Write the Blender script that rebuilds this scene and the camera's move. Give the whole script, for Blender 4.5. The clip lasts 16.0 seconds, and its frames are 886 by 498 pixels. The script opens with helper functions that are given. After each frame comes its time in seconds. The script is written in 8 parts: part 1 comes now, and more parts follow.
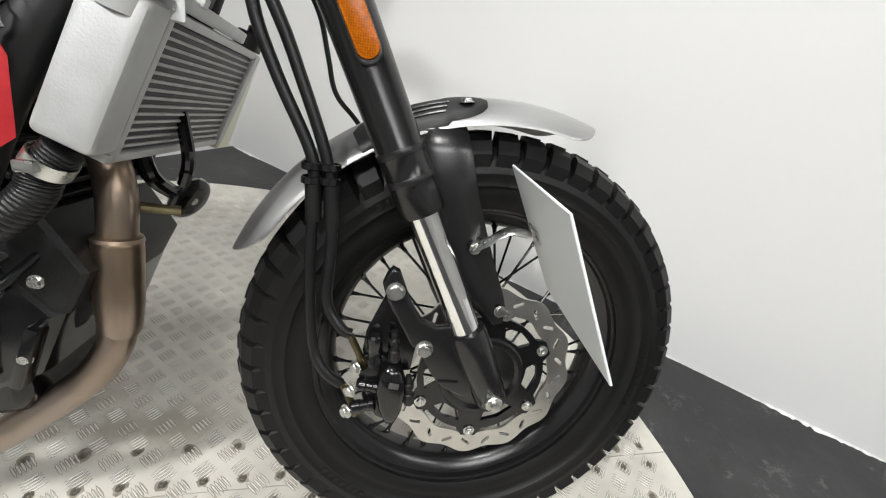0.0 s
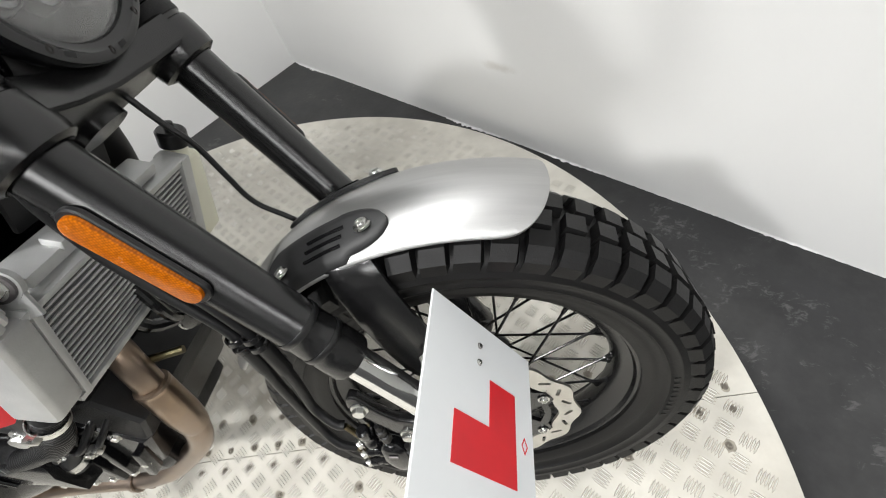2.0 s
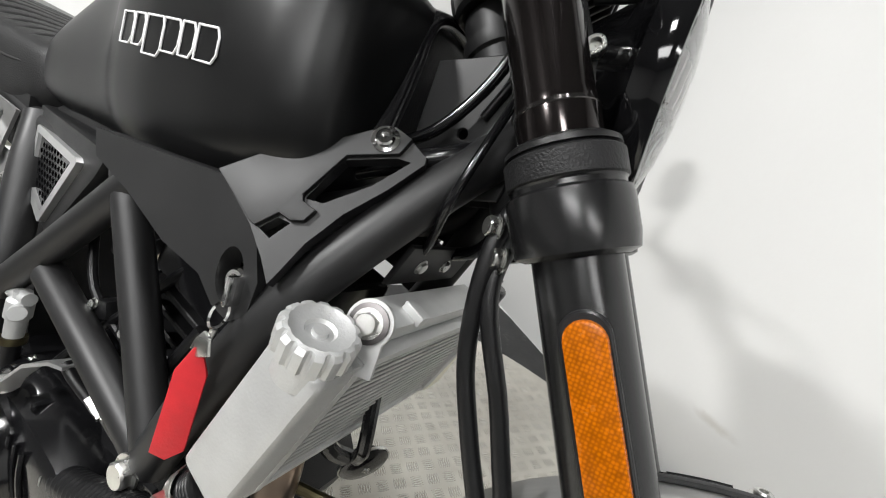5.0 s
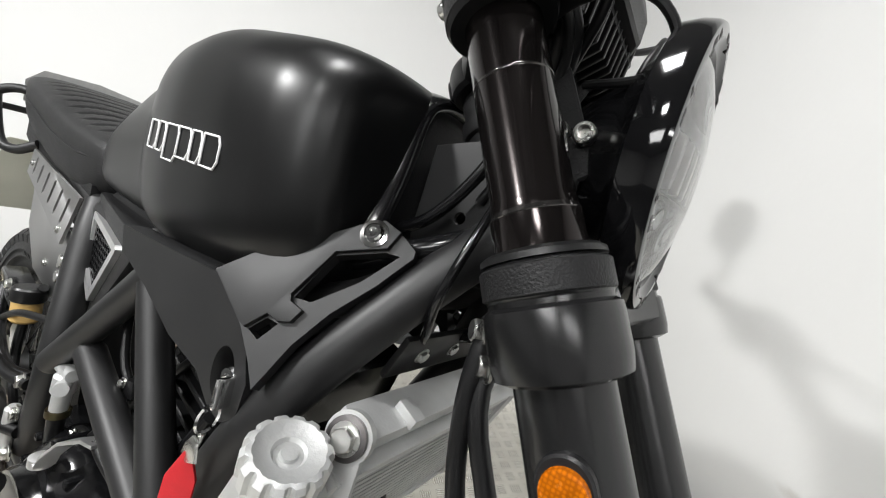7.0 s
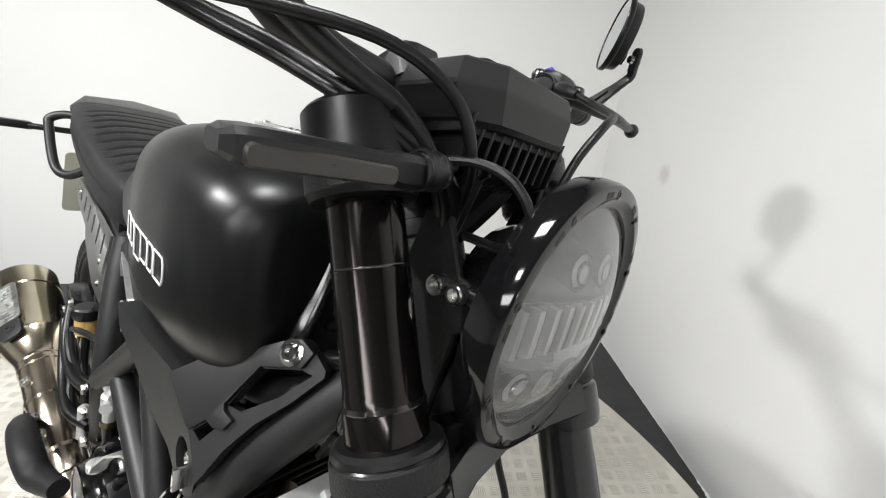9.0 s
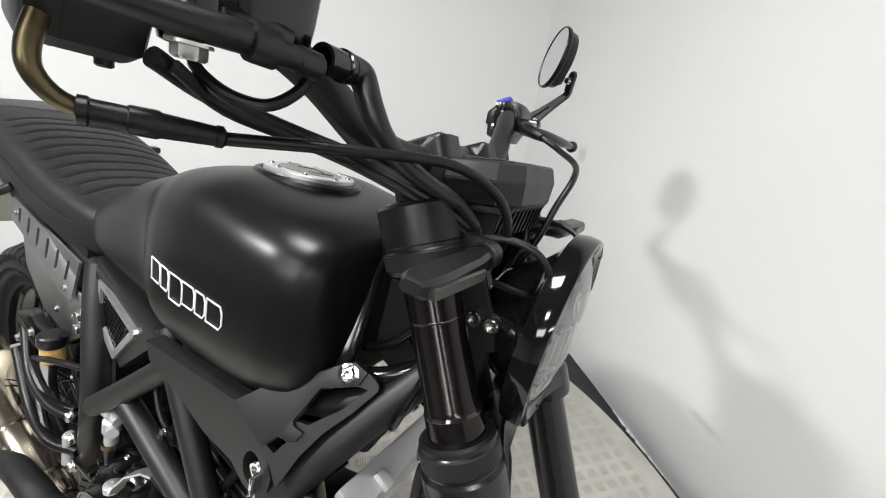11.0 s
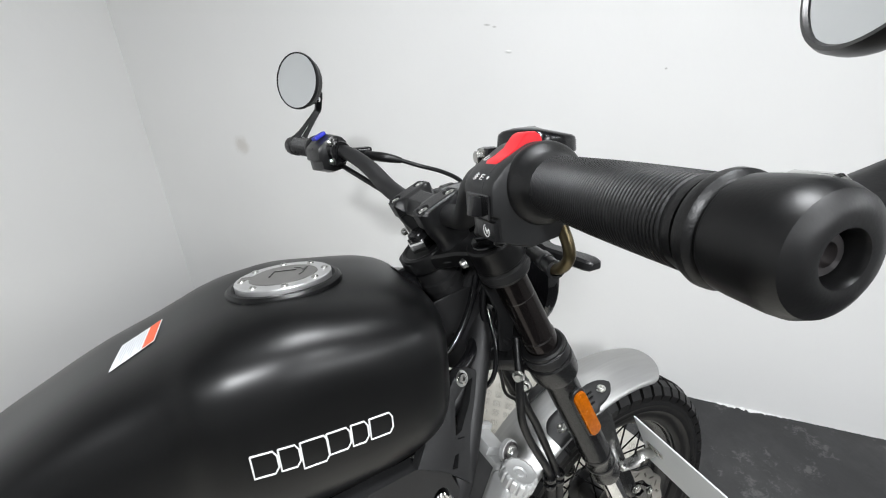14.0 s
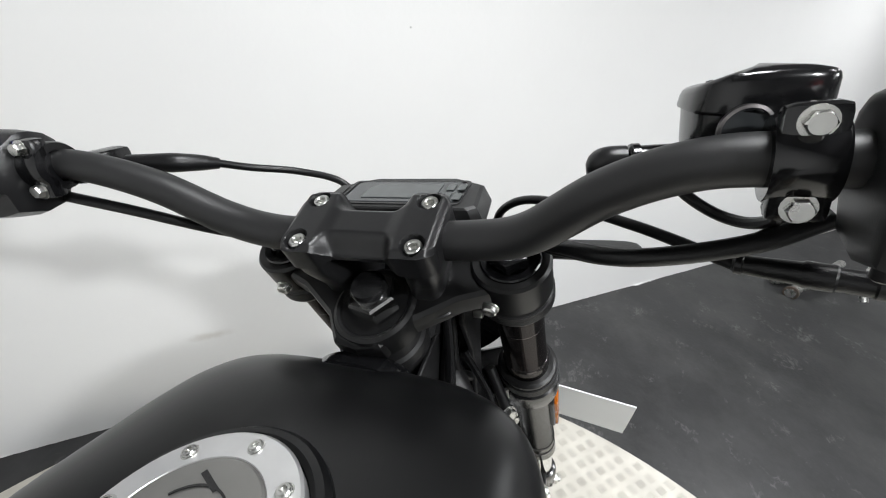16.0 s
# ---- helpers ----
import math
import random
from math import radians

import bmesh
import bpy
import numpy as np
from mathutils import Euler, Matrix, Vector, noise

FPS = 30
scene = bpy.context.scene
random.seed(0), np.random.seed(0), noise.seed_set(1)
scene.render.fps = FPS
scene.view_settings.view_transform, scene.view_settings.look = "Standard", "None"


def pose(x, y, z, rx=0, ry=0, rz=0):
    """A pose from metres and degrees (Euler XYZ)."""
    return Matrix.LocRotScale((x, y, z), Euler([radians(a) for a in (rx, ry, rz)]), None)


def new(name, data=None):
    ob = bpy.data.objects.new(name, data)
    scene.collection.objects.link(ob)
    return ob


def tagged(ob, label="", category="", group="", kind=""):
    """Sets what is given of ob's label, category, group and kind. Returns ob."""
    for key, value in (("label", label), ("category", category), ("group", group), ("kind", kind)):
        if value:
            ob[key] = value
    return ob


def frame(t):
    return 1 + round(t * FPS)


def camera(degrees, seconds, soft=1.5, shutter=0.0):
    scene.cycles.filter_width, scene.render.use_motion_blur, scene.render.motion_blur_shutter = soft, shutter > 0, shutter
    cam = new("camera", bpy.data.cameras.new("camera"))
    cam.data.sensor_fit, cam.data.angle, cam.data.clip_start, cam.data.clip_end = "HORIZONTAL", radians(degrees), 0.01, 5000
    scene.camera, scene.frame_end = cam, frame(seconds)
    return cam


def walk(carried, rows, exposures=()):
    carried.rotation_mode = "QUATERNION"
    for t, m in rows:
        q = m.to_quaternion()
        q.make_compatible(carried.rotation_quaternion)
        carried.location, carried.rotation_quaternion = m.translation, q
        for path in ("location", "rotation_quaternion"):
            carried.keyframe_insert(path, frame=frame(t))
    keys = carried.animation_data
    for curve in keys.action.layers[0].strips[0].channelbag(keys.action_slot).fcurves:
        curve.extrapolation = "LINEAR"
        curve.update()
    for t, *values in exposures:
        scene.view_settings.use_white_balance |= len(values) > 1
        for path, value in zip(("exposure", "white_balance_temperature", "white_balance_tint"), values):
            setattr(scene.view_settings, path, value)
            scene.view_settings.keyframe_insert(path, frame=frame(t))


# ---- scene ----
cam = camera(95.2, 16.0, soft=1.1)
ROWS = [
    (0.0, -0.1229, -0.3689, 0.7200, 60.08, -8.93, -1.98),
    (0.5, -0.0531, -0.4012, 0.8517, 54.43, -3.03, 1.33),
    (1.0, 0.0319, -0.2620, 0.8972, 46.80, 5.02, 4.02),
    (1.5, 0.0873, -0.1496, 0.9126, 39.06, 11.09, 4.23),
    (2.0, 0.0859, -0.1162, 0.9070, 35.43, 12.65, 4.29),
    (2.5, 0.0553, -0.1334, 0.9266, 37.24, 11.09, 6.39),
    (3.0, -0.0375, -0.1307, 0.9828, 41.12, 8.37, 8.05),
    (3.5, -0.1076, -0.1297, 1.0294, 46.87, 3.76, 12.85),
    (4.0, -0.1468, -0.1545, 0.9562, 57.75, -4.25, 26.46),
    (6.5, -0.1876, -0.1578, 0.8127, 76.62, -9.26, 40.34),
    (7.0, -0.1657, -0.1152, 0.8837, 75.71, -7.40, 41.79),
    (7.5, -0.1383, -0.0750, 0.9389, 73.39, -6.16, 45.13),
    (8.0, -0.1189, -0.0220, 0.9743, 70.78, -5.73, 48.87),
    (10.5, -0.1204, -0.0501, 1.0798, 61.53, -5.32, 47.09),
    (11.0, -0.1510, -0.1264, 1.1116, 62.74, -5.82, 38.19),
    (11.5, -0.1791, -0.2187, 1.1746, 64.29, -5.31, 28.01),
    (12.0, -0.2363, -0.2841, 1.2421, 65.01, -4.21, 19.05),
    (12.5, -0.2976, -0.3484, 1.2539, 64.55, -2.88, 10.85),
    (13.0, -0.3796, -0.3621, 1.2317, 63.16, -2.02, 1.80),
    (13.5, -0.4821, -0.3256, 1.2269, 61.88, -2.16, -9.31),
    (14.0, -0.5545, -0.2702, 1.2154, 61.06, -2.40, -21.56),
    (14.5, -0.6197, -0.2150, 1.2096, 60.83, -3.54, -35.50),
    (15.0, -0.6425, -0.1593, 1.1961, 61.83, -4.86, -49.13),
    (15.5, -0.6196, -0.0636, 1.1775, 62.14, -5.92, -59.16),
    (16.0, -0.6124, 0.0505, 1.1461, 61.26, -7.04, -65.20),
]
walk(cam, [(t, pose(x, y, z, rx, ry, rz)) for t, x, y, z, rx, ry, rz in ROWS], ((0.0, 0.0, 6500, 10), (2.5, 0.12, 6500, 10), (4.0, 0.12, 6500, 10), (7.0, 0.11, 6480, 10), (11.5, 0.05, 6400, 10), (12.5, -0.05, 6250, 10), (14.5, -0.05, 6280, 10), (16.0, 0.0, 6330, 10)))

# ---------------------------------------------------------------- world and lamps
world = bpy.data.worlds.new("world")
scene.world = world
world.use_nodes = True
world.node_tree.nodes["Background"].inputs[0].default_value = (0.75, 0.85, 1.0, 1)
world.node_tree.nodes["Background"].inputs[1].default_value = 0.03
scene.view_settings.exposure = 0.0

FLOOR_Z = -0.055
CEILING_Z = 2.3
# ceiling lights, then two added fill lamps: x, y, length, width, heading, watts
CEILING_AND_FILL_LIGHTS = [
    (-1.233, -1.31, 0.19, 0.19, 20, 60),
    (-0.42, 0.0, 0.4, 0.3, 20, 16),
    (0.0, -1.15, 0.3, 0.3, 20, 15),
    # these two are added fill that brightens the south and east sides
    (0.3, -2.6, 1.3, 0.9, 20, 24),
    (1.9, -1.7, 1.2, 0.3, 20, 18),
]
for lx, ly, ll, lw, heading, watts in CEILING_AND_FILL_LIGHTS:
    lamp = bpy.data.lights.new("ceiling_and_fill_lamp", "AREA")
    lamp.shape, lamp.size, lamp.size_y, lamp.energy = "RECTANGLE", ll, lw, watts
    lamp.color = (1.0, 1.0, 0.99)
    new("ceiling_and_fill_lamp", lamp).matrix_world = pose(lx, ly, CEILING_Z - 0.075, 0, 0, heading)

# ---------------------------------------------------------------- materials
def material(name, base, rough=0.5, metal=0.0, vary=0.12, scale=18.0, bump=0.0, bump_scale=220.0, coat=0.0, aniso=0.0,
             rough_vary=0.08, tint=None, tint_amount=0.0, spec=0.5, stretch=(1, 1, 1), random_tone=0.0):
    """Principled surface with colour and gloss varied at two scales and a fine relief."""
    m = bpy.data.materials.new(name)
    m.use_nodes = True
    n, l = m.node_tree.nodes, m.node_tree.links
    p = n["Principled BSDF"]
    geo = n.new("ShaderNodeTexCoord")
    mp = n.new("ShaderNodeMapping")
    mp.inputs["Scale"].default_value = stretch
    l.new(geo.outputs["Object"], mp.inputs["Vector"])
    big = n.new("ShaderNodeTexNoise")
    big.inputs["Scale"].default_value, big.inputs["Detail"].default_value = scale, 5
    l.new(mp.outputs[0], big.inputs["Vector"])
    ramp = n.new("ShaderNodeMapRange")
    ramp.inputs["From Min"].default_value, ramp.inputs["From Max"].default_value = 0.3, 0.7
    ramp.inputs["To Min"].default_value, ramp.inputs["To Max"].default_value = 1 - vary, 1 + vary
    l.new(big.outputs["Fac"], ramp.inputs["Value"])
    mix = n.new("ShaderNodeMix")
    mix.data_type, mix.blend_type = "RGBA", "MULTIPLY"
    mix.inputs["Factor"].default_value = 1.0
    mix.inputs[6].default_value = (*base, 1)
    l.new(ramp.outputs[0], mix.inputs[7])
    colour = mix.outputs[2]
    if tint is not None:
        spots = n.new("ShaderNodeTexNoise")
        spots.inputs["Scale"].default_value, spots.inputs["Detail"].default_value = scale * 0.31, 6
        spots.inputs["Roughness"].default_value = 0.7
        l.new(mp.outputs[0], spots.inputs["Vector"])
        sr = n.new("ShaderNodeMapRange")
        sr.inputs["From Min"].default_value, sr.inputs["From Max"].default_value = 0.45, 0.75
        sr.inputs["To Min"].default_value, sr.inputs["To Max"].default_value = 0, tint_amount
        l.new(spots.outputs["Fac"], sr.inputs["Value"])
        tm = n.new("ShaderNodeMix")
        tm.data_type = "RGBA"
        l.new(sr.outputs[0], tm.inputs["Factor"])
        l.new(colour, tm.inputs[6])
        tm.inputs[7].default_value = (*tint, 1)
        colour = tm.outputs[2]
    if random_tone:
        info = n.new("ShaderNodeObjectInfo")
        rr = n.new("ShaderNodeMapRange")
        rr.inputs["To Min"].default_value, rr.inputs["To Max"].default_value = 1 - random_tone, 1 + random_tone
        l.new(info.outputs["Random"], rr.inputs["Value"])
        rm = n.new("ShaderNodeMix")
        rm.data_type, rm.blend_type = "RGBA", "MULTIPLY"
        rm.inputs["Factor"].default_value = 1.0
        l.new(colour, rm.inputs[6])
        l.new(rr.outputs[0], rm.inputs[7])
        colour = rm.outputs[2]
    l.new(colour, p.inputs["Base Color"])
    fine = n.new("ShaderNodeTexNoise")
    fine.inputs["Scale"].default_value, fine.inputs["Detail"].default_value = bump_scale, 3
    l.new(mp.outputs[0], fine.inputs["Vector"])
    r2 = n.new("ShaderNodeMapRange")
    r2.inputs["To Min"].default_value = max(0.02, rough - rough_vary)
    r2.inputs["To Max"].default_value = min(1.0, rough + rough_vary)
    l.new(big.outputs["Fac"], r2.inputs["Value"])
    l.new(r2.outputs[0], p.inputs["Roughness"])
    if bump:
        b = n.new("ShaderNodeBump")
        b.inputs["Strength"].default_value, b.inputs["Distance"].default_value = bump, 0.001
        l.new(fine.outputs["Fac"], b.inputs["Height"])
        l.new(b.outputs[0], p.inputs["Normal"])
    p.inputs["Metallic"].default_value = metal
    p.inputs["Specular IOR Level"].default_value = spec
    p.inputs["Coat Weight"].default_value = coat
    p.inputs["Coat Roughness"].default_value = 0.05
    p.inputs["Anisotropic"].default_value = aniso
    return m


SATIN_BLACK = material("satin_black_paint", (0.0028, 0.0029, 0.0031), 0.34, vary=0.06, scale=6, rough_vary=0.03, bump=0.02, bump_scale=900, spec=0.37)
BAR_BLACK = material("satin_black_bar_paint", (0.0048, 0.0048, 0.005), 0.36, vary=0.12, scale=25, bump=0.05, bump_scale=900, spec=0.34)
MATTE_BLACK = material("matte_black_paint", (0.0085, 0.0085, 0.0089), 0.47, vary=0.15, scale=25, bump=0.06, bump_scale=900, spec=0.48)
GLOSS_BLACK = material("gloss_black_paint", (0.0045, 0.0045, 0.005), 0.16, vary=0.1, scale=20, rough_vary=0.05)
LAMP_BLACK = material("polished_black_lacquer", (0.0045, 0.0045, 0.005), 0.08, vary=0.1, scale=20, rough_vary=0.03)
DARK_CHROME = material("dark_anodised_tube", (0.025, 0.0215, 0.021), 0.12, metal=0.85, vary=0.1, scale=14, rough_vary=0.05)
BLACK_PLASTIC = material("black_plastic", (0.0085, 0.0085, 0.009), 0.32, vary=0.12, scale=30, bump=0.12, bump_scale=2200, spec=0.4)
GREY_PLASTIC = material("charcoal_plastic", (0.012, 0.0121, 0.0125), 0.47, vary=0.1, scale=30, bump=0.12, bump_scale=2200, spec=0.42)
SWITCH_GREY = material("charcoal_switch_plastic", (0.016, 0.0163, 0.0168), 0.42, vary=0.08, scale=40, bump=0.1, bump_scale=1600, spec=0.4)
RING_DARK = material("dark_polished_ring", (0.085, 0.08, 0.078), 0.12, metal=0.9, vary=0.1, scale=60)
DARK_STEEL = material("dull_dark_steel", (0.17, 0.16, 0.16), 0.36, metal=1, vary=0.15, scale=80)
CAST_BLACK = material("textured_black_casting", (0.008, 0.008, 0.0085), 0.5, vary=0.2, scale=60, bump=0.6, bump_scale=700, spec=0.3)
RUBBER = material("tyre_rubber", (0.0042, 0.0041, 0.0042), 0.46, vary=0.25, scale=14, bump=0.25, bump_scale=500, tint=(0.011, 0.0108, 0.0108), tint_amount=0.3, spec=0.25)
GRIP_RUBBER = material("grip_rubber", (0.0045, 0.0045, 0.0047), 0.4, vary=0.1, scale=30, bump=0.15, bump_scale=700, spec=0.4)
HOSE = material("hose_rubber", (0.005, 0.005, 0.0054), 0.36, vary=0.15, scale=40, bump=0.2, bump_scale=900, spec=0.36)
VINYL = material("seat_vinyl", (0.008, 0.008, 0.0084), 0.5, vary=0.12, scale=30, bump=0.5, bump_scale=600, spec=0.4)
CHROME = material("polished_steel", (0.78, 0.78, 0.77), 0.1, metal=1, vary=0.04, scale=30, rough_vary=0.04)
STEEL = material("zinc_steel", (0.6, 0.6, 0.58), 0.28, metal=1, vary=0.15, scale=60, tint=(0.35, 0.33, 0.28), tint_amount=0.3)
BRUSHED = material("brushed_aluminium", (0.43, 0.43, 0.425), 0.46, metal=1, vary=0.06, scale=10, aniso=0.55, bump=0.12, bump_scale=160, stretch=(1, 14, 1))
ALLOY = material("cast_alloy", (0.52, 0.525, 0.52), 0.48, metal=0.6, vary=0.1, scale=25, bump=0.2, bump_scale=500)
CAP_ALLOY = material("satin_alloy_ring", (0.72, 0.72, 0.72), 0.36, metal=0.9, vary=0.06, scale=40)
CAP_GREY = material("grey_metal_flap", (0.25, 0.245, 0.235), 0.36, metal=0.8, vary=0.06, scale=40)
FIN = material("radiator_fin", (0.42, 0.42, 0.41), 0.5, metal=0.7, vary=0.15, scale=40)
CORE = material("radiator_core", (0.1, 0.1, 0.1), 0.55, metal=0.5, vary=0.15, scale=40)
DISC = material("brake_disc_steel", (0.56, 0.55, 0.52), 0.3, metal=1, vary=0.1, scale=30, tint=(0.4, 0.34, 0.27), tint_amount=0.3)
EXHAUST = material("heat_tinted_steel", (0.27, 0.225, 0.195), 0.36, metal=1, vary=0.2, scale=9, tint=(0.4, 0.27, 0.16), tint_amount=0.7, bump=0.1, bump_scale=300)
SILENCER = material("rainbow_tinted_steel", (0.56, 0.5, 0.38), 0.2, metal=1, vary=0.15, scale=9, tint=(0.52, 0.38, 0.42), tint_amount=0.6)
BRASS = material("brass_fitting", (0.13, 0.105, 0.06), 0.36, metal=1, vary=0.2, scale=80, tint=(0.2, 0.22, 0.12), tint_amount=0.5)
ORANGE = material("orange_reflector", (0.42, 0.105, 0.0), 0.25, vary=0.15, scale=160, bump=0.2, bump_scale=420, spec=0.25)
AMBER = material("amber_fluid", (0.55, 0.36, 0.13), 0.2, vary=0.1, scale=40)
PLATE_WHITE = material("white_plate", (0.72, 0.74, 0.75), 0.35, vary=0.03, scale=8)
RED = material("signal_red", (0.62, 0.012, 0.02), 0.38, vary=0.06, scale=30)
TAG_RED = material("red_fob_leather", (0.48, 0.014, 0.02), 0.5, vary=0.12, scale=60, bump=0.2, bump_scale=600)
BLUE = material("blue_switch", (0.018, 0.025, 0.4), 0.4, vary=0.05, scale=30)
WHITE_MARK = material("white_print", (0.7, 0.7, 0.7), 0.5, vary=0.03, scale=50)
GREY_MARK = material("grey_print", (0.32, 0.31, 0.28), 0.5, vary=0.05, scale=50)
STICKER_RED = material("orange_red_print", (0.72, 0.1, 0.03), 0.45, vary=0.04, scale=30)
STICKER_TEXT = material("grey_text_print", (0.42, 0.44, 0.48), 0.5, vary=0.04, scale=30)
CREAM = material("translucent_bottle", (0.72, 0.71, 0.58), 0.45, vary=0.05, scale=20)
SMOKED = material("smoked_lens", (0.036, 0.032, 0.028), 0.3, vary=0.12, scale=120, bump=0.1, bump_scale=900)
DISPLAY = material("dim_display", (0.055, 0.06, 0.06), 0.2, vary=0.08, scale=60)
LCD = material("display_glass", (0.035, 0.038, 0.04), 0.12, vary=0.05, scale=20)
WALL = material("white_wall_paint", (0.77, 0.77, 0.76), 0.55, vary=0.02, scale=1.3, bump=0.35, bump_scale=45, tint=(0.6, 0.59, 0.57), tint_amount=0.10)
FORK_BLACK = material("glossy_fork_paint", (0.007, 0.007, 0.0073), 0.24, vary=0.08, scale=12, rough_vary=0.04, bump=0.02, bump_scale=700)
# near-white tone of the unseen walls, chosen to brighten reflections in black paint
WALL_UNSEEN = material("unseen_wall_tone", (0.74, 0.74, 0.73), 0.6, vary=0.06, scale=2, bump=0.25, bump_scale=45)
# dark tone dims what the tank mirrors from above; lamp housings share it
CEIL = material("darkened_ceiling", (0.17, 0.17, 0.17), 0.7, vary=0.03, scale=2, bump=0.2, bump_scale=60)
FLOOR = material("dark_painted_concrete", (0.0165, 0.0168, 0.0178), 0.42, vary=0.3, scale=7, bump=0.5, bump_scale=60, tint=(0.09, 0.09, 0.088), tint_amount=0.4)
PLATFORM = material("worn_tread_plate", (0.58, 0.56, 0.505), 0.48, metal=0.05, vary=0.14, scale=9, bump=0.2, bump_scale=120, tint=(0.3, 0.27, 0.22), tint_amount=0.4)
TREAD = material("tread_bars", (0.72, 0.71, 0.67), 0.36, metal=0.15, vary=0.12, scale=20, bump=0.1, bump_scale=200)
GRIME = material("plate_grime", (0.32, 0.295, 0.245), 0.6, metal=0.2, vary=0.4, scale=60)
RIVET = material("dull_rivet", (0.22, 0.2, 0.17), 0.4, metal=0.8, vary=0.3, scale=150)
LAMP_SILVER = material("lamp_reflector", (0.36, 0.37, 0.38), 0.24, metal=0.9, vary=0.05, scale=30)
BULB = material("lamp_projector", (0.42, 0.44, 0.45), 0.06, vary=0.1, scale=60, spec=0.9)
GREEN_CARD = material("rear_plate_back", (0.45, 0.45, 0.38), 0.5, vary=0.05, scale=20)


def glass(name, colour=(1, 1, 1), rough=0.02):
    m = bpy.data.materials.new(name)
    m.use_nodes = True
    p = m.node_tree.nodes["Principled BSDF"]
    p.inputs["Base Color"].default_value = (*colour, 1)
    p.inputs["Transmission Weight"].default_value = 1
    p.inputs["Roughness"].default_value = rough
    p.inputs["IOR"].default_value = 1.45
    return m


LENS = glass("headlamp_glass", (0.98, 0.98, 0.97), 0.02)
LENS.node_tree.nodes["Principled BSDF"].inputs["Transmission Weight"].default_value = 0.9
MIRROR = material("mirror_glass", (0.66, 0.68, 0.69), 0.02, metal=1, vary=0.0, rough_vary=0.0)


def glowing(name, colour, strength):
    m = bpy.data.materials.new(name)
    m.use_nodes = True
    p = m.node_tree.nodes["Principled BSDF"]
    p.inputs["Emission Color"].default_value = (*colour, 1)
    p.inputs["Emission Strength"].default_value = strength
    return m


DIFFUSER = glowing("lit_diffuser", (1.0, 1.0, 0.99), 9.0)


def stained_and_shaded(m, spots, turn, shift, lying=False):
    """Marks on a face, stains and painted shade: each spot has its place along it and up (or across, on a lying face),
    half sizes, tone and strength.
    """
    n, l = m.node_tree.nodes, m.node_tree.links
    p = n["Principled BSDF"]
    geo = n.new("ShaderNodeTexCoord")
    mp = n.new("ShaderNodeMapping")
    mp.inputs["Rotation"].default_value = (0, 0, turn)
    mp.inputs["Location"].default_value = shift
    l.new(geo.outputs["Object"], mp.inputs["Vector"])
    warp = n.new("ShaderNodeTexNoise")
    warp.inputs["Scale"].default_value, warp.inputs["Detail"].default_value, warp.inputs["Roughness"].default_value = 16.0, 6, 0.7
    l.new(mp.outputs[0], warp.inputs["Vector"])
    colour = p.inputs["Base Color"].links[0].from_socket
    for along, up, ra, ru, tone, strength, ragged in spots:
        off = n.new("ShaderNodeVectorMath")
        off.operation = "SUBTRACT"
        l.new(mp.outputs[0], off.inputs[0])
        off.inputs[1].default_value = (along, up, 0) if lying else (along, 0, up)
        sc = n.new("ShaderNodeVectorMath")
        sc.operation = "MULTIPLY"
        l.new(off.outputs[0], sc.inputs[0])
        sc.inputs[1].default_value = (1 / ra, 1 / ru, 0) if lying else (1 / ra, 0, 1 / ru)
        ln = n.new("ShaderNodeVectorMath")
        ln.operation = "LENGTH"
        l.new(sc.outputs[0], ln.inputs[0])
        add = n.new("ShaderNodeMath")
        add.operation = "MULTIPLY_ADD"
        l.new(warp.outputs["Fac"], add.inputs[0])
        add.inputs[1].default_value = ragged
        l.new(ln.outputs["Value"], add.inputs[2])
        rg = n.new("ShaderNodeMapRange")
        rg.interpolation_type = "SMOOTHSTEP"
        rg.inputs["From Min"].default_value, rg.inputs["From Max"].default_value = ragged * 0.5 + 0.1, ragged * 0.5 + 1.0
        rg.inputs["To Min"].default_value, rg.inputs["To Max"].default_value = strength, 0.0
        l.new(add.outputs[0], rg.inputs["Value"])
        tm = n.new("ShaderNodeMix")
        tm.data_type = "RGBA"
        l.new(rg.outputs[0], tm.inputs["Factor"])
        l.new(colour, tm.inputs[6])
        tm.inputs[7].default_value = (*tone, 1)
        colour = tm.outputs[2]
    l.new(colour, p.inputs["Base Color"])
    return m


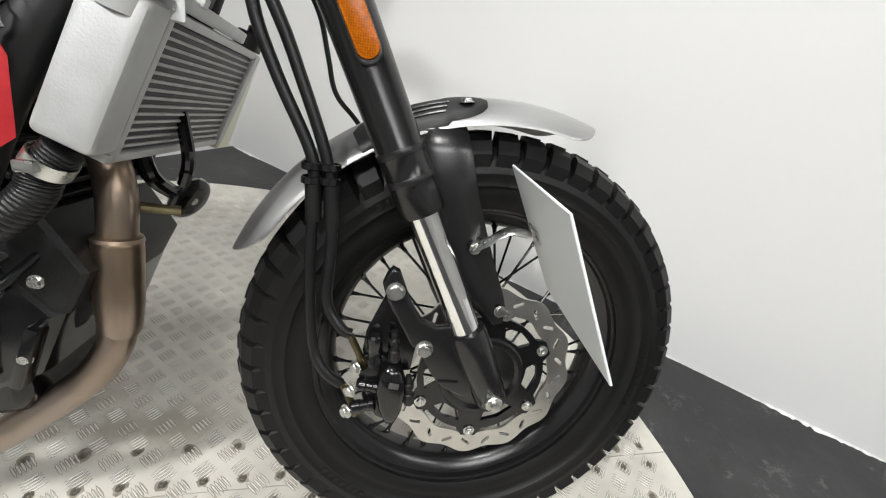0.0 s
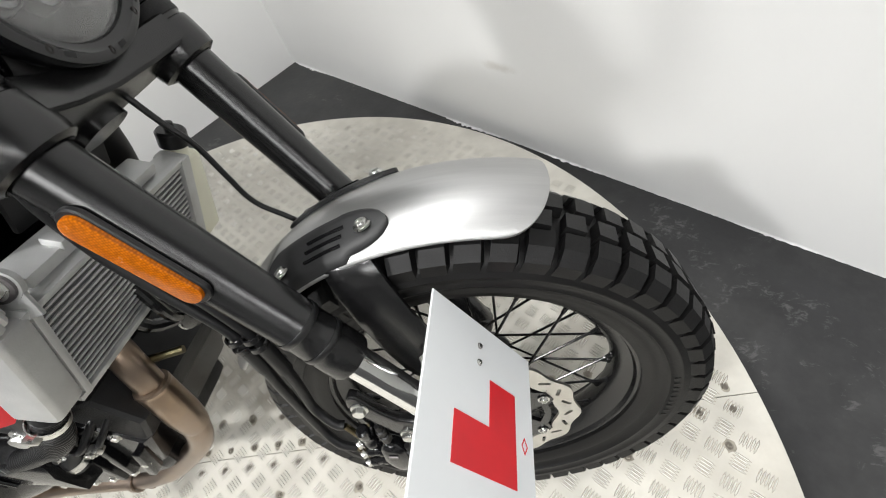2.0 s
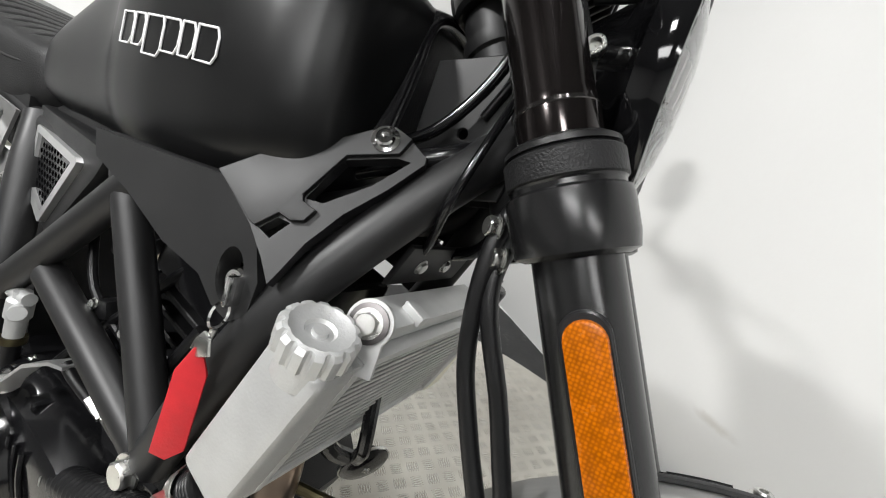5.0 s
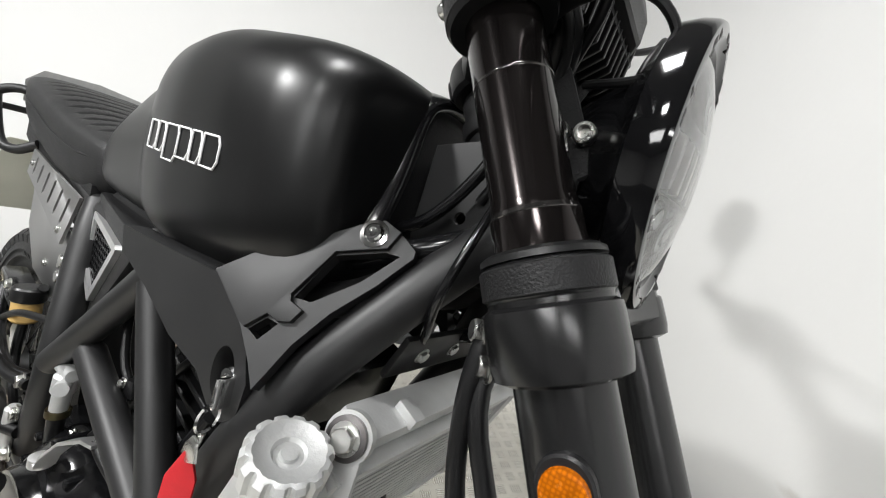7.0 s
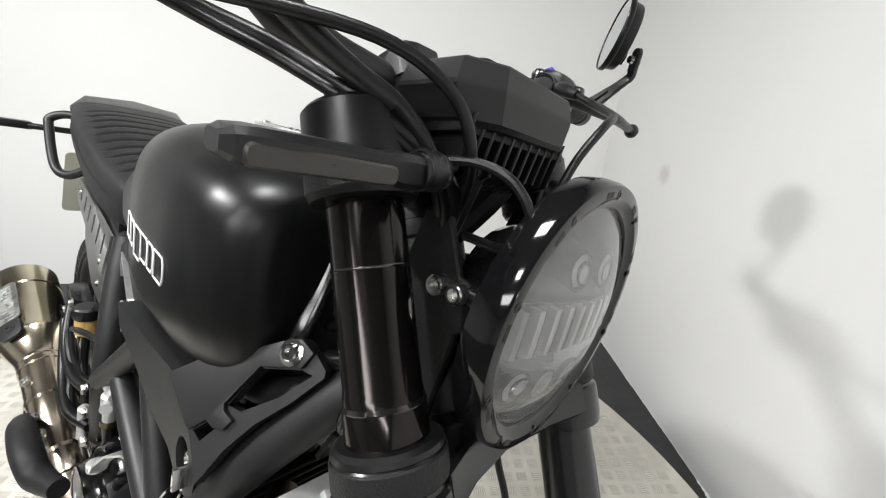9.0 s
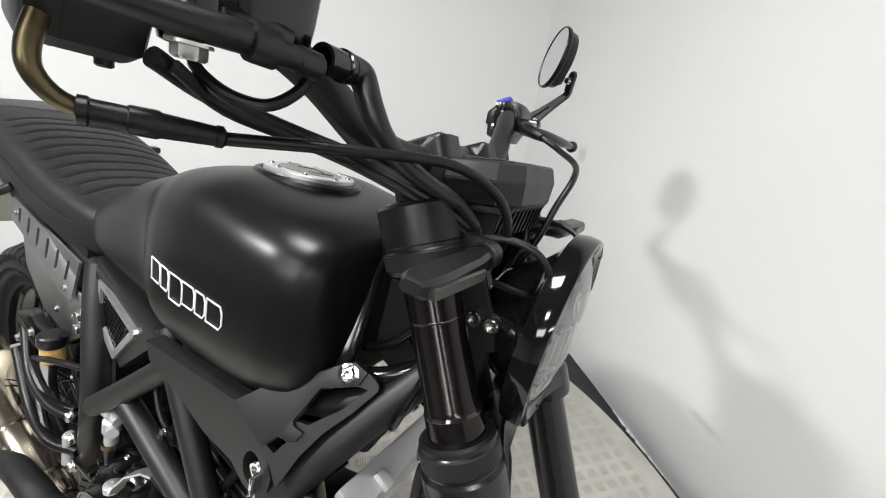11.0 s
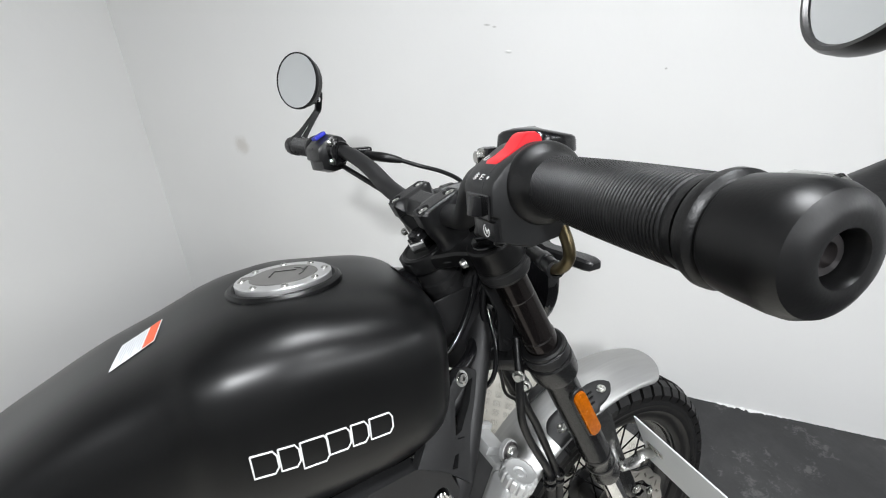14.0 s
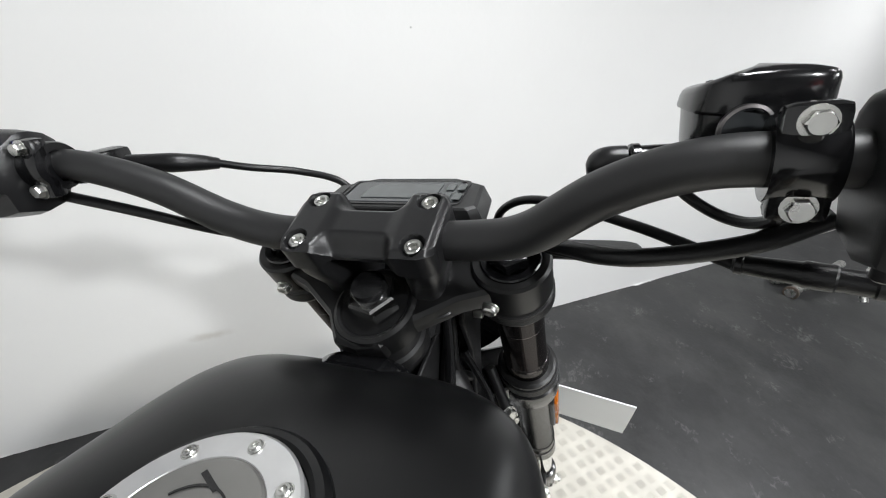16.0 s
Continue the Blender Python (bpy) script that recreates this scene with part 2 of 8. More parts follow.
def scuffed(m, scale, tone, strength, stretch, low=0.6):
    """Thin worn scratches over a material."""
    n, l = m.node_tree.nodes, m.node_tree.links
    p = n["Principled BSDF"]
    geo = n.new("ShaderNodeTexCoord")
    mp = n.new("ShaderNodeMapping")
    mp.inputs["Scale"].default_value = stretch
    mp.inputs["Rotation"].default_value = (0, 0, 0.7)
    l.new(geo.outputs["Object"], mp.inputs["Vector"])
    a = n.new("ShaderNodeTexNoise")
    a.inputs["Scale"].default_value, a.inputs["Detail"].default_value, a.inputs["Roughness"].default_value = scale, 8, 0.75
    a.inputs["Distortion"].default_value = 0.6
    l.new(mp.outputs[0], a.inputs["Vector"])
    b = n.new("ShaderNodeTexNoise")
    b.inputs["Scale"].default_value, b.inputs["Detail"].default_value = scale * 0.22, 3
    l.new(geo.outputs["Object"], b.inputs["Vector"])
    mul = n.new("ShaderNodeMath")
    mul.operation = "MULTIPLY"
    l.new(a.outputs["Fac"], mul.inputs[0])
    l.new(b.outputs["Fac"], mul.inputs[1])
    rg = n.new("ShaderNodeMapRange")
    rg.inputs["From Min"].default_value, rg.inputs["From Max"].default_value = low * 0.5, low * 0.5 + 0.07
    rg.inputs["To Min"].default_value, rg.inputs["To Max"].default_value = 0, strength
    l.new(mul.outputs[0], rg.inputs["Value"])
    tm = n.new("ShaderNodeMix")
    tm.data_type = "RGBA"
    l.new(rg.outputs[0], tm.inputs["Factor"])
    l.new(p.inputs["Base Color"].links[0].from_socket, tm.inputs[6])
    tm.inputs[7].default_value = (*tone, 1)
    l.new(tm.outputs[2], p.inputs["Base Color"])
    return m


scuffed(FLOOR, 34.0, (0.15, 0.15, 0.146), 0.42, (1, 1.6, 1), 0.66)


def prismatic(m, scale):
    """Small moulded cells over a reflector."""
    n, l = m.node_tree.nodes, m.node_tree.links
    p = n["Principled BSDF"]
    geo = n.new("ShaderNodeTexCoord")
    cell = n.new("ShaderNodeTexVoronoi")
    cell.feature = "F1"
    cell.inputs["Scale"].default_value = scale
    cell.inputs["Randomness"].default_value = 0.25
    l.new(geo.outputs["Object"], cell.inputs["Vector"])
    rg = n.new("ShaderNodeMapRange")
    rg.inputs["From Min"].default_value, rg.inputs["From Max"].default_value = 0.1, 0.6
    rg.inputs["To Min"].default_value, rg.inputs["To Max"].default_value = 1.2, 0.6
    l.new(cell.outputs["Distance"], rg.inputs["Value"])
    mix = n.new("ShaderNodeMix")
    mix.data_type, mix.blend_type = "RGBA", "MULTIPLY"
    mix.inputs["Factor"].default_value = 1.0
    l.new(p.inputs["Base Color"].links[0].from_socket, mix.inputs[6])
    l.new(rg.outputs[0], mix.inputs[7])
    l.new(mix.outputs[2], p.inputs["Base Color"])
    b = n.new("ShaderNodeBump")
    b.inputs["Strength"].default_value, b.inputs["Distance"].default_value = 0.25, 0.0004
    l.new(cell.outputs["Distance"], b.inputs["Height"])
    l.new(b.outputs[0], p.inputs["Normal"])
    return m


prismatic(ORANGE, 480.0)

# ---------------------------------------------------------------- tools
def link(name, bm, mat, parent=None, label="", sharp=32, smooth=True):
    me = bpy.data.meshes.new(name)
    bmesh.ops.recalc_face_normals(bm, faces=bm.faces)
    bm.to_mesh(me)
    bm.free()
    if smooth:
        for poly in me.polygons:
            poly.use_smooth = True
        me.set_sharp_from_angle(angle=radians(sharp))
    me.materials.append(mat)
    ob = new(name, me)
    ob.parent = parent
    if label:
        ob["label"] = label
    return ob


def part(name, bm, mat, parent, label="", sharp=32, smooth=True):
    return link(name, bm, mat, parent, label, sharp, smooth)


def again(name, source, m, parent):
    """One more piece on the mesh of another, at the pose m under its parent."""
    ob = new(name, source.data)
    ob.parent = parent
    ob.matrix_basis = m
    return ob


def B():
    return bmesh.new()


def frame_at(origin, zaxis, xhint=(0, 0, 1)):
    """A frame at origin with its z along zaxis and its x near xhint."""
    z = Vector(zaxis).normalized()
    x = Vector(xhint) - z * z.dot(Vector(xhint))
    if x.length < 1e-5:
        x = Vector((1, 0, 0)) - z * z.x
    x.normalize()
    y = z.cross(x)
    m = Matrix((x, y, z)).transposed().to_4x4()
    m.translation = Vector(origin)
    return m


def lathe(bm, profile, m=None, seg=32, arc=360.0, start=0.0):
    """Turn a profile of (radius, height) round z."""
    m = m or Matrix()
    full = abs(arc - 360) < 1e-6
    n = seg if full else seg + 1
    rings = []
    for r, h in profile:
        if r < 1e-6:
            rings.append([bm.verts.new(m @ Vector((0, 0, h)))])
        else:
            rings.append([bm.verts.new(m @ Vector((r * math.cos(radians(start + arc * i / seg)), r * math.sin(radians(start + arc * i / seg)), h))) for i in range(n)])
    for a, b in zip(rings, rings[1:]):
        for i in range(seg):
            j = (i + 1) % n
            if len(a) == 1 and len(b) == 1:
                continue
            if len(a) == 1:
                bm.faces.new((a[0], b[j], b[i]))
            elif len(b) == 1:
                bm.faces.new((a[i], a[j], b[0]))
            else:
                bm.faces.new((a[i], a[j], b[j], b[i]))
    return bm


def curve_points(pts, steps=6):
    """A smooth line through points (Catmull-Rom)."""
    p = [Vector(q) for q in pts]
    if len(p) < 3 or steps < 2:
        return p
    p = [2 * p[0] - p[1]] + p + [2 * p[-1] - p[-2]]
    out = []
    for i in range(1, len(p) - 2):
        a, b, c, d = p[i - 1:i + 3]
        for k in range(steps):
            t = k / steps
            out.append(0.5 * ((2 * b) + (c - a) * t + (2 * a - 5 * b + 4 * c - d) * t * t + (3 * b - a - 3 * c + d) * t ** 3))
    out.append(p[-2])
    return out


def tube(bm, pts, r, seg=14, steps=6, caps=True, m=None, flat=1.0):
    """A pipe along a smooth line; r is a radius or a radius for each given point."""
    m = m or Matrix()
    line = [m @ q for q in curve_points(pts, steps)]
    if isinstance(r, (list, tuple)):
        k = (len(line) - 1) / (len(r) - 1)
        rad = [r[min(int(i / k), len(r) - 2)] + (r[min(int(i / k), len(r) - 2) + 1] - r[min(int(i / k), len(r) - 2)]) * (i / k - min(int(i / k), len(r) - 2)) for i in range(len(line))]
    else:
        rad = [r] * len(line)
    t0 = (line[1] - line[0]).normalized()
    side = t0.orthogonal().normalized()
    rings = []
    for i, q in enumerate(line):
        t = (line[min(i + 1, len(line) - 1)] - line[max(i - 1, 0)]).normalized()
        side = (side - t * side.dot(t)).normalized()
        up = t.cross(side)
        rings.append([bm.verts.new(q + (side * math.cos(2 * math.pi * k / seg) + up * (flat * math.sin(2 * math.pi * k / seg))) * rad[i]) for k in range(seg)])
    for a, b in zip(rings, rings[1:]):
        for k in range(seg):
            bm.faces.new((a[k], a[(k + 1) % seg], b[(k + 1) % seg], b[k]))
    if caps:
        bm.faces.new(list(reversed(rings[0])))
        bm.faces.new(rings[-1])
    return bm


def bevel_all(bm, geom_verts, width, seg=2, angle=25):
    edges = {e for v in geom_verts for e in v.link_edges if len(e.link_faces) == 2 and e.calc_face_angle(0) > radians(angle)}
    if edges and width > 0:
        bmesh.ops.bevel(bm, geom=list(edges), offset=width, segments=seg, profile=0.6, affect="EDGES", clamp_overlap=True)


def box(bm, size, m=None, bevel=0.0, seg=2, taper=1.0):
    """A block centred on m; taper scales its upper end."""
    m = m or Matrix()
    sub = bmesh.new()
    got = bmesh.ops.create_cube(sub, size=1)
    for v in got["verts"]:
        k = taper if v.co.z > 0 else 1
        v.co = Vector((v.co.x * size[0] * k, v.co.y * size[1] * k, v.co.z * size[2]))
    bevel_all(sub, list(sub.verts), bevel, seg)
    merge(bm, sub, m)
    return bm


def merge(bm, sub, m=None):
    m = m or Matrix()
    sub.verts.index_update()
    vs = [bm.verts.new(m @ v.co) for v in sub.verts]
    for f in sub.faces:
        bm.faces.new([vs[v.index] for v in f.verts])
    sub.free()


def prism(bm, outline, depth, m=None, bevel=0.0, seg=2, holes=()):
    """An outline in the plane of m, thick by depth along z (centred)."""
    m = m or Matrix()
    sub = bmesh.new()
    if holes:
        loops = [outline, *holes]
        edges = []
        for lp in loops:
            vs = [sub.verts.new((x, y, -depth / 2)) for x, y in lp]
            edges += [sub.edges.new((vs[i], vs[(i + 1) % len(vs)])) for i in range(len(vs))]
        bmesh.ops.triangle_fill(sub, use_beauty=True, use_dissolve=False, edges=edges)
    else:
        sub.faces.new([sub.verts.new((x, y, -depth / 2)) for x, y in outline])
    got = bmesh.ops.extrude_face_region(sub, geom=list(sub.faces))
    for v in got["geom"]:
        if isinstance(v, bmesh.types.BMVert):
            v.co.z += depth
    bevel_all(sub, list(sub.verts), bevel, seg)
    merge(bm, sub, m)
    return bm


def loft(bm, rings, close=True, caps=True):
    """Skin through rings of points, all of one length."""
    vs = [[bm.verts.new(q) for q in ring] for ring in rings]
    n = len(vs[0])
    for a, b in zip(vs, vs[1:]):
        for i in range(n if close else n - 1):
            bm.faces.new((a[i], a[(i + 1) % n], b[(i + 1) % n], b[i]))
    if caps and close:
        bm.faces.new(list(reversed(vs[0])))
        bm.faces.new(vs[-1])
    return bm


def rounded(w, h, r, k=5):
    """The outline of a rectangle with round corners."""
    out = []
    for cx, cy, a in ((w / 2 - r, h / 2 - r, 0), (-w / 2 + r, h / 2 - r, 90), (-w / 2 + r, -h / 2 + r, 180), (w / 2 - r, -h / 2 + r, 270)):
        out += [(cx + r * math.cos(radians(a + 90 * i / k)), cy + r * math.sin(radians(a + 90 * i / k))) for i in range(k + 1)]
    return out


def ring_points(r, n, phase=0.0):
    return [(r * math.cos(2 * math.pi * i / n + phase), r * math.sin(2 * math.pi * i / n + phase)) for i in range(n)]


def between(a, b):
    """A frame at the middle of a and b with z along the line, and the length."""
    a, b = Vector(a), Vector(b)
    return frame_at((a + b) / 2, b - a), (b - a).length


def socket_bolt(bm, m, r=0.006, h=0.004, flange=1.5):
    """A button-head bolt with a washer flange and a recessed socket."""
    lathe(bm, [(r * flange, 0), (r * flange, h * 0.25), (r * 1.06, h * 0.32), (r, h * 0.8), (r * 0.82, h), (r * 0.52, h), (r * 0.5, h * 0.45), (0, h * 0.42)], m, 18)


def hex_bolt(bm, m, r=0.006, h=0.006):
    """A hexagon head standing on its washer, in one piece."""
    rings = []
    for rad, z, hexed in ((r * 0.3, 0, 0), (r * 1.45, 0, 0), (r * 1.45, h * 0.2, 0), (r * 1.12, h * 0.22, 1), (r * 1.12, h * 0.85, 1), (r * 0.92, h, 0), (r * 0.05, h, 0)):
        ring = []
        for k in range(18):
            a = 2 * math.pi * k / 18
            q = rad * (math.cos(math.pi / 6) / math.cos(a % (math.pi / 3) - math.pi / 6) if hexed else 1.0)
            ring.append(m @ Vector((q * math.cos(a), q * math.sin(a), z)))
        rings.append(ring)
    loft(bm, rings)

# ---------------------------------------------------------------- the room
# The corner of the two seen walls, and the way along each from it
CORNER = Vector((-1.075, 1.83, 0))
ALONG_A = Vector((0.802, -0.597, 0)).normalized()
LEN_A, LEN_B = 7.0, 6.0
ROOM_TURN = math.degrees(math.atan2(ALONG_A.y, ALONG_A.x))
ROOM = Matrix.Translation((CORNER.x, CORNER.y, FLOOR_Z)) @ pose(0, 0, 0, 0, 0, ROOM_TURN)
HIGH = CEILING_Z - FLOOR_Z


def slab(name, size, centre, mat, label, category):
    bm = B()
    box(bm, size, ROOM @ Matrix.Translation(centre))
    ob = link(name, bm, mat, smooth=False)
    return tagged(ob, label, category, kind="structure")


# marks on the long wall: along it, height, half sizes, tone, strength, raggedness
SMUDGES = [(0.48, 0.758, 0.05, 0.045, (0.5, 0.47, 0.42), 0.55, 1.6), (1.36, 0.222, 0.075, 0.02, (0.5, 0.47, 0.42), 0.5, 1.3),
           (1.437, 1.222, 0.014, 0.004, (0.4, 0.4, 0.38), 0.8, 0.5), (1.46, 1.218, 0.009, 0.004, (0.35, 0.35, 0.33), 0.7, 0.7), (1.51, 1.152, 0.016, 0.0055, (0.42, 0.42, 0.4), 0.7, 0.4),
           (1.51, 1.156, 0.014, 0.0035, (0.93, 0.93, 0.92), 1.0, 0.4), (1.96, 1.135, 0.005, 0.004, (0.35, 0.35, 0.33), 0.8, 0.4)]
stained_and_shaded(WALL, SMUDGES, radians(-ROOM_TURN), -(pose(0, 0, 0, 0, 0, -ROOM_TURN) @ Vector((CORNER.x, CORNER.y, 0))))
slab("floor", (LEN_A + 0.4, LEN_B + 0.4, 0.2), (LEN_A / 2, -LEN_B / 2, -0.1), FLOOR, "dark grey painted concrete floor, scuffed and dusty", "floor")
# the ceiling is out of view, its colour darkened to hold reflections down
slab("ceiling", (LEN_A + 0.4, LEN_B + 0.4, 0.15), (LEN_A / 2, -LEN_B / 2, HIGH + 0.075), CEIL, "unseen dark grey ceiling, toned down to dim reflections from above", "ceiling")


def wall(name, size, centre, mat, label):
    """A painted wall whose face is slightly uneven."""
    bm = B()
    box(bm, size, ROOM @ Matrix.Translation(centre))
    return tagged(link(name, bm, mat, smooth=False), label, "wall", kind="structure")


wall("wall_north", (LEN_A + 0.4, 0.2, HIGH), (LEN_A / 2, 0.1, HIGH / 2), WALL, "white painted wall with grey smudges and scuffs")
wall("wall_west", (0.2, LEN_B, HIGH), (-0.1, -LEN_B / 2, HIGH / 2), WALL, "white painted wall, slightly marked")
# south and east walls are added out of view to bounce light back
wall("wall_south", (LEN_A + 0.4, 0.2, HIGH), (LEN_A / 2, -LEN_B - 0.1, HIGH / 2), WALL_UNSEEN, "unseen closing wall, near-white to brighten reflections")
wall("wall_east", (0.2, LEN_B, HIGH), (LEN_A + 0.1, -LEN_B / 2, HIGH / 2), WALL_UNSEEN, "unseen closing wall, near-white to brighten reflections")

# every lamp gets a panel, the two added fill lamps too
for lx, ly, ll, lw, heading, watts in CEILING_AND_FILL_LIGHTS:
    fixture = new("ceiling_and_fill_panel")
    fixture.matrix_world = pose(lx, ly, CEILING_Z, 0, 0, heading)
    tagged(fixture, "ceiling light panel with lit diffuser, out of view; two of the five are added fill", "ceiling light", "ceiling lights")
    bm = B()
    box(bm, (ll + 0.06, lw + 0.06, 0.05), pose(0, 0, -0.025), 0.006)
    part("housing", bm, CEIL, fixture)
    bm = B()
    box(bm, (ll, lw, 0.012), pose(0, 0, -0.056), 0.003)
    part("diffuser", bm, DIFFUSER, fixture)

# ---------------------------------------------------------------- the turntable
TABLE = (-0.75, -0.065)
TABLE_R = 1.252
SEAM = 8.4
turntable = new("turntable")
turntable.matrix_world = pose(TABLE[0], TABLE[1], FLOOR_Z, 0, 0, SEAM)
tagged(turntable, "round turntable of worn aluminium tread plate on the floor", "turntable")
bm = B()
lathe(bm, [(0, 0.0), (TABLE_R - 0.03, 0.0), (TABLE_R - 0.03, 0.049), (0, 0.049)], None, 96)
part("base_disc", bm, CAST_BLACK, turntable, "dark base under the plate")


def half_plate(sign):
    """Half of the round plate, cut along the seam."""
    bm = B()
    pts = [(TABLE_R * math.cos(a), TABLE_R * math.sin(a) + 0) for a in np.linspace(math.asin(0.0008 / TABLE_R), math.pi - math.asin(0.0008 / TABLE_R), 90)]
    prism(bm, [(x, sign * y + SEAM_Y) for x, y in pts], 0.006, pose(0, 0, 0.052), 0.0006, 1)
    return part("plate", bm, PLATFORM, turntable, "", 30, False)


SEAM_Y = 0.0235
# first five spots paint the bike's shade and some dirt; the rest are small marks
SHADE_DIRT = (0.2, 0.17, 0.125)
stained_and_shaded(PLATFORM, [(0.26, 0.15, 0.16, 0.075, SHADE_DIRT, 0.6, 1.5), (0.12, 0.22, 0.12, 0.09, SHADE_DIRT, 0.5, 1.5), (0.02, 0.06, 0.1, 0.05, SHADE_DIRT, 0.5, 1.6), (-0.1, 0.2, 0.25, 0.14, SHADE_DIRT, 0.45, 1.2), (-0.35, 0.05, 0.25, 0.12, SHADE_DIRT, 0.4, 1.4),
                   (0.42, -0.12, 0.06, 0.04, SHADE_DIRT, 0.35, 1.6), (0.66, -0.05, 0.05, 0.02, SHADE_DIRT, 0.4, 1.5), (0.95, 0.2, 0.08, 0.05, SHADE_DIRT, 0.3, 1.5), (0.75, 0.5, 0.12, 0.06, SHADE_DIRT, 0.25, 1.5)], 0.0, (0, 0, 0), True)
half_plate(1)
half_plate(-1)

# raised bars in groups of five, alternately turned
rng = np.random.default_rng(3)
verts, faces, grime = [], [], []
PITCH = 0.0423
c45 = math.cos(math.pi / 4)
span = int(TABLE_R / PITCH) + 2
for i in range(-span, span + 1):
    for j in range(-span, span + 1):
        gx, gy = (i - j) * PITCH * c45, (i + j) * PITCH * c45
        if math.hypot(gx, gy) > TABLE_R - 0.028:
            continue
        turn = math.pi / 4 + (math.pi / 2 if (i + j) % 2 else 0)
        ct, st = math.cos(turn), math.sin(turn)
        for k in range(5):
            across = (k - 2) * 0.006
            half, wide, tall = 0.0142, 0.0017, 0.0017
            wear = 1 - 0.25 * rng.random()
            base = len(verts)
            for ux, uy, uz in ((-1, 0, 0), (-0.45, -1, 0), (0.45, -1, 0), (1, 0, 0), (0.45, 1, 0), (-0.45, 1, 0), (-0.6, 0, 1), (0.6, 0, 1)):
                px, py = ux * half, across + uy * wide
                verts.append((gx + px * ct - py * st, gy + px * st + py * ct, 0.0551 + uz * tall * wear - (0.0006 if not uz else 0)))
            for ux, uy in ((-1, 0), (-0.45, -1), (0.45, -1), (1, 0), (0.45, 1), (-0.45, 1)):
                px, py = ux * (half + 0.0012), across + uy * (wide + 0.0007)
                grime.append((gx + px * ct - py * st, gy + px * st + py * ct, 0.05508))
            faces += [tuple(base + q for q in f) for f in ((0, 1, 6), (1, 2, 7, 6), (2, 3, 7), (3, 4, 7), (4, 5, 6, 7), (5, 0, 6))]
me = bpy.data.meshes.new("tread_pattern")
me.from_pydata(verts, [], faces)
me.materials.append(TREAD)
bars = new("tread_pattern", me)
bars.parent = turntable
tagged(bars, "raised five-bar tread pattern", kind="stuff")
me = bpy.data.meshes.new("tread_grime")
me.from_pydata(grime, [], [tuple(range(6 * i, 6 * i + 6)) for i in range(len(grime) // 6)])
me.materials.append(GRIME)
dirt = new("tread_grime", me)
dirt.parent = turntable
tagged(dirt, "dirt lines round the raised tread", kind="stuff")

bm = B()
lathe(bm, [(0.0068, 0), (0.0064, 0.0009), (0.005, 0.001), (0.0042, 0.0006), (0.0038, 0.0019), (0.002, 0.0026), (0.0015, 0.0016), (0, 0.0015)], None, 14)
first = part("rivet", bm, RIVET, turntable)
spots = [(-1.2 + 0.0598 * k + 0.004, 0.0) for k in range(41)] + [(-1.2 + 0.0598 * k + 0.008, 0.0415) for k in range(41)]
spots += [(-1.1 + 0.079 * k, 0.102) for k in range(29)] + [(-1.17 + 0.0598 * k, -0.061) for k in range(0, 40, 3)]
spots = [q for q in spots if math.hypot(*q) < TABLE_R - 0.025]
first.matrix_basis = pose(*spots[0], 0.0551)
for x, y in spots[1:]:
    again("rivet", first, pose(x, y, 0.0551, 0, 0, 37 * (x + y) * 10), turntable)
# grimy patches that gather round the rivets
rng = np.random.default_rng(8)
verts, faces = [], []
for x, y in spots:
    base, big = len(verts), 0.0085 + 0.006 * rng.random()
    verts.append((x, y, 0.05504))
    for k in range(12):
        r = big * (0.65 + 0.5 * rng.random())
        verts.append((x + r * math.cos(k * math.pi / 6), y + r * math.sin(k * math.pi / 6), 0.05504))
    faces += [(base, base + 1 + k, base + 1 + (k + 1) % 12) for k in range(12)]
me = bpy.data.meshes.new("rivet_grime")
me.from_pydata(verts, [], faces)
me.materials.append(GRIME)
dirt = new("rivet_grime", me)
dirt.parent = turntable
tagged(dirt, "dark dirt round the rivets", kind="stuff")

# ragged edge of wall paint and filler along the foot of the long wall
verts, faces = [], []
rng = np.random.default_rng(4)
n = 520
for i in range(n + 1):
    s = 0.02 + 4.2 * i / n
    w = 0.0006 + 0.0016 * rng.random() + 0.014 * max(0.0, math.sin(s * 9.1) * math.sin(s * 3.7 + 1)) * rng.random()
    verts += [ROOM @ Vector((s, -0.0005, 0.004 + 0.003 * rng.random())), ROOM @ Vector((s, -w, 0.0008))]
faces = [(2 * i, 2 * i + 1, 2 * i + 3, 2 * i + 2) for i in range(n)]
me = bpy.data.meshes.new("paint_edge")
me.from_pydata(verts, [], faces)
me.materials.append(WALL)
tagged(new("paint_edge", me), "ragged white paint along the foot of the wall", "trim", kind="structure")

# ---------------------------------------------------------------- the motorcycle
LEAN, HEADING = 13.0, 6.0
bike = new("motorcycle")
bike.matrix_world = pose(0, 0.01, 0, -LEAN, 0, HEADING)
tagged(bike, "black scrambler motorcycle leaning on its side stand", "motorcycle")

RAKE = 26.5
FORK = pose(-0.377, 0, 0.987, 0, -RAKE, 0)
LEG_U, LEG_V, AXLE_S = 0.04, 0.1, -0.779
WHEEL = FORK @ pose(LEG_U, 0, AXLE_S) @ pose(0, 0, 0, -90, 0, 0)


def F(u, v, s):
    return FORK @ Vector((u, v, s))


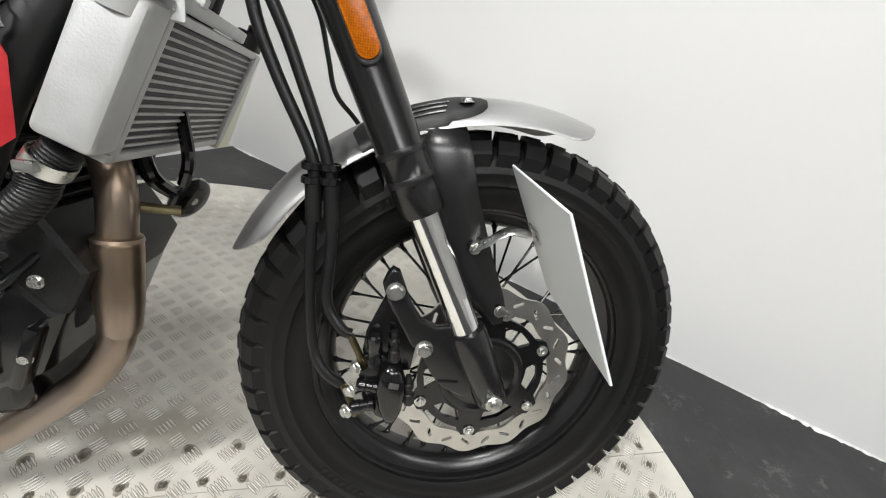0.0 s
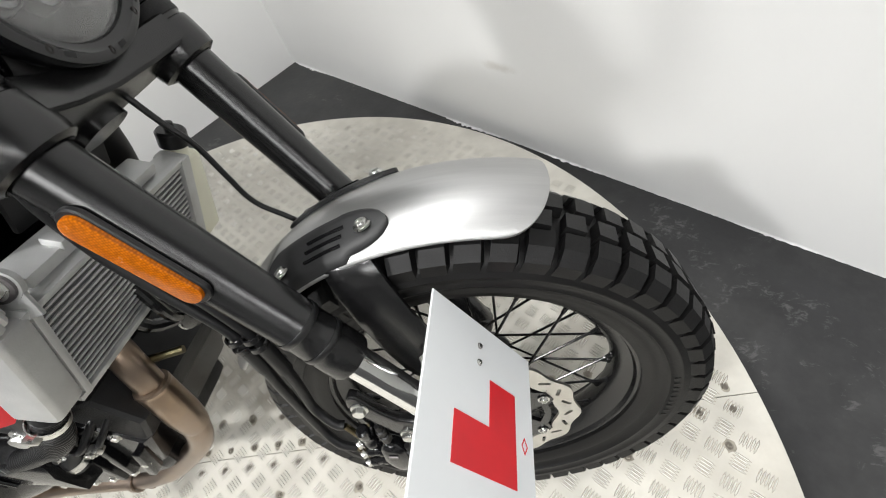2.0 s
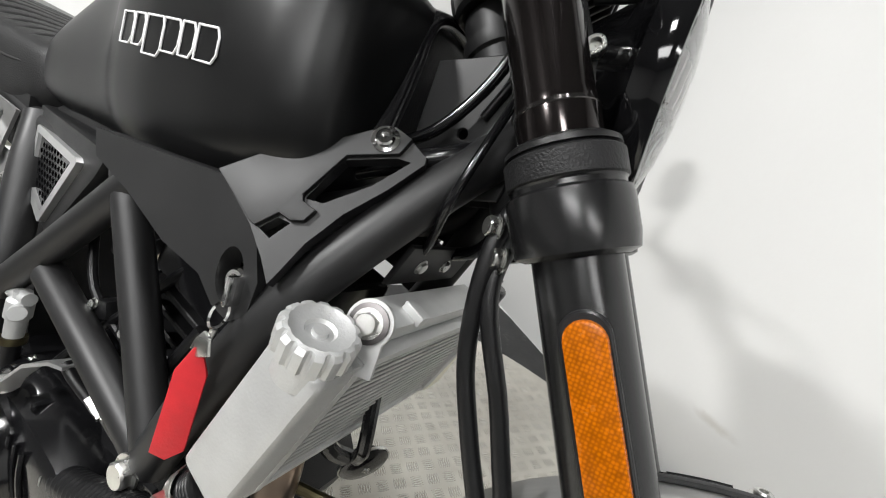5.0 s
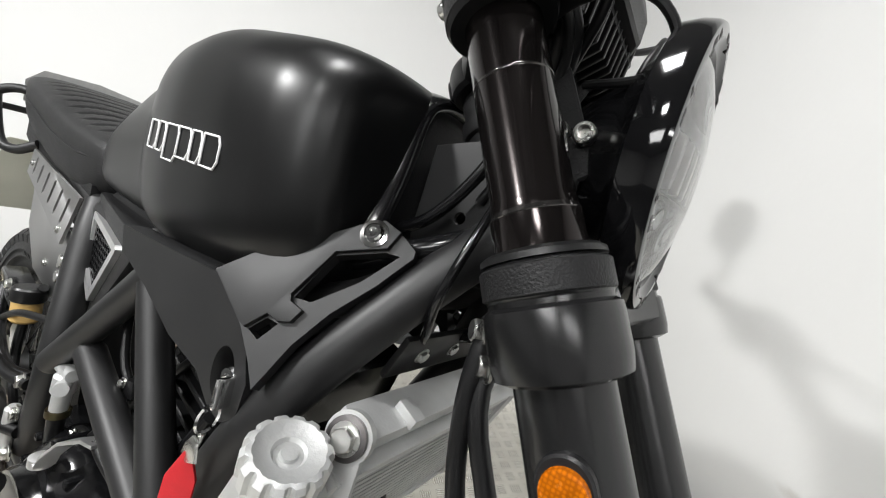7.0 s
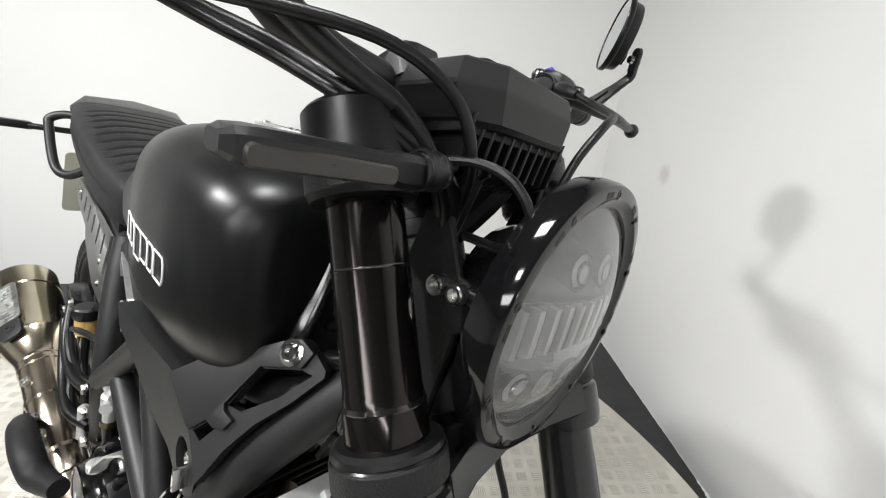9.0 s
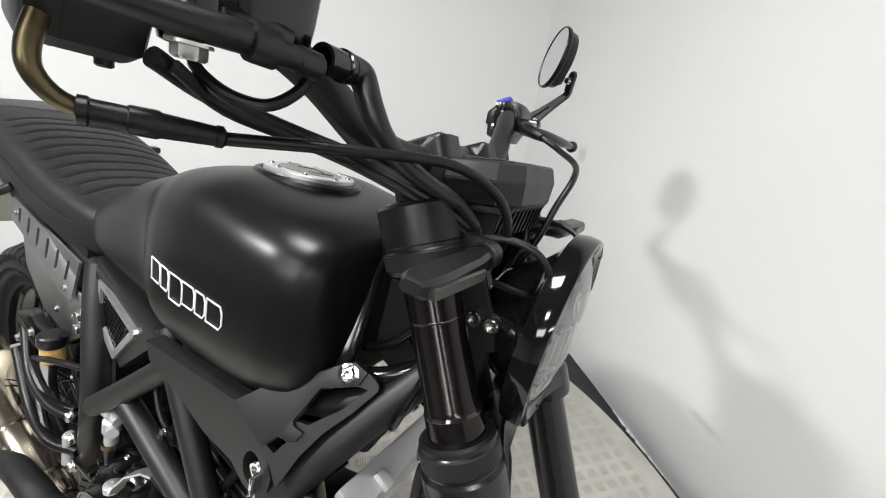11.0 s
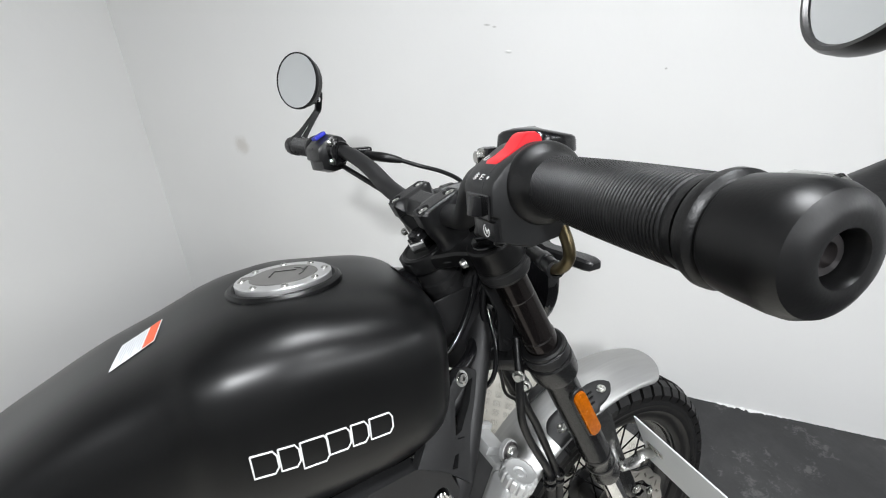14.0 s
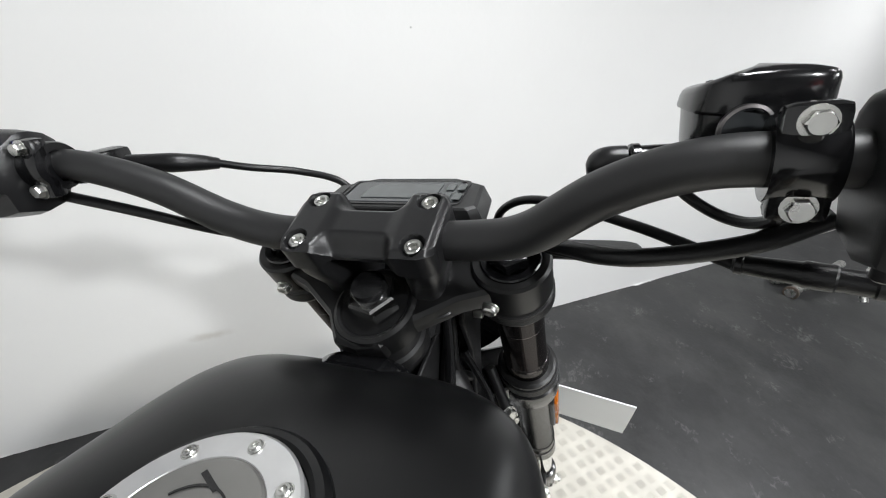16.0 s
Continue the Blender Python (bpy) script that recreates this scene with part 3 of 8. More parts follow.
# ------------------------------------------------ front wheel
def tyre(name, m, width, bead, crown, label):
    """A knobbly tyre: carcass and its separate tread blocks."""
    w = width / 2
    prof = [(bead - 0.004, -w * 0.72), (bead + 0.004, -w * 0.8), (bead + 0.012, -w * 0.84), (bead + 0.016, -w * 0.83), (bead + 0.024, -w * 0.93), (bead + 0.0255, -w * 0.965), (bead + 0.0275, -w * 0.965), (bead + 0.029, -w * 0.955), (bead + 0.038, -w * 0.99), (bead + 0.039, -w * 1.005), (bead + 0.041, -w * 1.005), (bead + 0.042, -w * 0.995), (bead + 0.05, -w), (crown - 0.026, -w * 0.94),
            (crown - 0.016, -w * 0.79), (crown - 0.0095, -w * 0.4), (crown - 0.0085, 0)]
    prof += [(r, -h) for r, h in reversed(prof[:-1])]
    bm = B()
    lathe(bm, prof + [prof[0]], m, 96)
    carcass = part(name, bm, RUBBER, bike, label, 50)

    def block(corners, low, high):
        sub = B()
        bot = [sub.verts.new((x, y, low)) for x, y in corners]
        cx = sum(x for x, y in corners) / len(corners)
        cy = sum(y for x, y in corners) / len(corners)
        top = [sub.verts.new((cx + (x - cx) * 0.88, cy + (y - cy) * 0.9, high)) for x, y in corners]
        sub.faces.new(top)
        for i in range(len(corners)):
            j = (i + 1) % len(corners)
            sub.faces.new((bot[i], bot[j], top[j], top[i]))
        return sub

    n = 54
    step = 2 * math.pi / n
    arc = crown * step
    # centre block, skewed, and a shoulder block that folds over the edge
    centre = part("tread_block", block([(-arc * 0.42, 0.002), (arc * 0.26, 0.002), (arc * 0.4, w * 0.5), (-arc * 0.26, w * 0.55)], crown - 0.012, crown + 0.003), RUBBER, carcass, smooth=False)
    sub = B()
    a0, a1 = -arc * 0.35, arc * 0.37
    section = [(w * 0.58, crown), (w * 0.86, crown - 0.007), (w * 1.035, crown - 0.021), (w * 0.995, crown - 0.037)]
    inner = [(w * 0.58, crown - 0.012), (w * 0.8, crown - 0.019), (w * 0.9, crown - 0.028), (w * 0.93, crown - 0.037)]
    va = [sub.verts.new((a0 + 0.12 * arc * (k / 3), y, z)) for k, (y, z) in enumerate(section)]
    vb = [sub.verts.new((a1 + 0.12 * arc * (k / 3), y, z)) for k, (y, z) in enumerate(section)]
    ia = [sub.verts.new((a0 - arc * 0.05, y, z)) for y, z in inner]
    ib = [sub.verts.new((a1 + arc * 0.05, y, z)) for y, z in inner]
    for k in range(3):
        sub.faces.new((va[k], vb[k], vb[k + 1], va[k + 1]))
        sub.faces.new((ia[k], va[k], va[k + 1], ia[k + 1]))
        sub.faces.new((vb[k], ib[k], ib[k + 1], vb[k + 1]))
    sub.faces.new((ia[0], ib[0], vb[0], va[0]))
    sub.faces.new((va[3], vb[3], ib[3], ia[3]))
    shoulder = part("tread_block", sub, RUBBER, carcass, smooth=False)
    # z of the block points outwards, y along the axle, x round the wheel
    for i in range(n):
        for sgn in (1, -1):
            turn = i * step + (step * 0.5 if sgn < 0 else 0)
            q = m @ Matrix.Rotation(turn, 4, "Z") @ Matrix(((0, 0, 1, 0), (1, 0, 0, 0), (0, 1, 0, 0), (0, 0, 0, 1)))
            if sgn < 0:
                q = q @ Matrix.Diagonal((-1, -1, 1, 1))
            for src in (centre, shoulder):
                if i == 0 and sgn > 0:
                    src.matrix_basis = q
                else:
                    again("tread_block", src, q, carcass)
    # moulded sidewall marks, too worn to read
    for sgn in (-1, 1):
        for k, (a0, count) in enumerate(((20, 9), (150, 7), (262, 8))):
            for i in range(count):
                a = radians(a0 + i * 2.6)
                sub = B()
                box(sub, (0.0085, 0.004 if i % 3 else 0.006, 0.0012), m @ Matrix.Rotation(a, 4, "Z") @ pose(bead + 0.0335, 0, sgn * w * 0.982), 0.0003, 1)
                part("sidewall_mark", sub, RUBBER, carcass)
    return carcass


# the wheel sits a trifle behind the line of the fork
WHEEL_F = Matrix.Translation((-0.006, 0, 0.004)) @ WHEEL @ Matrix.Scale(1.024, 4)
tyre("front_tyre", WHEEL_F, 0.112, 0.216, 0.299, "black knobbly front tyre with deep blocks")

bm = B()
rimp = [(0.2215, -0.036), (0.2225, -0.0325), (0.2165, -0.0315), (0.214, -0.026), (0.2, -0.0215), (0.193, -0.012), (0.1895, -0.005), (0.1895, 0.005), (0.193, 0.012), (0.2, 0.0215), (0.214, 0.026),
        (0.2165, 0.0315), (0.2225, 0.0325), (0.2215, 0.036)]
rimi = [(0.214, 0.037), (0.208, 0.034), (0.2055, 0.028), (0.195, 0.023), (0.1865, 0.013), (0.1845, 0.006), (0.1845, -0.006), (0.1865, -0.013), (0.195, -0.023), (0.2055, -0.028), (0.208, -0.034), (0.214, -0.037)]
lathe(bm, rimp + rimi + [rimp[0]], WHEEL_F, 96)
rim = part("front_rim", bm, FORK_BLACK, bike, "gloss black spoked wheel rim", 40)
bm = B()
lathe(bm, [(0.008, -0.06), (0.03, -0.058), (0.044, -0.05), (0.046, -0.044), (0.042, -0.04), (0.026, -0.03), (0.022, 0), (0.026, 0.03), (0.042, 0.036), (0.046, 0.04), (0.044, 0.046), (0.03, 0.056), (0.008, 0.058)], WHEEL, 40)
part("hub", bm, MATTE_BLACK, rim)
spoke_src = nipple_src = None
for i in range(36):
    side = 1 if i % 2 else -1
    lead = 1 if (i // 2) % 2 else -1
    a = 2 * math.pi * i / 36
    b = a + lead * radians(38)
    p0 = Vector((0.041 * math.cos(b), 0.041 * math.sin(b), side * 0.039))
    p1 = Vector((0.185 * math.cos(a), 0.185 * math.sin(a), side * 0.006))
    m, ln = between(p0, p1)
    if spoke_src is None:
        bm = B()
        lathe(bm, [(0, -ln / 2), (0.0018, -ln / 2), (0.0018, ln / 2), (0, ln / 2)], None, 8)
        spoke_src = part("spoke", bm, GLOSS_BLACK, rim)
        spoke_src.matrix_basis = WHEEL_F @ m
        bm = B()
        lathe(bm, [(0, -0.012), (0.0026, -0.012), (0.0032, -0.004), (0.0046, -0.002), (0.0046, 0.003), (0, 0.003)], None, 8)
        nipple_src = part("nipple", bm, GLOSS_BLACK, rim)
        nipple_src.matrix_basis = WHEEL_F @ frame_at(p1, p1 - p0)
    else:
        again("spoke", spoke_src, WHEEL_F @ m, rim)
        again("nipple", nipple_src, WHEEL_F @ frame_at(p1, p1 - p0), rim)

# wavy disc on the right side (wheel z points to the left)
DISC_Z = -0.066
outer = []
for i in range(120):
    a = 2 * math.pi * i / 120
    outer.append(((0.1235 + 0.0035 * math.cos(12 * a)) * math.cos(a), (0.1235 + 0.0035 * math.cos(12 * a)) * math.sin(a)))
inner = [((0.0955 + 0.002 * math.cos(12 * a)) * math.cos(a), (0.0955 + 0.002 * math.cos(12 * a)) * math.sin(a)) for a in (2 * math.pi * i / 96 for i in range(96))]
slots = []
for i in range(24):
    a = 2 * math.pi * i / 24
    tilt = 0.9 if i % 2 else -0.9
    r0 = 0.11
    cx, cy = r0 * math.cos(a), r0 * math.sin(a)
    dx, dy = math.cos(a + tilt), math.sin(a + tilt)
    nx, ny = -dy, dx
    L, wv = 0.0078, 0.0024
    slots.append([(cx + dx * L * q - nx * wv * e, cy + dy * L * q - ny * wv * e) for q, e in ((-1, -0.5), (-0.8, -1), (0.8, -1), (1, -0.5), (1, 0.5), (0.8, 1), (-0.8, 1), (-1, 0.5))])
bm = B()
prism(bm, outer, 0.004, WHEEL @ pose(0, 0, DISC_Z), 0, 1, [inner, *slots])
disc = part("brake_disc", bm, DISC, bike, "wavy steel brake disc with slots", 30, True)
carrier = []
for i in range(60):
    a = 2 * math.pi * i / 60
    r = 0.087 + (0.011 if (i % 10) in (0, 1, 9) else 0)
    carrier.append((r * math.cos(a), r * math.sin(a)))
windows = [[((0.0725 + dr) * math.cos(2 * math.pi * (i + 0.5) / 6 + da), (0.067 + dr) * math.sin(2 * math.pi * (i + 0.5) / 6 + da)) for dr, da in ((-0.009, -0.22), (0.006, -0.32), (0.008, 0), (0.006, 0.32), (-0.009, 0.22), (-0.01, 0))] for i in range(6)]
bm = B()
prism(bm, carrier, 0.006, WHEEL @ pose(0, 0, DISC_Z), 0, 1, [ring_points(0.03, 30), *windows])
part("disc_carrier", bm, GLOSS_BLACK, disc, "black disc carrier")
bm = B()
lathe(bm, [(0.0585, DISC_Z - 0.002), (0.058, DISC_Z - 0.006), (0.0555, DISC_Z - 0.0085), (0.05, DISC_Z - 0.0085), (0.046, DISC_Z - 0.004), (0.03, DISC_Z - 0.006), (0.02, DISC_Z - 0.012)], WHEEL, 48)
part("hub_cover", bm, FORK_BLACK, disc)
src = None
for i in range(6):
    a = 2 * math.pi * i / 6
    m = WHEEL @ pose(0.0885 * math.cos(a), 0.0885 * math.sin(a), DISC_Z - 0.004, 180, 0, 0)
    if src is None:
        bm = B()
        socket_bolt(bm, Matrix(), 0.0052, 0.004)
        src = part("bolt", bm, STEEL, disc)
        src.matrix_basis = m
    else:
        again("bolt", src, m, disc)

# ------------------------------------------------ fork
# each leg leans a trifle more than the steering axis
LEG = {side: FORK @ pose(0.05, side * 0.1035, 0, 0, 0.735, 0) for side in (-1, 1)}
legs = {}
for side, word in ((-1, "right"), (1, "left")):
    M = LEG[side]
    bm = B()
    lathe(bm, [(0.0, -0.24), (0.0242, -0.24), (0.0242, -0.462), (0.0249, -0.4635), (0.0249, -0.4655), (0.0242, -0.467), (0.0242, -0.491), (0.0249, -0.4925), (0.0249, -0.4945), (0.0242, -0.496), (0.0249, -0.505), (0.0254, -0.527), (0.0242, -0.531), (0.0195, -0.531)], M, 40)
    leg = part("fork_leg", bm, FORK_BLACK, bike, "matte black outer fork tube")
    legs[side] = leg
    bm = B()
    lathe(bm, [(0.0222, -0.02), (0.0222, -0.1665), (0.0226, -0.1672), (0.0228, -0.1716), (0.0238, -0.1745), (0.0238, -0.21)], M, 40)
    part("upper_tube", bm, DARK_CHROME, leg, "glossy dark anodised upper tube")
    bm = B()
    lathe(bm, [(0.0221, -0.0985), (0.02235, -0.099), (0.02235, -0.1), (0.0221, -0.1005)], M, 40)
    part("scribed_ring", bm, RING_DARK, leg)
    for s0 in (-0.4645, -0.4935):
        bm = B()
        lathe(bm, [(0.0248, s0 + 0.0035), (0.0251, s0 + 0.003), (0.0251, s0 - 0.003), (0.0248, s0 - 0.0035)], M, 40)
        part("grey_ring", bm, BLACK_PLASTIC, leg)
    bm = B()
    lathe(bm, [(0.0227, -0.1717), (0.0231, -0.1718), (0.024, -0.1742), (0.0238, -0.1748)], M, 40)
    part("polished_ring", bm, RING_DARK, leg)
    bm = B()
    lathe(bm, [(0.0174, -0.5), (0.0174, -0.7)], M, 40)
    part("chrome_slider", bm, CHROME, leg, "polished chrome slider")
    bm = B()
    lathe(bm, [(0.0178, -0.68), (0.0222, -0.682), (0.024, -0.688), (0.024, -0.715), (0.022, -0.745), (0.021, -0.785), (0.014, -0.797), (0, -0.799)], M, 32)
    axle = WHEEL @ pose(0, 0, side * 0.1035)
    lathe(bm, [(0, -0.021), (0.0165, -0.021), (0.018, -0.019), (0.018, 0.015), (0.0165, 0.0165), (0.0125, 0.0165), (0.0115, 0.0145), (0, 0.0145)], axle if side > 0 else axle @ pose(0, 0, 0, 180, 0, 0), 28)
    part("axle_casting", bm, FORK_BLACK, leg, "satin black cast fork end", 40)

# lower yoke
yoke = None
bm = B()
for side in (-1, 1):
    M = LEG[side]
    lathe(bm, [(0.023, -0.197), (0.0305, -0.198), (0.032, -0.2), (0.032, -0.2145), (0.031, -0.216), (0.031, -0.2185), (0.0338, -0.2205), (0.0343, -0.225), (0.0343, -0.244), (0.033, -0.252), (0.0275, -0.2545), (0.0255, -0.25)], M, 40)
prism(bm, [(0.078, -0.088), (0.064, -0.05), (0.056, 0), (0.064, 0.05), (0.078, 0.088), (0.03, 0.1), (0.0, 0.06), (-0.02, 0.03), (-0.03, 0), (-0.02, -0.03), (0, -0.06), (0.03, -0.1)], 0.03, FORK @ pose(0, 0, -0.226), 0.007, 3)
lathe(bm, [(0, -0.25), (0.026, -0.25), (0.026, -0.215), (0, -0.215)], FORK, 24)
yoke = part("lower_yoke", bm, FORK_BLACK, bike, "satin black lower fork yoke")
for side in (-1, 1):
    M = LEG[side]
    bm = B()
    lathe(bm, [(0.0318, -0.1995), (0.0329, -0.2005), (0.0329, -0.2138), (0.0318, -0.2148)], M, 40)
    part("rubber_band", bm, CAST_BLACK, yoke, "textured black band")
    bm = B()
    lathe(bm, [(0.0215, -0.1925), (0.0285, -0.1925), (0.0315, -0.1945), (0.0318, -0.1975), (0.022, -0.199)], M, 40)
    part("dust_seal", bm, GRIP_RUBBER, yoke)

# top yoke
bm = B()
for side in (-1, 1):
    M = LEG[side]
    lathe(bm, [(0.0235, -0.010), (0.0295, -0.0095), (0.0315, -0.012), (0.0315, -0.04), (0.0308, -0.041), (0.0308, -0.0435), (0.032, -0.045), (0.032, -0.058), (0.0305, -0.0615), (0.021, -0.062)], M, 40)
plate = [(0.075, -0.09), (0.06, -0.055), (0.035, -0.03), (0.035, 0.03), (0.06, 0.055), (0.075, 0.09), (0.026, 0.105), (0.012, 0.07), (-0.012, 0.035), (-0.034, 0.02), (-0.038, 0), (-0.034, -0.02), (-0.012, -0.035), (0.012, -0.07), (0.026, -0.105)]
prism(bm, plate, 0.024, FORK @ pose(0, 0, -0.026), 0.008, 3)
lathe(bm, [(0, -0.038), (0.033, -0.038), (0.0355, -0.034), (0.0355, -0.018), (0.034, -0.0135), (0.031, -0.0115), (0.0285, -0.0125), (0.0265, -0.0145), (0, -0.0145)], FORK @ pose(0, -0.004, 0), 40)
top_yoke = part("top_yoke", bm, BAR_BLACK, bike, "satin black top yoke", 22)
bm = B()
lathe(bm, [(0.0205, -0.0145), (0.0205, -0.0005), (0.019, 0.0015), (0.012, 0.0018)], FORK @ pose(0.002, -0.0065, 0.002, 0, 0, 18), 6)
part("stem_nut", bm, CHROME, top_yoke, "bright steel stem nut")
bm = B()
lathe(bm, [(0.0135, -0.001), (0.0138, 0.0075), (0.0125, 0.0098), (0.008, 0.0112), (0, 0.0115)], FORK @ pose(0.002, -0.0065, 0.002), 24)
part("nut_cap", bm, FORK_BLACK, top_yoke, "black domed nut cap")
for side in (-1, 1):
    M = LEG[side]
    bm = B()
    lathe(bm, [(0.0318, -0.0455), (0.0327, -0.0465), (0.0327, -0.0572), (0.0318, -0.0582)], M, 40)
    part("clamp_band", bm, CAST_BLACK, top_yoke, "textured black band")
    bm = B()
    lathe(bm, [(0.0238, -0.016), (0.0238, -0.0085), (0.0228, -0.0072), (0.021, -0.0078), (0.0165, -0.009)], M, 32)
    lathe(bm, [(0.0172, -0.011), (0.0172, 0.0018), (0.0162, 0.003), (0.0145, 0.0034), (0, 0.0036)], M, 6)
    cap_part = part("fork_cap", bm, GLOSS_BLACK, top_yoke, "gloss black fork cap")
    for k in range(5):
        bm = B()
        a = radians(150 + 15 * k)
        box(bm, (0.003, 0.0022, 0.0004), M @ pose(0.011 * math.cos(a), 0.011 * math.sin(a), 0.0038, 0, 0, math.degrees(a)))
        part("cap_print", bm, WHITE_MARK, cap_part)
    bm = B()
    socket_bolt(bm, FORK @ frame_at((0.012, side * 0.0935, -0.0205), (-1, side * -0.1, 0)), 0.0055, 0.006, 1.2)
    part("pinch_bolt", bm, STEEL, top_yoke)
# steering head tube
bm = B()
lathe(bm, [(0.028, -0.038), (0.0295, -0.042), (0.0295, -0.06), (0.0328, -0.062), (0.0332, -0.07), (0.0325, -0.074), (0.0295, -0.076), (0.0295, -0.21), (0.033, -0.214), (0.033, -0.222), (0.02, -0.224)], FORK, 32)
part("head_tube", bm, MATTE_BLACK, bike)

# ------------------------------------------------ front fender, its brackets and stays
FC = FORK @ pose(LEG_U, 0, AXLE_S)
ANG0, ANG1, FR = 71.5, 156.0, 0.352


def fender_half(a):
    t = (a - ANG0) / (ANG1 - ANG0)
    half = 0.0655
    if t < 0.11:
        half *= max(0.0, 1 - ((0.11 - t) / 0.11) ** 2.7) ** (1 / 2.7)
    if t > 0.88:
        half *= math.sqrt(max(0.0, 1 - ((t - 0.88) / 0.12) ** 2 * 0.9))
    return max(half, 0.0008)


def fender_point(a, y, lift=0.0):
    """a: degrees from straight ahead over the top of the wheel; y: metres across."""
    r = FR + lift - 0.028 * abs(y / 0.064) ** 2.2
    b = radians(a - RAKE)
    return FC @ Vector((r * math.cos(b), y, r * math.sin(b)))


bm = B()
stations = [ANG0 + (ANG1 - ANG0) * (0.5 - 0.5 * math.cos(math.pi * k / 72)) for k in range(73)]
loft(bm, [[fender_point(a, fender_half(a) * v / 12) for v in range(-12, 13)] + [fender_point(a, fender_half(a) * v / 12, -0.002) for v in range(12, -13, -1)] for a in stations])
fender = part("front_fender", bm, BRUSHED, bike, "brushed aluminium front fender", 50)

for side in (-1, 1):
    # pad that hugs the fender, with a rounded front end
    bm = B()
    rings = []
    for k in range(25):
        a = 96.5 + k * 1.08
        t = k / 24
        y0, y1 = 0.026, 0.0645
        if t < 0.3:
            mid = 0.045 - 0.0015
            w = 0.0185 * math.sqrt(max(0.02, 1 - ((0.3 - t) / 0.3) ** 2))
            y0, y1 = mid - w, mid + w * 0.9
        if t > 0.85:
            y0 += 0.014 * ((t - 0.85) / 0.15) ** 2
        up = [fender_point(a, side * (y0 + (y1 - y0) * j / 8), 0.0062 - (0.002 if j in (0, 8) else 0)) for j in range(9)]
        dn = [fender_point(a, side * (y0 + (y1 - y0) * j / 8), 0.0004) for j in range(8, -1, -1)]
        rings.append(up + dn)
    loft(bm, rings)
    pad = part("fender_bracket", bm, GREY_PLASTIC, fender, "black bolted fender bracket", 40)
    for j in range(3):
        bm = B()
        y = side * (0.0405 + 0.0068 * j)
        tube(bm, [fender_point(a, y, 0.0066) for a in (103.8 + 0.6 * j, 106, 108.5, 111 + 0.8 * j)], 0.0019, 8, 2)
        part("rib", bm, GLOSS_BLACK, fender)
    for a, y in ((100.5, 0.0445), (118.2, 0.05)):
        c = fender_point(a, side * y, 0.006)
        nrm = fender_point(a, side * y, 0.03) - c
        bm = B()
        socket_bolt(bm, frame_at(c, nrm), 0.0062, 0.0055, 1.5)
        part("bolt", bm, STEEL, fender)
    # stay from the pad down to the axle casting
    bm = B()
    line = [(-0.081, 0.0565, 0.62, 0.05), (-0.081, 0.064, 0.614, 0.052), (-0.075, 0.07, 0.59, 0.056), (-0.065, 0.073, 0.545, 0.061), (-0.05, 0.076, 0.5, 0.064), (-0.034, 0.079, 0.46, 0.064), (-0.016, 0.082, 0.43, 0.054), (0.002, 0.084, 0.405, 0.034), (0.009, 0.085, 0.392, 0.018)]
    rings = []
    for x, y, z, w in line:
        # a bowed band: proud in the middle, turned in at both edges
        outer = [(q, 0.0025 - 0.004 * abs(q * 2) ** 3) for q in (-0.5, -0.42, -0.3, -0.15, 0, 0.15, 0.3, 0.42, 0.5)]
        rings.append([(x + w * q, side * (y + e), z + 0.004 * (q + 0.5)) for q, e in outer] + [(x + w * q, side * (y + e - 0.0045), z + 0.004 * (q + 0.5)) for q, e in outer[::-1]])
    loft(bm, rings)
    stay = part("fender_stay", bm, FORK_BLACK, fender, "", 50)
    for x, y, z in ((0.009, 0.0875, 0.412), (0.02, 0.084, 0.405)):
        bm = B()
        hex_bolt(bm, frame_at((x, side * y, z), (0, side, 0)), 0.0055, 0.005)
        part("bolt", bm, STEEL, fender)

# orange reflectors on the outer fork tubes
for side in (-1, 1):
    RF = frame_at(F(LEG_U + 0.0085, side * (LEG_V + 0.0288), -0.333), (0, side, 0), FORK.to_3x3() @ Vector((0, 0, 1)))
    bm = B()
    prism(bm, rounded(0.107, 0.0255, 0.0125, 8), 0.006, RF, 0.0012, 1)
    carrier_plate = part("reflector_carrier", bm, BLACK_PLASTIC, legs[side])
    bm = B()
    prism(bm, rounded(0.0985, 0.0215, 0.0106, 8), 0.008, RF @ pose(0, 0, 0.003), 0.0025, 2)
    part("reflector", bm, ORANGE, legs[side], "orange oblong reflector")

# axle, caliper bracket and caliper on the right
bm = B()
M = WHEEL
lathe(bm, [(0.0, -0.136), (0.0055, -0.1355), (0.006, -0.128), (0.0105, -0.128)], M, 18)
lathe(bm, [(0.0108, -0.116), (0.0108, -0.1285), (0.0098, -0.1295), (0.006, -0.1295)], M, 6)
lathe(bm, [(0.0145, -0.112), (0.0145, -0.12), (0.006, -0.12)], M, 24)
part("axle_nut", bm, STEEL, bike, "zinc plated axle nut")
bm = B()
prism(bm, [(-0.133, 0.462), (-0.127, 0.47), (-0.119, 0.466), (-0.104, 0.43), (-0.09, 0.409), (-0.072, 0.401), (-0.048, 0.404), (-0.028, 0.362), (-0.01, 0.318), (-0.03, 0.306), (-0.058, 0.321), (-0.072, 0.338), (-0.086, 0.362), (-0.101, 0.377), (-0.117, 0.406), (-0.13, 0.43), (-0.137, 0.45)], 0.013, pose(0, -0.106, 0, 90, 0, 0), 0.004, 3)
box(bm, (0.026, 0.003, 0.0035), pose(-0.051, -0.1132, 0.329, 0, 4, 0), 0.001)
bracket = part("caliper_bracket", bm, FORK_BLACK, bike, "black cast caliper bracket", 40)
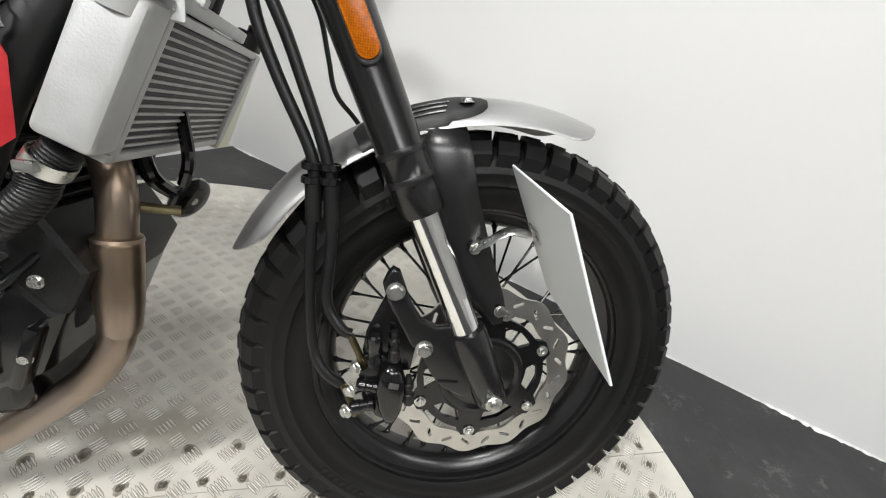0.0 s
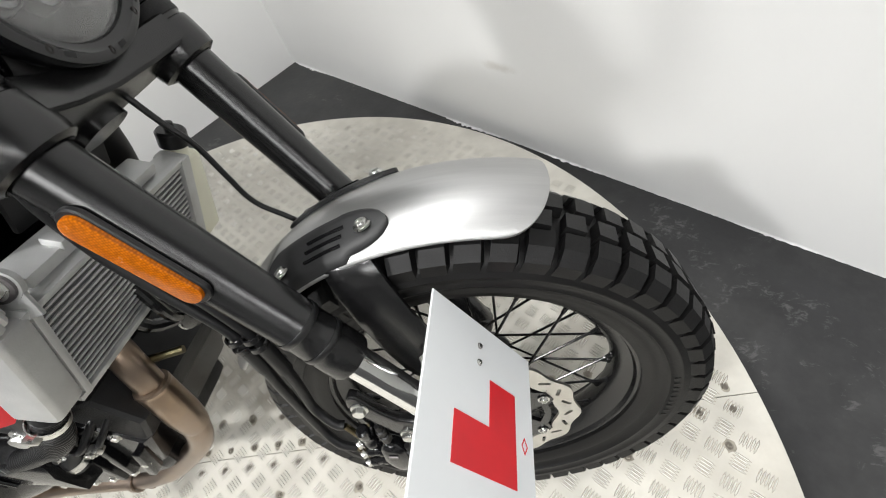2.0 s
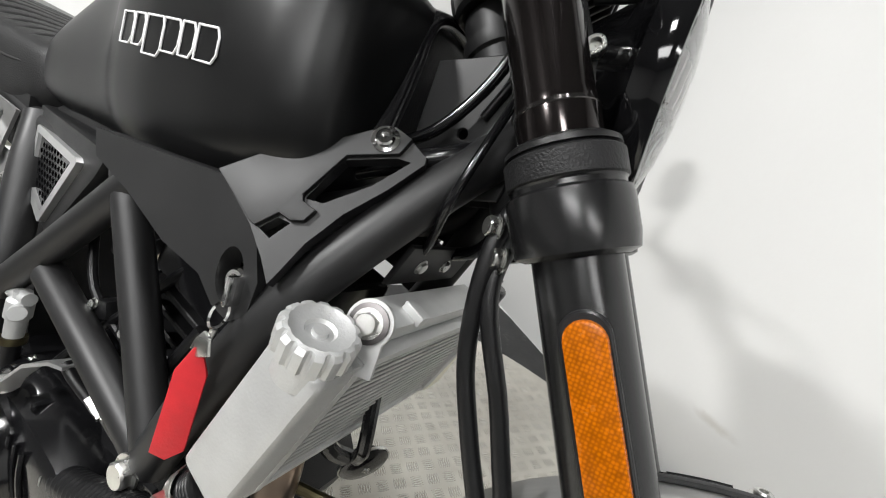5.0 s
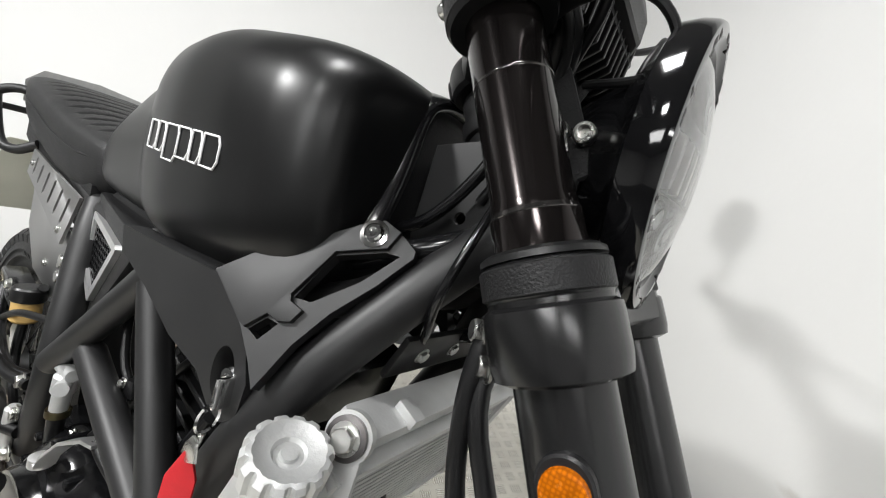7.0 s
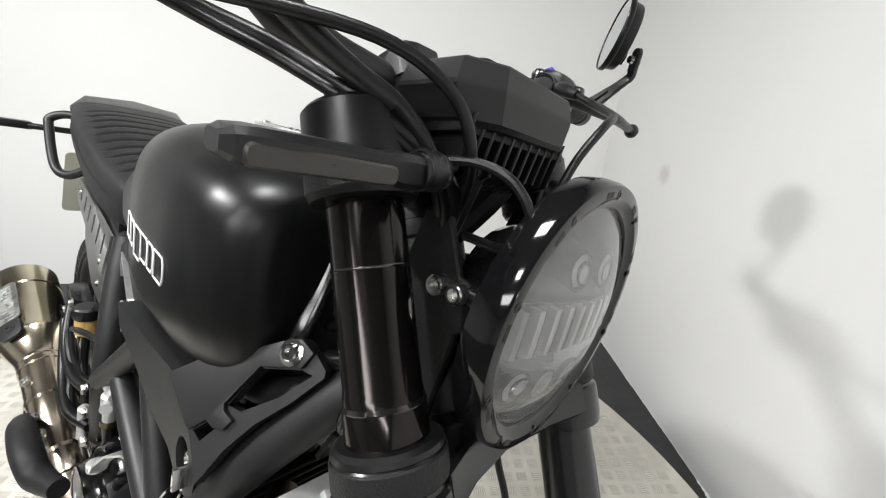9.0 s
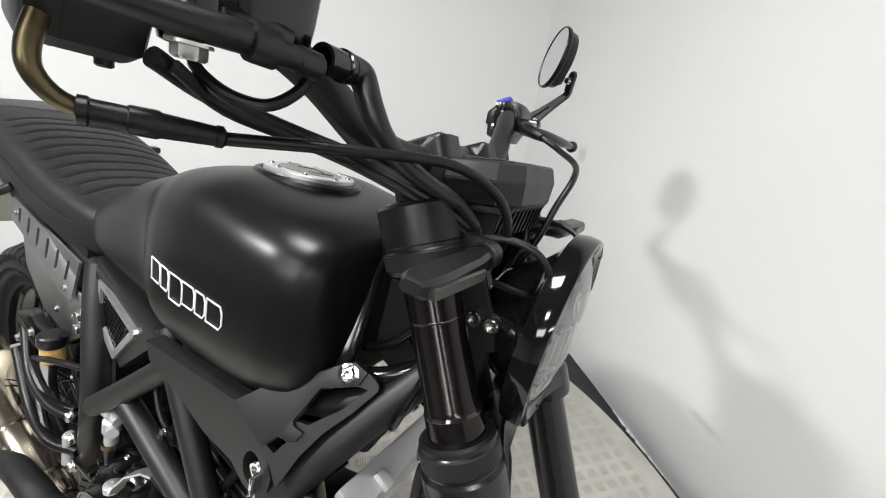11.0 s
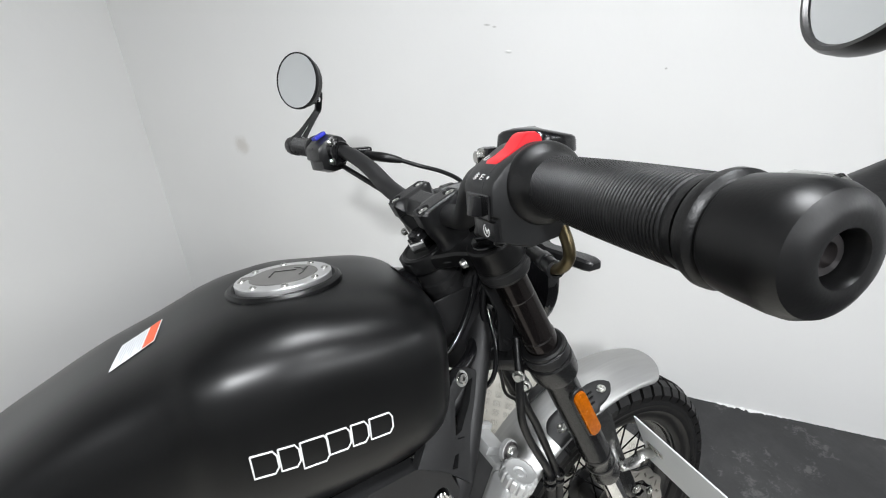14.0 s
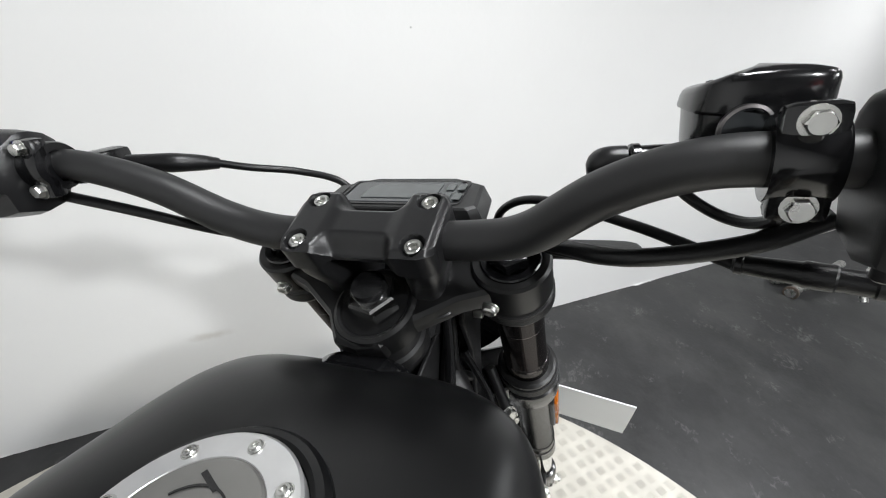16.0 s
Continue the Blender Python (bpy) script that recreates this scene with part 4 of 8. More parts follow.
for x, z in ((-0.1225, 0.4435), (-0.084, 0.3735)):
    bm = B()
    hex_bolt(bm, frame_at((x, -0.1125, z), (0, -1, 0)), 0.0072, 0.008)
    lathe(bm, [(0.0088, 0), (0.0088, 0.0018), (0.006, 0.002)], frame_at((x, -0.112, z), (0, -1, 0)), 20)
    part("bolt", bm, STEEL, bracket)
bm = B()
prism(bm, [(-0.131, 0.432), (-0.118, 0.43), (-0.091, 0.372), (-0.095, 0.335), (-0.12, 0.333), (-0.153, 0.36), (-0.15, 0.386)], 0.008, pose(0, -0.094, 0, 90, 0, 0), 0.002, 2)
part("backing_plate", bm, GLOSS_BLACK, bracket)
bm = B()
prism(bm, [(-0.152, 0.356), (-0.13, 0.36), (-0.106, 0.345), (-0.098, 0.315), (-0.101, 0.28), (-0.113, 0.262), (-0.132, 0.272), (-0.15, 0.298), (-0.156, 0.33)], 0.036, pose(0, -0.086, 0, 90, 0, 0), 0.007, 3)
caliper = part("brake_caliper", bm, GLOSS_BLACK, bike, "gloss black brake caliper", 40)
bm = B()
rings = []
leaf = [(-0.122, 0.353), (-0.108, 0.346), (-0.101, 0.33), (-0.1, 0.312), (-0.103, 0.288), (-0.1115, 0.269), (-0.121, 0.271), (-0.131, 0.293), (-0.136, 0.316), (-0.132, 0.341)]
for y, k in ((-0.102, 1.0), (-0.112, 1.0), (-0.1165, 0.93), (-0.12, 0.74), (-0.1215, 0.45)):
    rings.append([(-0.1185 + (x + 0.1185) * k, y, 0.313 + (z - 0.313) * k) for x, z in leaf])
loft(bm, rings)
part("caliper_cover", bm, GLOSS_BLACK, caliper, "", 50)
bm = B()
box(bm, (0.012, 0.0022, 0.007), pose(-0.116, -0.1222, 0.33, 0, 10, 0), 0.0006, 1)
part("caliper_mark", bm, DARK_STEEL, caliper)
for p, q, r in (((-0.1418, -0.11, 0.389), (-0.139, -0.11, 0.349), 0.0088), ((-0.158, -0.106, 0.322), (-0.132, -0.108, 0.319), 0.0082), ((-0.163, -0.106, 0.289), (-0.134, -0.108, 0.296), 0.0082)):
    bm = B()
    m, ln = between(Vector(p), Vector(q))
    lathe(bm, [(0, -ln / 2), (r * 0.7, -ln / 2), (r, -ln / 2 + 0.003), (r, -ln * 0.1), (r * 0.86, -ln * 0.05), (r * 0.86, ln * 0.2), (r, ln * 0.25), (r, ln / 2 - 0.002), (r * 0.6, ln / 2), (0, ln / 2)], m, 18)
    part("piston_housing", bm, GLOSS_BLACK, caliper)
for p, q in (((-0.1197, -0.11, 0.394), (-0.117, -0.11, 0.355)), ((-0.098, -0.11, 0.336), (-0.0945, -0.111, 0.297))):
    bm = B()
    m, ln = between(Vector(p), Vector(q))
    lathe(bm, [(0, -ln / 2), (0.0038, -ln / 2), (0.0042, -ln * 0.25), (0.0062, -ln * 0.22), (0.0062, -ln * 0.1), (0.0048, -ln * 0.05), (0.0048, ln * 0.1), (0.0066, ln * 0.14), (0.0068, ln / 2 - 0.003), (0.005, ln / 2), (0, ln / 2)], m, 16)
    part("slide_pin", bm, GRIP_RUBBER, caliper)
for z, x in ((0.344, -0.158), (0.313, -0.163), (0.284, -0.166)):
    bm = B()
    hex_bolt(bm, frame_at((x - 0.001, -0.106, z), (-0.7, -0.65, 0)), 0.0058, 0.006)
    part("banjo_bolt", bm, STEEL, caliper)
for z, x in ((0.348, -0.148), (0.284, -0.154)):
    bm = B()
    lathe(bm, [(0, 0), (0.0078, 0), (0.0078, 0.009), (0, 0.009)], frame_at((x, -0.1, z), (-0.7, -0.65, 0)), 16)
    tube(bm, [(x - 0.004, -0.104, z), (x - 0.012, -0.102, z + 0.018), (x - 0.02, -0.1, z + 0.034)], 0.0042, 10, 3)
    part("banjo_fitting", bm, BRASS, caliper, "tarnished brass hose fitting")

# brake hoses beside the fork
HOSES = [
    ([(-0.262, -0.065, 0.83), (-0.274, -0.087, 0.772), (-0.27, -0.087, 0.704), (-0.25, -0.087, 0.648), (-0.217, -0.089, 0.578), (-0.213, -0.09, 0.54), (-0.215, -0.09, 0.465), (-0.21, -0.092, 0.37), (-0.195, -0.1, 0.335), (-0.176, -0.1, 0.318)], 0.0062),
    ([(-0.25, -0.06, 0.82), (-0.268, -0.085, 0.75), (-0.236, -0.085, 0.668), (-0.199, -0.087, 0.563), (-0.194, -0.088, 0.482), (-0.196, -0.092, 0.42), (-0.178, -0.1, 0.39), (-0.168, -0.1, 0.384)], 0.0062),
]
hoses = []
for pts, r in HOSES:
    bm = B()
    tube(bm, pts, r, 14, 6)
    hoses.append(part("brake_hose", bm, HOSE, bike, "black rubber brake hose"))
bm = B()
tube(bm, [(-0.214, -0.09, 0.55), (-0.213, -0.09, 0.51)], 0.0085, 14, 1)
tube(bm, [(-0.196, -0.088, 0.55), (-0.194, -0.088, 0.5)], 0.0085, 14, 1)
part("hose_sleeve", bm, GRIP_RUBBER, hoses[0])
bm = B()
for dz in (0.0, -0.014):
    for x in (-0.2155, -0.198):
        lathe(bm, [(0.0095, -0.004), (0.011, -0.003), (0.011, 0.003), (0.0095, 0.004)], pose(x, -0.089, 0.566 + dz), 16)
box(bm, (0.03, 0.006, 0.012), pose(-0.206, -0.082, 0.56), 0.002)
part("hose_clip", bm, GLOSS_BLACK, hoses[0])

# speedometer cable on the far side
bm = B()
tube(bm, [(-0.255, 0.03, 0.79), (-0.24, 0.035, 0.752), (-0.226, 0.04, 0.722), (-0.216, 0.042, 0.68), (-0.205, 0.045, 0.64), (-0.17, 0.05, 0.6), (-0.11, 0.07, 0.5), (-0.05, 0.075, 0.38)], 0.0032, 10, 6)
part("sensor_cable", bm, HOSE, bike)

# ------------------------------------------------ learner plate on a steel bracket at the right stay
E1 = Vector((-0.09, -0.99, -0.09)).normalized()
E2 = Vector((0.45, 0.0, -0.89))
E2 = (E2 - E1 * E1.dot(E2)).normalized()
E3 = E1.cross(E2) * -1
PLATE = Matrix((E1, E2, E3)).transposed().to_4x4()
PLATE.translation = Vector((-0.003, -0.079, 0.588))
if (PLATE.to_3x3() @ Vector((0, 0, 1))).x < 0:
    PLATE = PLATE @ Matrix.Diagonal((1, 1, -1, 1))
PN = PLATE.to_3x3() @ Vector((0, 0, 1))
bm = B()
prism(bm, [(0, 0), (0.18, 0), (0.18, 0.166), (0, 0.166)], 0.0026, PLATE, 0.0006, 1)
lplate = part("learner_plate", bm, PLATE_WHITE, bike, "white metal plate with a red letter L")
bm = B()
prism(bm, [(0.137, 0.041), (0.137, 0.133), (0.053, 0.133), (0.053, 0.0905), (0.0965, 0.0905), (0.0965, 0.041)], 0.0008, PLATE @ pose(0, 0, 0.0016))
part("letter", bm, RED, lplate, "red letter L")
bm = B()
prism(bm, [(0.088, 0.149), (0.096, 0.1435), (0.104, 0.149), (0.096, 0.1545)], 0.0006, PLATE @ pose(0, 0, 0.0014), 0, 1, [[(0.09, 0.149), (0.096, 0.145), (0.102, 0.149), (0.096, 0.153)]])
part("maker_mark", bm, RED, lplate, "small red diamond outline")
for a in (0.025, 0.042):
    bm = B()
    socket_bolt(bm, PLATE @ pose(a, 0.073, 0.0013), 0.0026, 0.0022, 1.3)
    part("screw", bm, STEEL, lplate)
bm = B()
p_in = PLATE @ Vector((0.033, 0.073, -0.004))
tube(bm, [(-0.035, -0.083, 0.49), (-0.022, -0.096, 0.502), (-0.004, -0.103, 0.517), tuple(p_in - PN * 0.004)], [0.0105, 0.01, 0.01, 0.0105], 12, 3, flat=0.3)
box(bm, (0.034, 0.016, 0.0026), PLATE @ pose(0.033, 0.073, -0.0032), 0.0006)
hex_bolt(bm, frame_at((-0.034, -0.087, 0.49), (0, -1, 0)), 0.005, 0.006)
part("plate_bracket", bm, STEEL, lplate, "bent zinc bracket")

# ------------------------------------------------ headlamp
HEAD = frame_at((-0.2175, 0.0, 0.9065), (1, 0, -0.04), (0, 0, 1)) @ Matrix.Scale(0.935, 4)
bm = B()
lathe(bm, [(0, -0.072), (0.03, -0.07), (0.046, -0.06), (0.056, -0.044), (0.066, -0.03), (0.08, -0.019), (0.09, -0.013), (0.0945, -0.0115), (0.0975, -0.01), (0.0992, 0.0), (0.0985, 0.0085), (0.097, 0.0115), (0.0945, 0.0122), (0.0895, 0.0122), (0.0865, 0.0095), (0.0825, 0.0082), (0.081, 0.006), (0.079, -0.012)], HEAD, 72)
lamp_body = part("headlamp", bm, LAMP_BLACK, bike, "gloss black round headlamp with bolted ring")
bm = B()
lathe(bm, [(0.0815, 0.006), (0.07, 0.0115), (0.05, 0.017), (0.025, 0.0202), (0, 0.021), (0, 0.0195), (0.025, 0.0187), (0.05, 0.0155), (0.07, 0.0098), (0.0815, 0.0042)], HEAD, 56)
part("lens", bm, LENS, lamp_body, "clear domed lens").visible_shadow = False
bm = B()
lathe(bm, [(0, -0.026), (0.05, -0.024), (0.07, -0.016), (0.0795, -0.002)], HEAD, 56)
part("reflector", bm, LAMP_SILVER, lamp_body, "silver reflector")
# x of HEAD points up, y to the bike's left
for x, y, r in ((0.037, 0.017, 0.0125), (0.037, -0.017, 0.0125), (-0.036, 0.045, 0.0125), (-0.04, 0.016, 0.0125), (-0.04, -0.016, 0.0125), (-0.036, -0.045, 0.0125)):
    bm = B()
    lathe(bm, [(r, -0.024), (r, -0.004), (r * 0.9, -0.002), (r * 0.82, -0.004)], HEAD @ pose(x, y, 0), 24)
    part("projector_rim", bm, BLACK_PLASTIC, lamp_body)
    bm = B()
    lathe(bm, [(r * 0.62, -0.002), (r * 0.6, 0.0012), (r * 0.46, 0.0026), (r * 0.44, 0.0)], HEAD @ pose(x, y, 0), 24)
    part("bright_ring", bm, CHROME, lamp_body)
    bm = B()
    lathe(bm, [(r * 0.84, -0.007), (r * 0.6, 0.0), (r * 0.3, 0.0035), (0, 0.0045)], HEAD @ pose(x, y, 0), 24)
    part("projector_lens", bm, BULB, lamp_body)
bm = B()
box(bm, (0.032, 0.14, 0.004), HEAD @ pose(-0.001, 0, -0.019), 0.001)
part("centre_band", bm, DARK_STEEL, lamp_body)
for k in range(9):
    bm = B()
    box(bm, (0.03, 0.0048, 0.016), HEAD @ pose(-0.001, (k - 4) * 0.0145, -0.013), 0.001)
    part("rib", bm, CAP_ALLOY, lamp_body)
for i in range(10):
    a = radians(36 * i + 2)
    bm = B()
    socket_bolt(bm, HEAD @ pose(0.0915 * math.cos(a), 0.0915 * math.sin(a), 0.0114), 0.0032, 0.0012, 1.25)
    part("ring_bolt", bm, DARK_CHROME, lamp_body)
    # cast pocket beside every bolt
    bm = B()
    b = a + 0.16
    box(bm, (0.0045, 0.01, 0.0006), HEAD @ pose(0.0915 * math.cos(b), 0.0915 * math.sin(b), 0.0121, 0, 0, math.degrees(b)), 0.0004, 1)
    part("ring_pocket", bm, CAST_BLACK, lamp_body)
# side brackets between fork and lamp
for side in (-1, 1):
    bm = B()
    prism(bm, [(-0.302, 0.955), (-0.282, 0.958), (-0.262, 0.92), (-0.236, 0.916), (-0.232, 0.9), (-0.255, 0.884), (-0.26, 0.835), (-0.262, 0.8), (-0.285, 0.81), (-0.286, 0.87), (-0.31, 0.92)], 0.006, pose(0, side * 0.0525, 0, 90, 0, 0), 0.0015, 1)
    lug = part("lamp_bracket", bm, CAST_BLACK, bike, "black headlamp side bracket")
    for x in (-0.274, -0.2575):
        bm = B()
        lathe(bm, [(0.0068, 0), (0.0068, 0.008), (0.006, 0.009), (0.0042, 0.009), (0.004, 0.004), (0, 0.004)], frame_at((x, side * 0.0555, 0.9115), (0, side, 0)), 18)
        part("cap_screw", bm, STEEL, lug)

# ------------------------------------------------ handlebar and clamp
BAR = [(-0.45, 0.4, 1.105), (-0.428, 0.3, 1.102), (-0.414, 0.25, 1.1), (-0.402, 0.208, 1.094), (-0.384, 0.165, 1.073), (-0.369, 0.122, 1.043), (-0.361, 0.085, 1.029), (-0.359, 0.04, 1.0265)]
BAR = BAR + [(-0.359, 0.0, 1.0265), (-0.359, -0.04, 1.0265), (-0.361, -0.085, 1.029), (-0.369, -0.122, 1.039), (-0.3865, -0.166, 1.0722), (-0.399, -0.206, 1.0895), (-0.408, -0.25, 1.0925), (-0.417, -0.3, 1.0955), (-0.446, -0.4, 1.0975)]
bm = B()
tube(bm, BAR, [0.0111, 0.0111, 0.0112, 0.0118, 0.013, 0.014, 0.0143, 0.0143, 0.0143, 0.0143, 0.0143, 0.014, 0.013, 0.0118, 0.0112, 0.0111, 0.0111], 20, 8)
bar = part("handlebar", bm, MATTE_BLACK, bike, "matte black wide tapered handlebar")
CL = pose(-0.3605, -0.006, 1.0245, 0, -25, 0)
# a saddle: four raised corners, a low ridge between them that falls away to both sides
def smooth(a, b, q):
    q = min(1.0, max(0.0, (q - a) / (b - a)))
    return q * q * (3 - 2 * q)


BOLT_SPOTS = [(sx, sy) for sx in (-0.0205, 0.0205) for sy in (-0.0455, 0.0455)]
bm = B()
rows_ = []
NU, NV = 72, 150
for i in range(NV + 1):
    v = -0.0605 + 0.121 * i / NV
    end = smooth(0.019, 0.033, abs(v))
    half = 0.0235 + 0.0075 * end
    if abs(v) > 0.049:
        half -= 0.0115 * (1 - math.sqrt(max(0.0, 1 - ((abs(v) - 0.049) / 0.0116) ** 2)))
    low = 0.0045 * (1 - smooth(0.024, 0.036, abs(v))) + 0.0005
    row = []
    for k in range(NU + 1):
        u = -1 + 2 * k / NU
        ridge = 0.0215 - 0.0135 * smooth(0.38, 1.0, abs(u))
        pad = 0.0235 - 0.003 * smooth(0.82, 1.0, abs(u)) - 0.003 * smooth(0.055, 0.0605, abs(v))
        z = ridge + (pad - ridge) * end
        # bolts sit in round pockets
        d = min(math.hypot(half * u - sx, v - sy) for sx, sy in BOLT_SPOTS)
        z -= 0.0055 * (1 - smooth(0.0076, 0.0088, d))
        row.append(CL @ Vector((half * u, v, z)))
    rows_.append([CL @ Vector((-half, v, low))] + row + [CL @ Vector((half, v, low))])
loft(bm, rows_)
clamp = part("bar_clamp", bm, BLACK_PLASTIC, bike, "black handlebar clamp with four bolts", 30)
# risers: rounded blocks that narrow and then flare into the yoke
for sg in (-1, 1):
    bm = B()
    rings = []
    for z, a, y0, y1 in ((0.001, 0.029, 0.0285, 0.06), (-0.01, 0.0285, 0.028, 0.0595), (-0.02, 0.026, 0.0265, 0.0565), (-0.032, 0.0225, 0.0245, 0.0525), (-0.042, 0.0225, 0.0225, 0.0515), (-0.049, 0.026, 0.0185, 0.0555), (-0.053, 0.031, 0.014, 0.06)):
        ring = []
        for k in range(28):
            t = 2 * math.pi * k / 28
            c, q = math.cos(t), math.sin(t)
            ring.append(CL @ Vector((a * math.copysign(abs(c) ** 0.6, c), sg * ((y0 + y1) / 2 + (y1 - y0) / 2 * math.copysign(abs(q) ** 0.6, q)), z)))
        rings.append(ring)
    loft(bm, rings)
    part("riser", bm, BLACK_PLASTIC, clamp, "", 60)
for sx, sy in BOLT_SPOTS:
    bm = B()
    lathe(bm, [(0.0063, -0.004), (0.0063, 0.0006), (0.0056, 0.0014), (0.0038, 0.0014), (0.0032, 0.0006)], CL @ pose(sx, sy, 0.0205), 20)
    lathe(bm, [(0.0032, 0.0006), (0.003, -0.002), (0, -0.002)], CL @ pose(sx, sy, 0.0205), 6)
    part("bolt", bm, STEEL, clamp)

# ------------------------------------------------ grips, bar ends, mirrors
def grip_and_end(side):
    inner, end = (Vector((-0.4165, -0.3005, 1.0955)) if side < 0 else Vector((-0.432, 0.312, 1.1015))), (Vector((-0.448, -0.418, 1.0972)) if side < 0 else Vector((-0.4515, 0.418, 1.106)))
    out = (end - inner).normalized()
    m, ln = frame_at(inner, out), (end - inner).length
    bm = B()
    prof = [(0.0112, 0.002), (0.0162, 0.012)]
    ribs = int((ln - 0.0195) / 0.0019)
    for i in range(ribs):
        z = 0.014 + i * 0.0019
        r = 0.0172 + 0.0006 * math.sin(math.pi * i / ribs)
        prof += [(r - 0.0008, z), (r, z + 0.0004), (r, z + 0.0011), (r - 0.0008, z + 0.0015)]
    prof += [(0.0172, ln - 0.004), (0.0172, ln - 0.002), (0.0115, ln - 0.001)]
    lathe(bm, prof, m, 40)
    grip = part("grip", bm, GRIP_RUBBER, bike, "black ribbed rubber grip", 50)
    bm = B()
    lathe(bm, [(0.0135, -0.0085), (0.0225, -0.008), (0.0248, -0.0055), (0.0253, -0.002), (0.0248, 0.001), (0.0232, 0.0038), (0.0205, 0.0065), (0.0186, 0.0095), (0.0175, 0.013), (0.0165, 0.015)], m, 40)
    part("grip_flange", bm, GRIP_RUBBER, grip)
    m = frame_at(end + out * 0.002, out)
    bm = B()
    lathe(bm, [(0.0115, -0.003), (0.0168, -0.0028), (0.0186, -0.0015), (0.0194, 0.0008), (0.0192, 0.0032), (0.0178, 0.0048), (0.0168, 0.0052), (0.0168, 0.0062), (0.0176, 0.0066), (0.0183, 0.0085)], m, 44)
    part("grip_collar", bm, GRIP_RUBBER, grip, "rounded rubber collar")
    bm = B()
    lathe(bm, [(0.0115, 0.006), (0.0172, 0.0066), (0.0182, 0.0074), (0.0186, 0.012), (0.0189, 0.022), (0.0185, 0.0265), (0.0168, 0.0298), (0.0135, 0.0317), (0.0095, 0.0326), (0.0078, 0.0323), (0.0073, 0.031), (0.0072, 0.024), (0, 0.024)], m, 44)
    weight = part("bar_end", bm, BAR_BLACK, bike, "black bar-end clamp of the mirror")
    bm = B()
    lathe(bm, [(0.006, 0.0235), (0.006, 0.0275), (0.0054, 0.0282), (0.0034, 0.0282), (0.0031, 0.0255), (0, 0.0255)], m, 20)
    part("bolt", bm, DARK_STEEL, weight)
    bm = B()
    lathe(bm, [(0, -0.007), (0.0042, -0.007), (0.005, -0.006), (0.005, 0.006), (0.0042, 0.007), (0, 0.007)], frame_at(end + out * 0.017 + Vector((0.0165, 0, 0.0125)), out), 18)
    part("pinch_barrel", bm, CHROME, weight, "bright pinch bolt barrel")
    # cranked flat arm: a bar with a slot, a knee, then up to the ball joint
    root = end + out * 0.015 + Vector((0, 0, -0.006 if side < 0 else 0))
    knee = Vector((-0.3785, -0.4565, 1.1222)) if side < 0 else Vector((-0.394, 0.452, 1.176))
    ball = Vector((-0.364, -0.4545, 1.16)) if side < 0 else Vector((-0.391, 0.443, 1.199))

    def sect(c, d, w, t, side_dir):
        """A rounded section across direction d: w high, t thick along side_dir."""
        d = d.normalized()
        s2 = (side_dir - d * side_dir.dot(d)).normalized()
        u2 = d.cross(s2)
        return [c + u2 * (w / 2 * a) + s2 * (t / 2 * b) for a, b in ((1, 0.45), (0.75, 1), (-0.75, 1), (-1, 0.45), (-1, -0.45), (-0.75, -1), (0.75, -1), (1, -0.45))]

    d1, d2 = (knee - root), (ball - knee)
    lat = Vector((0, side, 0))
    bm = B()
    a0 = root + d1.normalized() * 0.012
    # two prongs with a slot between them, joined before the knee
    def across(c, d, up):
        d = d.normalized()
        s2 = (lat - d * lat.dot(d)).normalized()
        return c + d.cross(s2) * up

    for sg in (-1, 1):
        loft(bm, [sect(across(c, d1, sg * (w / 4 + 0.0003)), d1, w / 2 - 0.0008, t, lat) for c, w, t in ((a0, 0.032, 0.0145), (root + d1 * 0.2, 0.0262, 0.0135), (root + d1 * 0.35, 0.021, 0.012), (root + d1 * 0.5, 0.0182, 0.0112), (root + d1 * 0.6, 0.0166, 0.0108))])
    inward = lat * -0.0022
    up2 = d2.normalized()
    loft(bm, [sect(root + d1 * 0.585, d1, 0.0168, 0.0108, lat), sect(root + d1 * 0.75, d1, 0.0148, 0.0106, lat), sect(knee - d1.normalized() * 0.008, d1 + d2 * 0.12, 0.0132, 0.011, lat), sect(knee - d1.normalized() * 0.002 + inward * 0.3, d1 + d2 * 0.7, 0.0136, 0.0122, lat),
              sect(knee + up2 * 0.003 + inward * 0.6, d2 + d1 * 0.3, 0.014, 0.013, lat), sect(knee + up2 * 0.008 + inward, d2 + d1 * 0.06, 0.0142, 0.0136, lat), sect(knee + d2 * 0.5 + inward, d2, 0.014, 0.0136, lat), sect(ball + inward * 0.8, d2, 0.015, 0.0128, lat), sect(ball + up2 * 0.011 + inward * 0.5, d2, 0.0142, 0.0115, lat), sect(ball + up2 * 0.0155 + inward * 0.5, d2, 0.0105, 0.0105, lat), sect(ball + up2 * 0.017 + inward * 0.5, d2, 0.006, 0.008, lat)])
    mir = part("mirror", bm, BAR_BLACK, bike, "round bar-end mirror on a cranked black arm", 40)
    # the two heads are turned differently on their ball joints
    nrm = (Vector((1, -0.942, -0.3835)) if side < 0 else Vector((1, 0.7515, -0.143))).normalized()
    centre = Vector((-0.3911, -0.4305, 1.201)) if side < 0 else Vector((-0.4296, 0.4295, 1.2321))
    mm = frame_at(centre + nrm * (0 if side < 0 else -0.005), nrm) @ Matrix.Scale(1.0 if side < 0 else 0.987, 4)
    bm = B()
